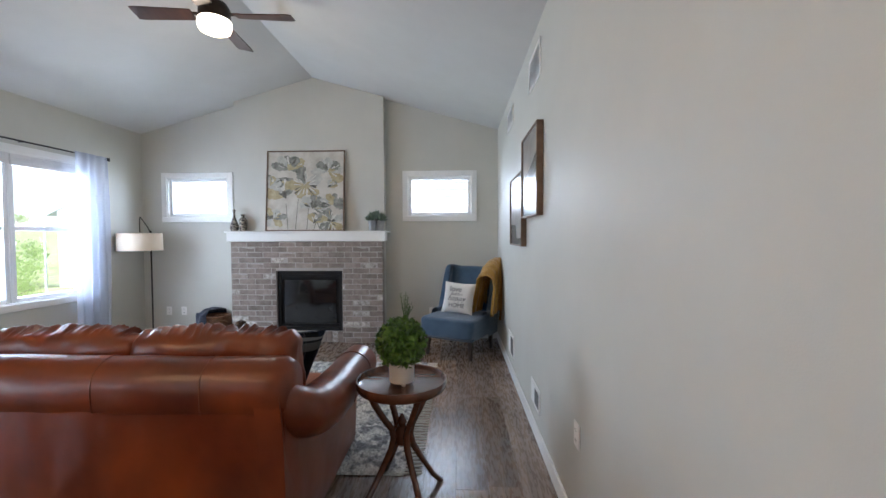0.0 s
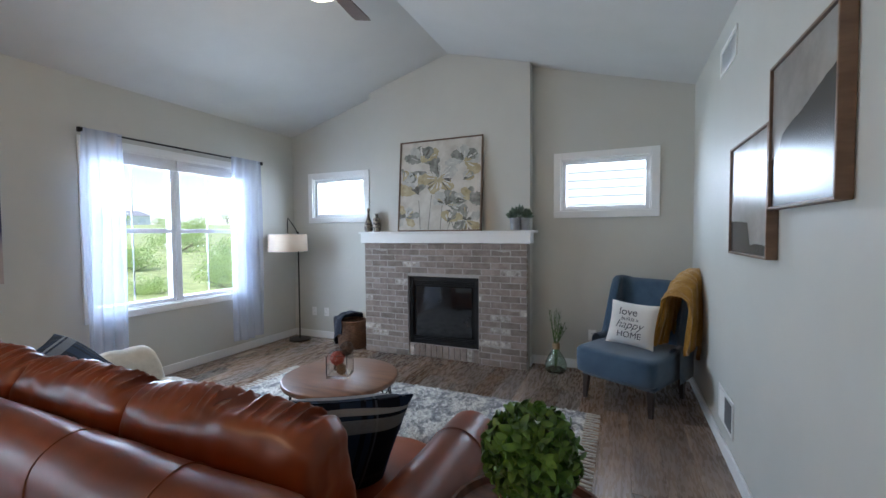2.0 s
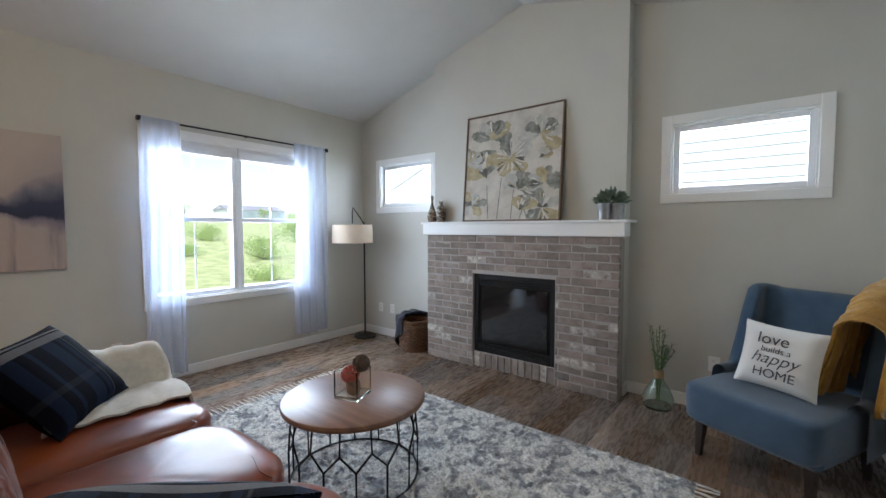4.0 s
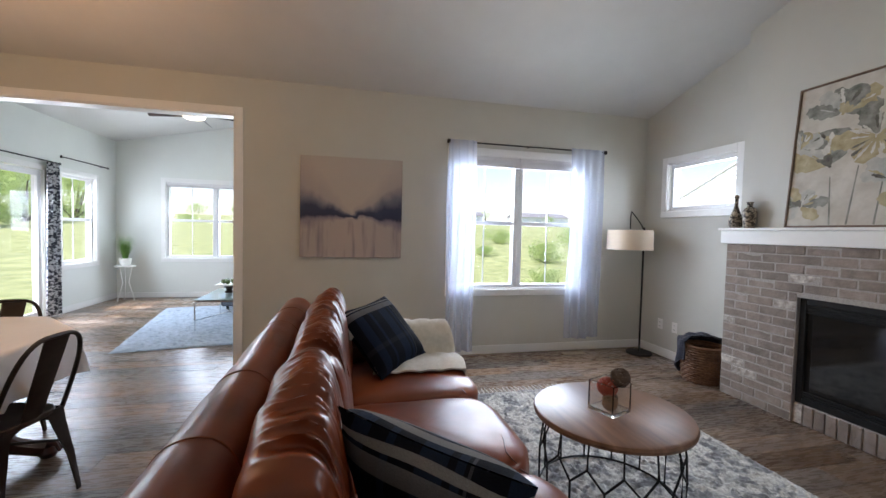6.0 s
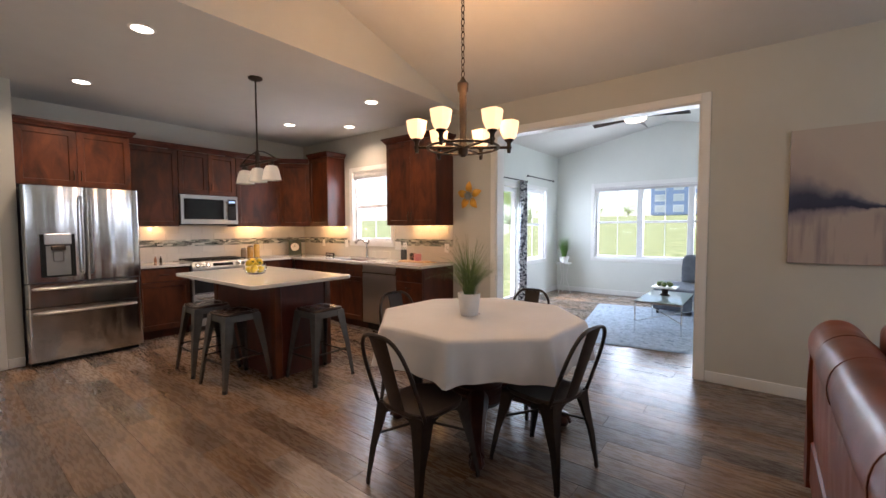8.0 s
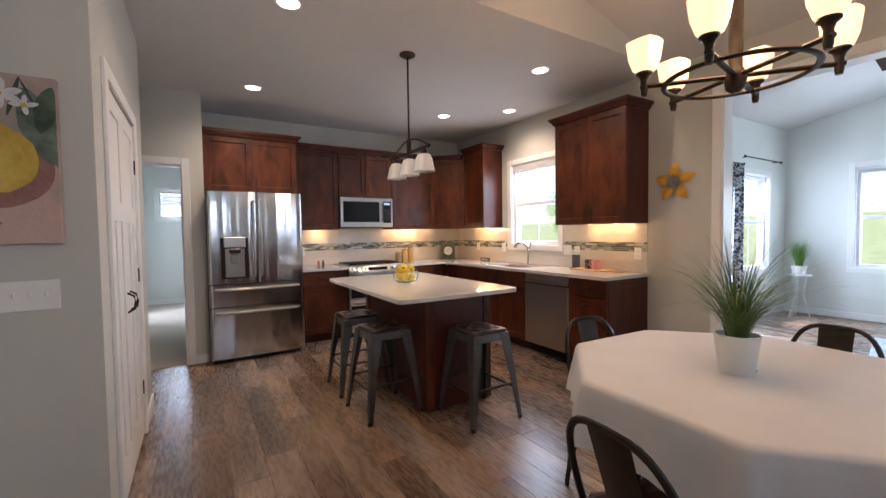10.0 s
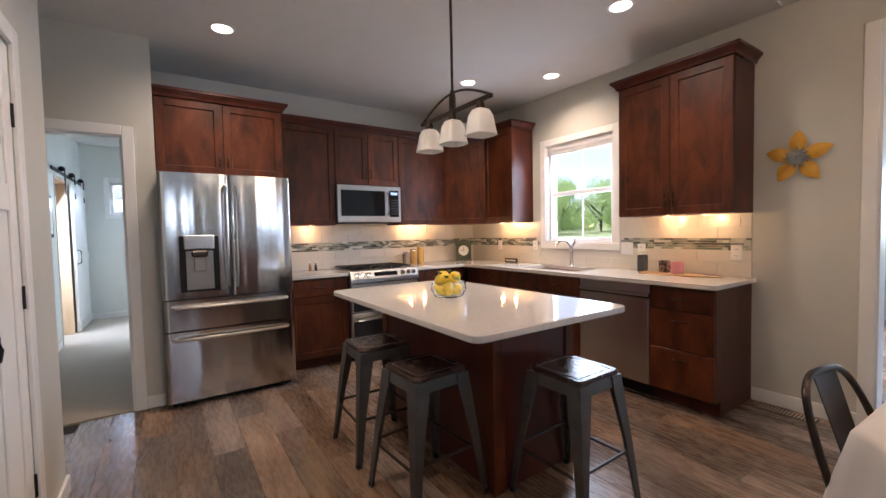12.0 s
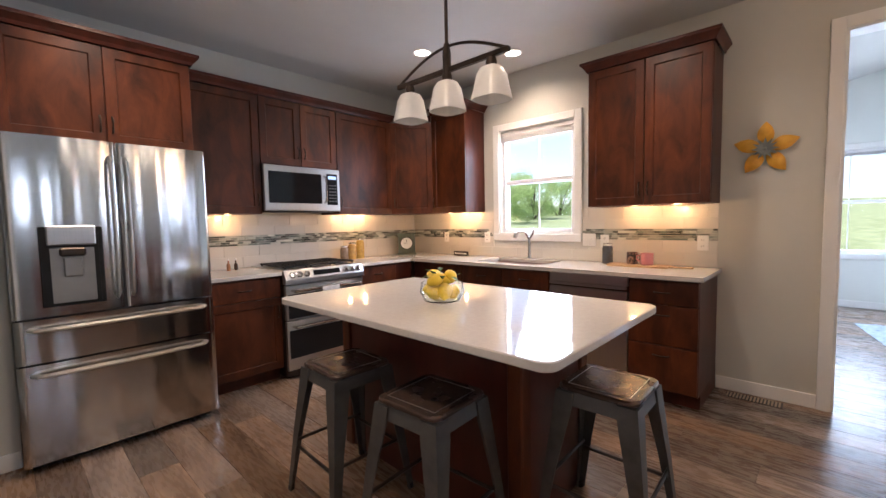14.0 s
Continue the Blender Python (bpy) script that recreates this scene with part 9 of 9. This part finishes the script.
tagged(part("curtain", S().sheet(curtain2, 40, 20, 0.003), M_PATT, None, smooth=180), "black and white patterned curtain by the patio door", "curtain")
for a, b, z in ((-7.02, -5.0, 2.20), (-8.22, -7.05, 2.31)):
    r2 = thing("curtain_rod", "thin black curtain rod in the sunroom", "curtain rod", None, "sunroom rods")
    part("pole", S().tube([(a, SUNS + 0.075, z), (b, SUNS + 0.075, z)], 0.009, 8), M_BLACK, r2)
    for x in (a, b):
        part("finial", S().lathe([(0.004, -0.02), (0.018, 0), (0.004, 0.02)], 10, (x, SUNS + 0.075, z)), M_BLACK, r2)
    for x in (a + 0.1, b - 0.1):
        part("bracket", S().tube([(x, SUNS + 0.001, z), (x, SUNS + 0.075, z)], 0.006, 6), M_BLACK, r2)

# ---- outdoors ----
M_GRASS = mat("meadow_grass", (0.15, 0.19, 0.06), (0.36, 0.38, 0.17), 0.95, scale=1.6, detail=8, bump=0.6, bump_scale=6)
M_SIDING = mat("white_siding", (0.72, 0.73, 0.74), (0.78, 0.79, 0.80), 0.6, scale=2)
M_ROOF = mat("grey_shingle", (0.16, 0.16, 0.17), (0.24, 0.24, 0.25), 0.9, scale=14)
M_LEAF = mat("tree_leaf", (0.22, 0.30, 0.10), (0.42, 0.50, 0.22), 0.8, scale=3)
lt = M_LEAF.node_tree
lb_ = lt.nodes["Principled BSDF"]
tl_, mx_ = node(lt, "ShaderNodeBsdfTranslucent"), node(lt, "ShaderNodeMixShader")
tl_.inputs[0].default_value = (0.50, 0.62, 0.24, 1)
mx_.inputs[0].default_value = 0.65
lt.links.new(lb_.outputs[0], mx_.inputs[1])
lt.links.new(tl_.outputs[0], mx_.inputs[2])
lt.links.new(mx_.outputs[0], lt.nodes["Material Output"].inputs[0])
M_BARK = mat("bark", (0.08, 0.06, 0.04), (0.16, 0.12, 0.09), 0.95, scale=12)
M_BLUEHOUSE = mat("blue_grey_siding", (0.30, 0.38, 0.60), (0.36, 0.45, 0.68), 0.8, scale=2)
M_DECK = mat("red_stained_wood", (0.16, 0.035, 0.025), (0.24, 0.06, 0.04), 0.7, scale=5)
M_FARPANE = mat("far_window_glass", (0.58, 0.61, 0.66), (0.68, 0.70, 0.74), 0.3, scale=1)

GZ = -0.75


def lie(u, v):
    x, y = (u - 0.5) * 1200, (v - 0.5) * 1200
    d = max(0.0, -x - 14)
    return x, y, GZ + 0.055 * min(d, 90) + 0.5 * noise.noise((x * 0.03, y * 0.03, 0)) * min(1, d / 20)


setting("ground", S().sheet(lie, 120, 120), M_GRASS, "wide sunlit meadow with rough grass", "ground", 80)


def house(label, x, y, w, d, h, roof, along, wall, face, rows, cols):
    root = thing("house", label, "house", Matrix.Translation((x, y, GZ - 0.2)))
    part("wall", S().box(-w / 2, w / 2, -d / 2, d / 2, 0, h), wall, root, smooth=0)
    r = S()
    if along == 0:
        r.prism([(-d / 2 - 0.4, h - 0.1), (d / 2 + 0.4, h - 0.1), (0, h + roof)], 0, -w / 2 - 0.4, w / 2 + 0.4)
    else:
        r.prism([(-w / 2 - 0.4, h - 0.1), (w / 2 + 0.4, h - 0.1), (0, h + roof)], 1, -d / 2 - 0.4, d / 2 + 0.4)
    part("roof", r, M_ROOF, root, smooth=0)
    for i in range(rows):
        for j in range(cols):
            u, z = (j + 0.5) / cols - 0.5, 0.6 + i * 2.35
            wnd = S()
            if face == "x":
                wnd.box(w / 2, w / 2 + 0.06, u * d - 1.0, u * d + 1.0, z, z + 1.5)
                p = part("window", wnd, M_SIDING, root, smooth=0)
                part("pane", S().box(w / 2 + 0.061, w / 2 + 0.07, u * d - 0.85, u * d + 0.85, z + 0.1, z + 1.3), M_FARPANE, p, smooth=0)
            else:
                wnd.box(u * w - 0.6, u * w + 0.6, -d / 2 - 0.06, -d / 2, z, z + 1.4)
                p = part("window", wnd, M_SIDING, root, smooth=0)
                part("pane", S().box(u * w - 0.5, u * w + 0.5, -d / 2 - 0.07, -d / 2 - 0.061, z + 0.1, z + 1.3), M_FARPANE, p, smooth=0)
    return root


# neighbour's house to the north, with lapped siding
nb = thing("house", "neighbouring house with white lapped siding", "house", Matrix.Translation((1.2, 13.4, GZ)))
part("wall", S().box(-5.0, 6, -3, 3, 0, 6.2), M_SIDING, nb, smooth=0)
laps = S()
for k in range(34):
    laps.add([(-5.0, -3.02, 0.4 + k * 0.17), (6, -3.02, 0.4 + k * 0.17), (6, -3.002, 0.57 + k * 0.17), (-5.0, -3.002, 0.57 + k * 0.17), (-5.0, -3.002, 0.4 + k * 0.17), (6, -3.002, 0.4 + k * 0.17)], [(0, 1, 2, 3), (0, 4, 5, 1)])
part("siding", laps, M_SIDING, nb, smooth=0)
part("roof", S().prism([(-3.4, 6.1), (3.4, 6.1), (0, 8.0)], 0, -5.4, 6.4), M_ROOF, nb, smooth=0)
M_FASCIA = mat("pale_grey_fascia", (0.52, 0.53, 0.54), (0.60, 0.61, 0.62), 0.7, scale=3)
gh = thing("house", "white neighbouring house with a broad gable", "house", Matrix.Translation((-9.0, 19.3, GZ)))
part("wall", S().prism([(-6.5, 0), (6.5, 0), (6.5, 3.15), (0, 5.95), (-6.5, 3.15)], 1, -3.8, 3.8), M_SIDING, gh, smooth=0)
for sg in (-1, 1):
    part("roof", S().prism([(0, 5.96), (sg * 7.0, 2.945), (sg * 7.0, 3.03), (0, 6.045)][::sg], 1, -3.84, 3.84), M_FASCIA, gh, smooth=0)
gl = S()
for k in range(33):
    z = 0.3 + k * 0.17
    hw = 6.45 if z < 3.1 else max(0.05, (5.9 - z) / 2.8 * 6.5)
    gl.add([(-hw, -3.82, z), (hw, -3.82, z), (hw, -3.802, z + 0.17), (-hw, -3.802, z + 0.17), (-hw, -3.802, z), (hw, -3.802, z)], [(0, 1, 2, 3), (0, 4, 5, 1)])
part("siding", gl, M_SIDING, gh, smooth=0)
house("long dark blue apartment building far across the meadow", -106, -9, 12, 18, 7.6, 1.6, 1, M_BLUEHOUSE, "x", 3, 5)
bpy.data.objects["house.002"].location.z = 4.1
house("far white house beyond the meadow", -118, 60, 10, 16, 2.6, 1.4, 1, M_SIDING, "x", 1, 4)
bpy.data.objects["house.003"].location.z = 4.0
house("far white house beyond the meadow", -112, 33, 8, 12, 2.2, 1.2, 1, M_SIDING, "x", 1, 3)
bpy.data.objects["house.004"].location.z = 4.0

TREE_RND = random.Random(4)


def tree(label, x, y, z, high, spread, leaves=420, group="trees", bush=False):
    root = thing("bush" if bush else "tree", label, "bush" if bush else "tree", Matrix.Translation((x, y, z)), group)
    R = TREE_RND
    tr = S()
    if not bush:
        tr.tube([(0, 0, -0.1), (0.03 * high, 0, high * 0.3), (0, 0.02 * high, high * 0.75)], [high * 0.03, high * 0.022, high * 0.008], 7)
    for k in range(6):
        a, b = R.uniform(0, 6.28), R.uniform(0.2, 0.6) if not bush else 0.02
        tr.tube([(0, 0, high * b), (math.cos(a) * spread * 0.35, math.sin(a) * spread * 0.35, high * (b + 0.15)), (math.cos(a) * spread * 0.7, math.sin(a) * spread * 0.7, high * min(b + 0.32, 0.9))],
                [high * 0.012, high * 0.008, high * 0.003], 5)
    part("trunk", tr, M_BARK, root)
    cr = S()
    lobes = [(R.gauss(0, 0.38) * spread, R.gauss(0, 0.38) * spread, high * R.uniform(0.3 if not bush else 0.15, 0.92), R.uniform(0.20, 0.42) * spread) for _ in range(19)]
    for k in range(leaves):
        lx, ly, lz, lr = lobes[k % len(lobes)]
        d = Vector((R.gauss(0, 1), R.gauss(0, 1), R.gauss(0, 0.8))).normalized() * lr * R.uniform(0.5, 1.05)
        c = Vector((lx, ly, max(lz, 0.1))) + d
        s = spread * R.uniform(0.016, 0.040) * (1.0 if leaves > 2000 else 1.5)
        u = Vector((R.gauss(0, 1), R.gauss(0, 1), R.gauss(0, 1))).normalized()
        w = u.orthogonal().normalized() * s
        t = u.cross(w).normalized() * s * 0.7
        cr.add([c - w, c - t * 0.8, c + w, c + t * 0.8, c + u * s * 0.3], [(0, 1, 4), (1, 2, 4), (2, 3, 4), (3, 0, 4)])
    part("crown", cr, M_LEAF, root, smooth=0)
    return root


for x, y, hh, sp in ((-15, 10.0, 2.0, 1.0), (-14.5, 12.6, 4.6, 1.5), (-16.5, 14.2, 6.0, 1.9), (-22, 13.5, 4.0, 1.6), (-25, 10.8, 2.4, 1.1), (-30, 21, 7.0, 2.4), (-34, 15, 4.0, 1.8), (-27, 6.5, 2.2, 1.3), (-36, 26, 8.0, 2.8)):
    tree("bushy green shrub in the meadow", x, y, lie(x / 1200 + 0.5, y / 1200 + 0.5)[2], hh * 0.30, sp * 0.85, 3200, "shrubs", True)
for k in range(34):
    a = TREE_RND.uniform(-75, 130)
    x, y = -118 + TREE_RND.uniform(-12, 10), a * 1.2
    tree("broad leafy tree in the distance", x, y, 4.0, TREE_RND.uniform(2.5, 5), TREE_RND.uniform(2.0, 3.8), 700, "far trees")
for x, y, hh in ((-56, -46, 12), (-64, -33, 12), (-40, -54, 12), (-22, -56, 11), (-52, -31, 11), (-48, -39, 12), (-44, -30, 10), (-40, -34, 9), (-52, -43, 12), (-58, -38, 13), (-66, -21, 5)):
    tree("tall leafy tree beyond the garden", x, y, GZ, hh * 0.8, hh * 0.36, 6500, "garden trees")

# deck outside the patio door
dk = thing("deck", "red stained timber deck with a railing", "deck")
for k in range(18):
    part("board", S().box(-7.4, -4.5, SUNS - 0.3 - k * 0.14, SUNS - 0.172 - k * 0.14, -0.12, -0.08, 0.003), M_DECK, dk, smooth=0)
for k in range(25):
    part("baluster", S().box(-7.4 + k * 0.12, -7.36 + k * 0.12, -4.72, -4.68, -0.08, 0.86), M_DECK, dk, smooth=0)
part("top_rail", S().box(-7.45, -4.45, -4.77, -4.63, 0.86, 0.90, 0.004), M_DECK, dk, smooth=0)
part("bottom_rail", S().box(-7.45, -4.45, -4.73, -4.67, 0.02, 0.07, 0.004), M_DECK, dk, smooth=0)

# ---- floors, plank by plank ----
RND = random.Random(7)


def planks(name, x0, x1, y0, y1, label, keep, cut=None):
    root = setting(name, S().box(x0, x1, y0, y1, -0.12, -0.006), M_SUBFLOOR, label, "floor")
    w, ln, gap = 0.182, 1.24, 0.0005
    shared = {}
    n = math.ceil((x1 - x0) / w)
    for i in range(n):
        a, b = x0 + i * w, min(x0 + (i + 1) * w, x1)
        y = y0 - RND.uniform(0, ln)
        while y < y1:
            p, q = max(y, y0), min(y + ln, y1)
            if q - p > 0.02 and keep((a + b) / 2, (p + q) / 2):
                key = (round(b - a, 4), round(q - p, 4))
                if key not in shared:
                    dx, dy = (b - a) / 2 - gap, (q - p) / 2 - gap
                    shared[key] = S().box(-dx, dx, -dy, dy, -0.006, 0.0, 0.0012).mesh("plank", M_PLANK)
                ob = part("plank", shared[key], M_PLANK, root)
                ob.location = ((a + b) / 2, (p + q) / 2, 0)
            y += ln
    return root


planks("floor", WX - 0.07, EX + 0.75, SY, NY, "grey-brown wood-look plank floor", lambda x, y: not (x > -0.1 and (y > -0.2 and x > 0.65 or -2.9 < y < -1.6)) and not (y < -4.3 and x > -0.6))
planks("floor_sunroom", SX, WX - 0.0705, SUNS, SUNN, "grey-brown plank floor of the sunroom", lambda x, y: True)
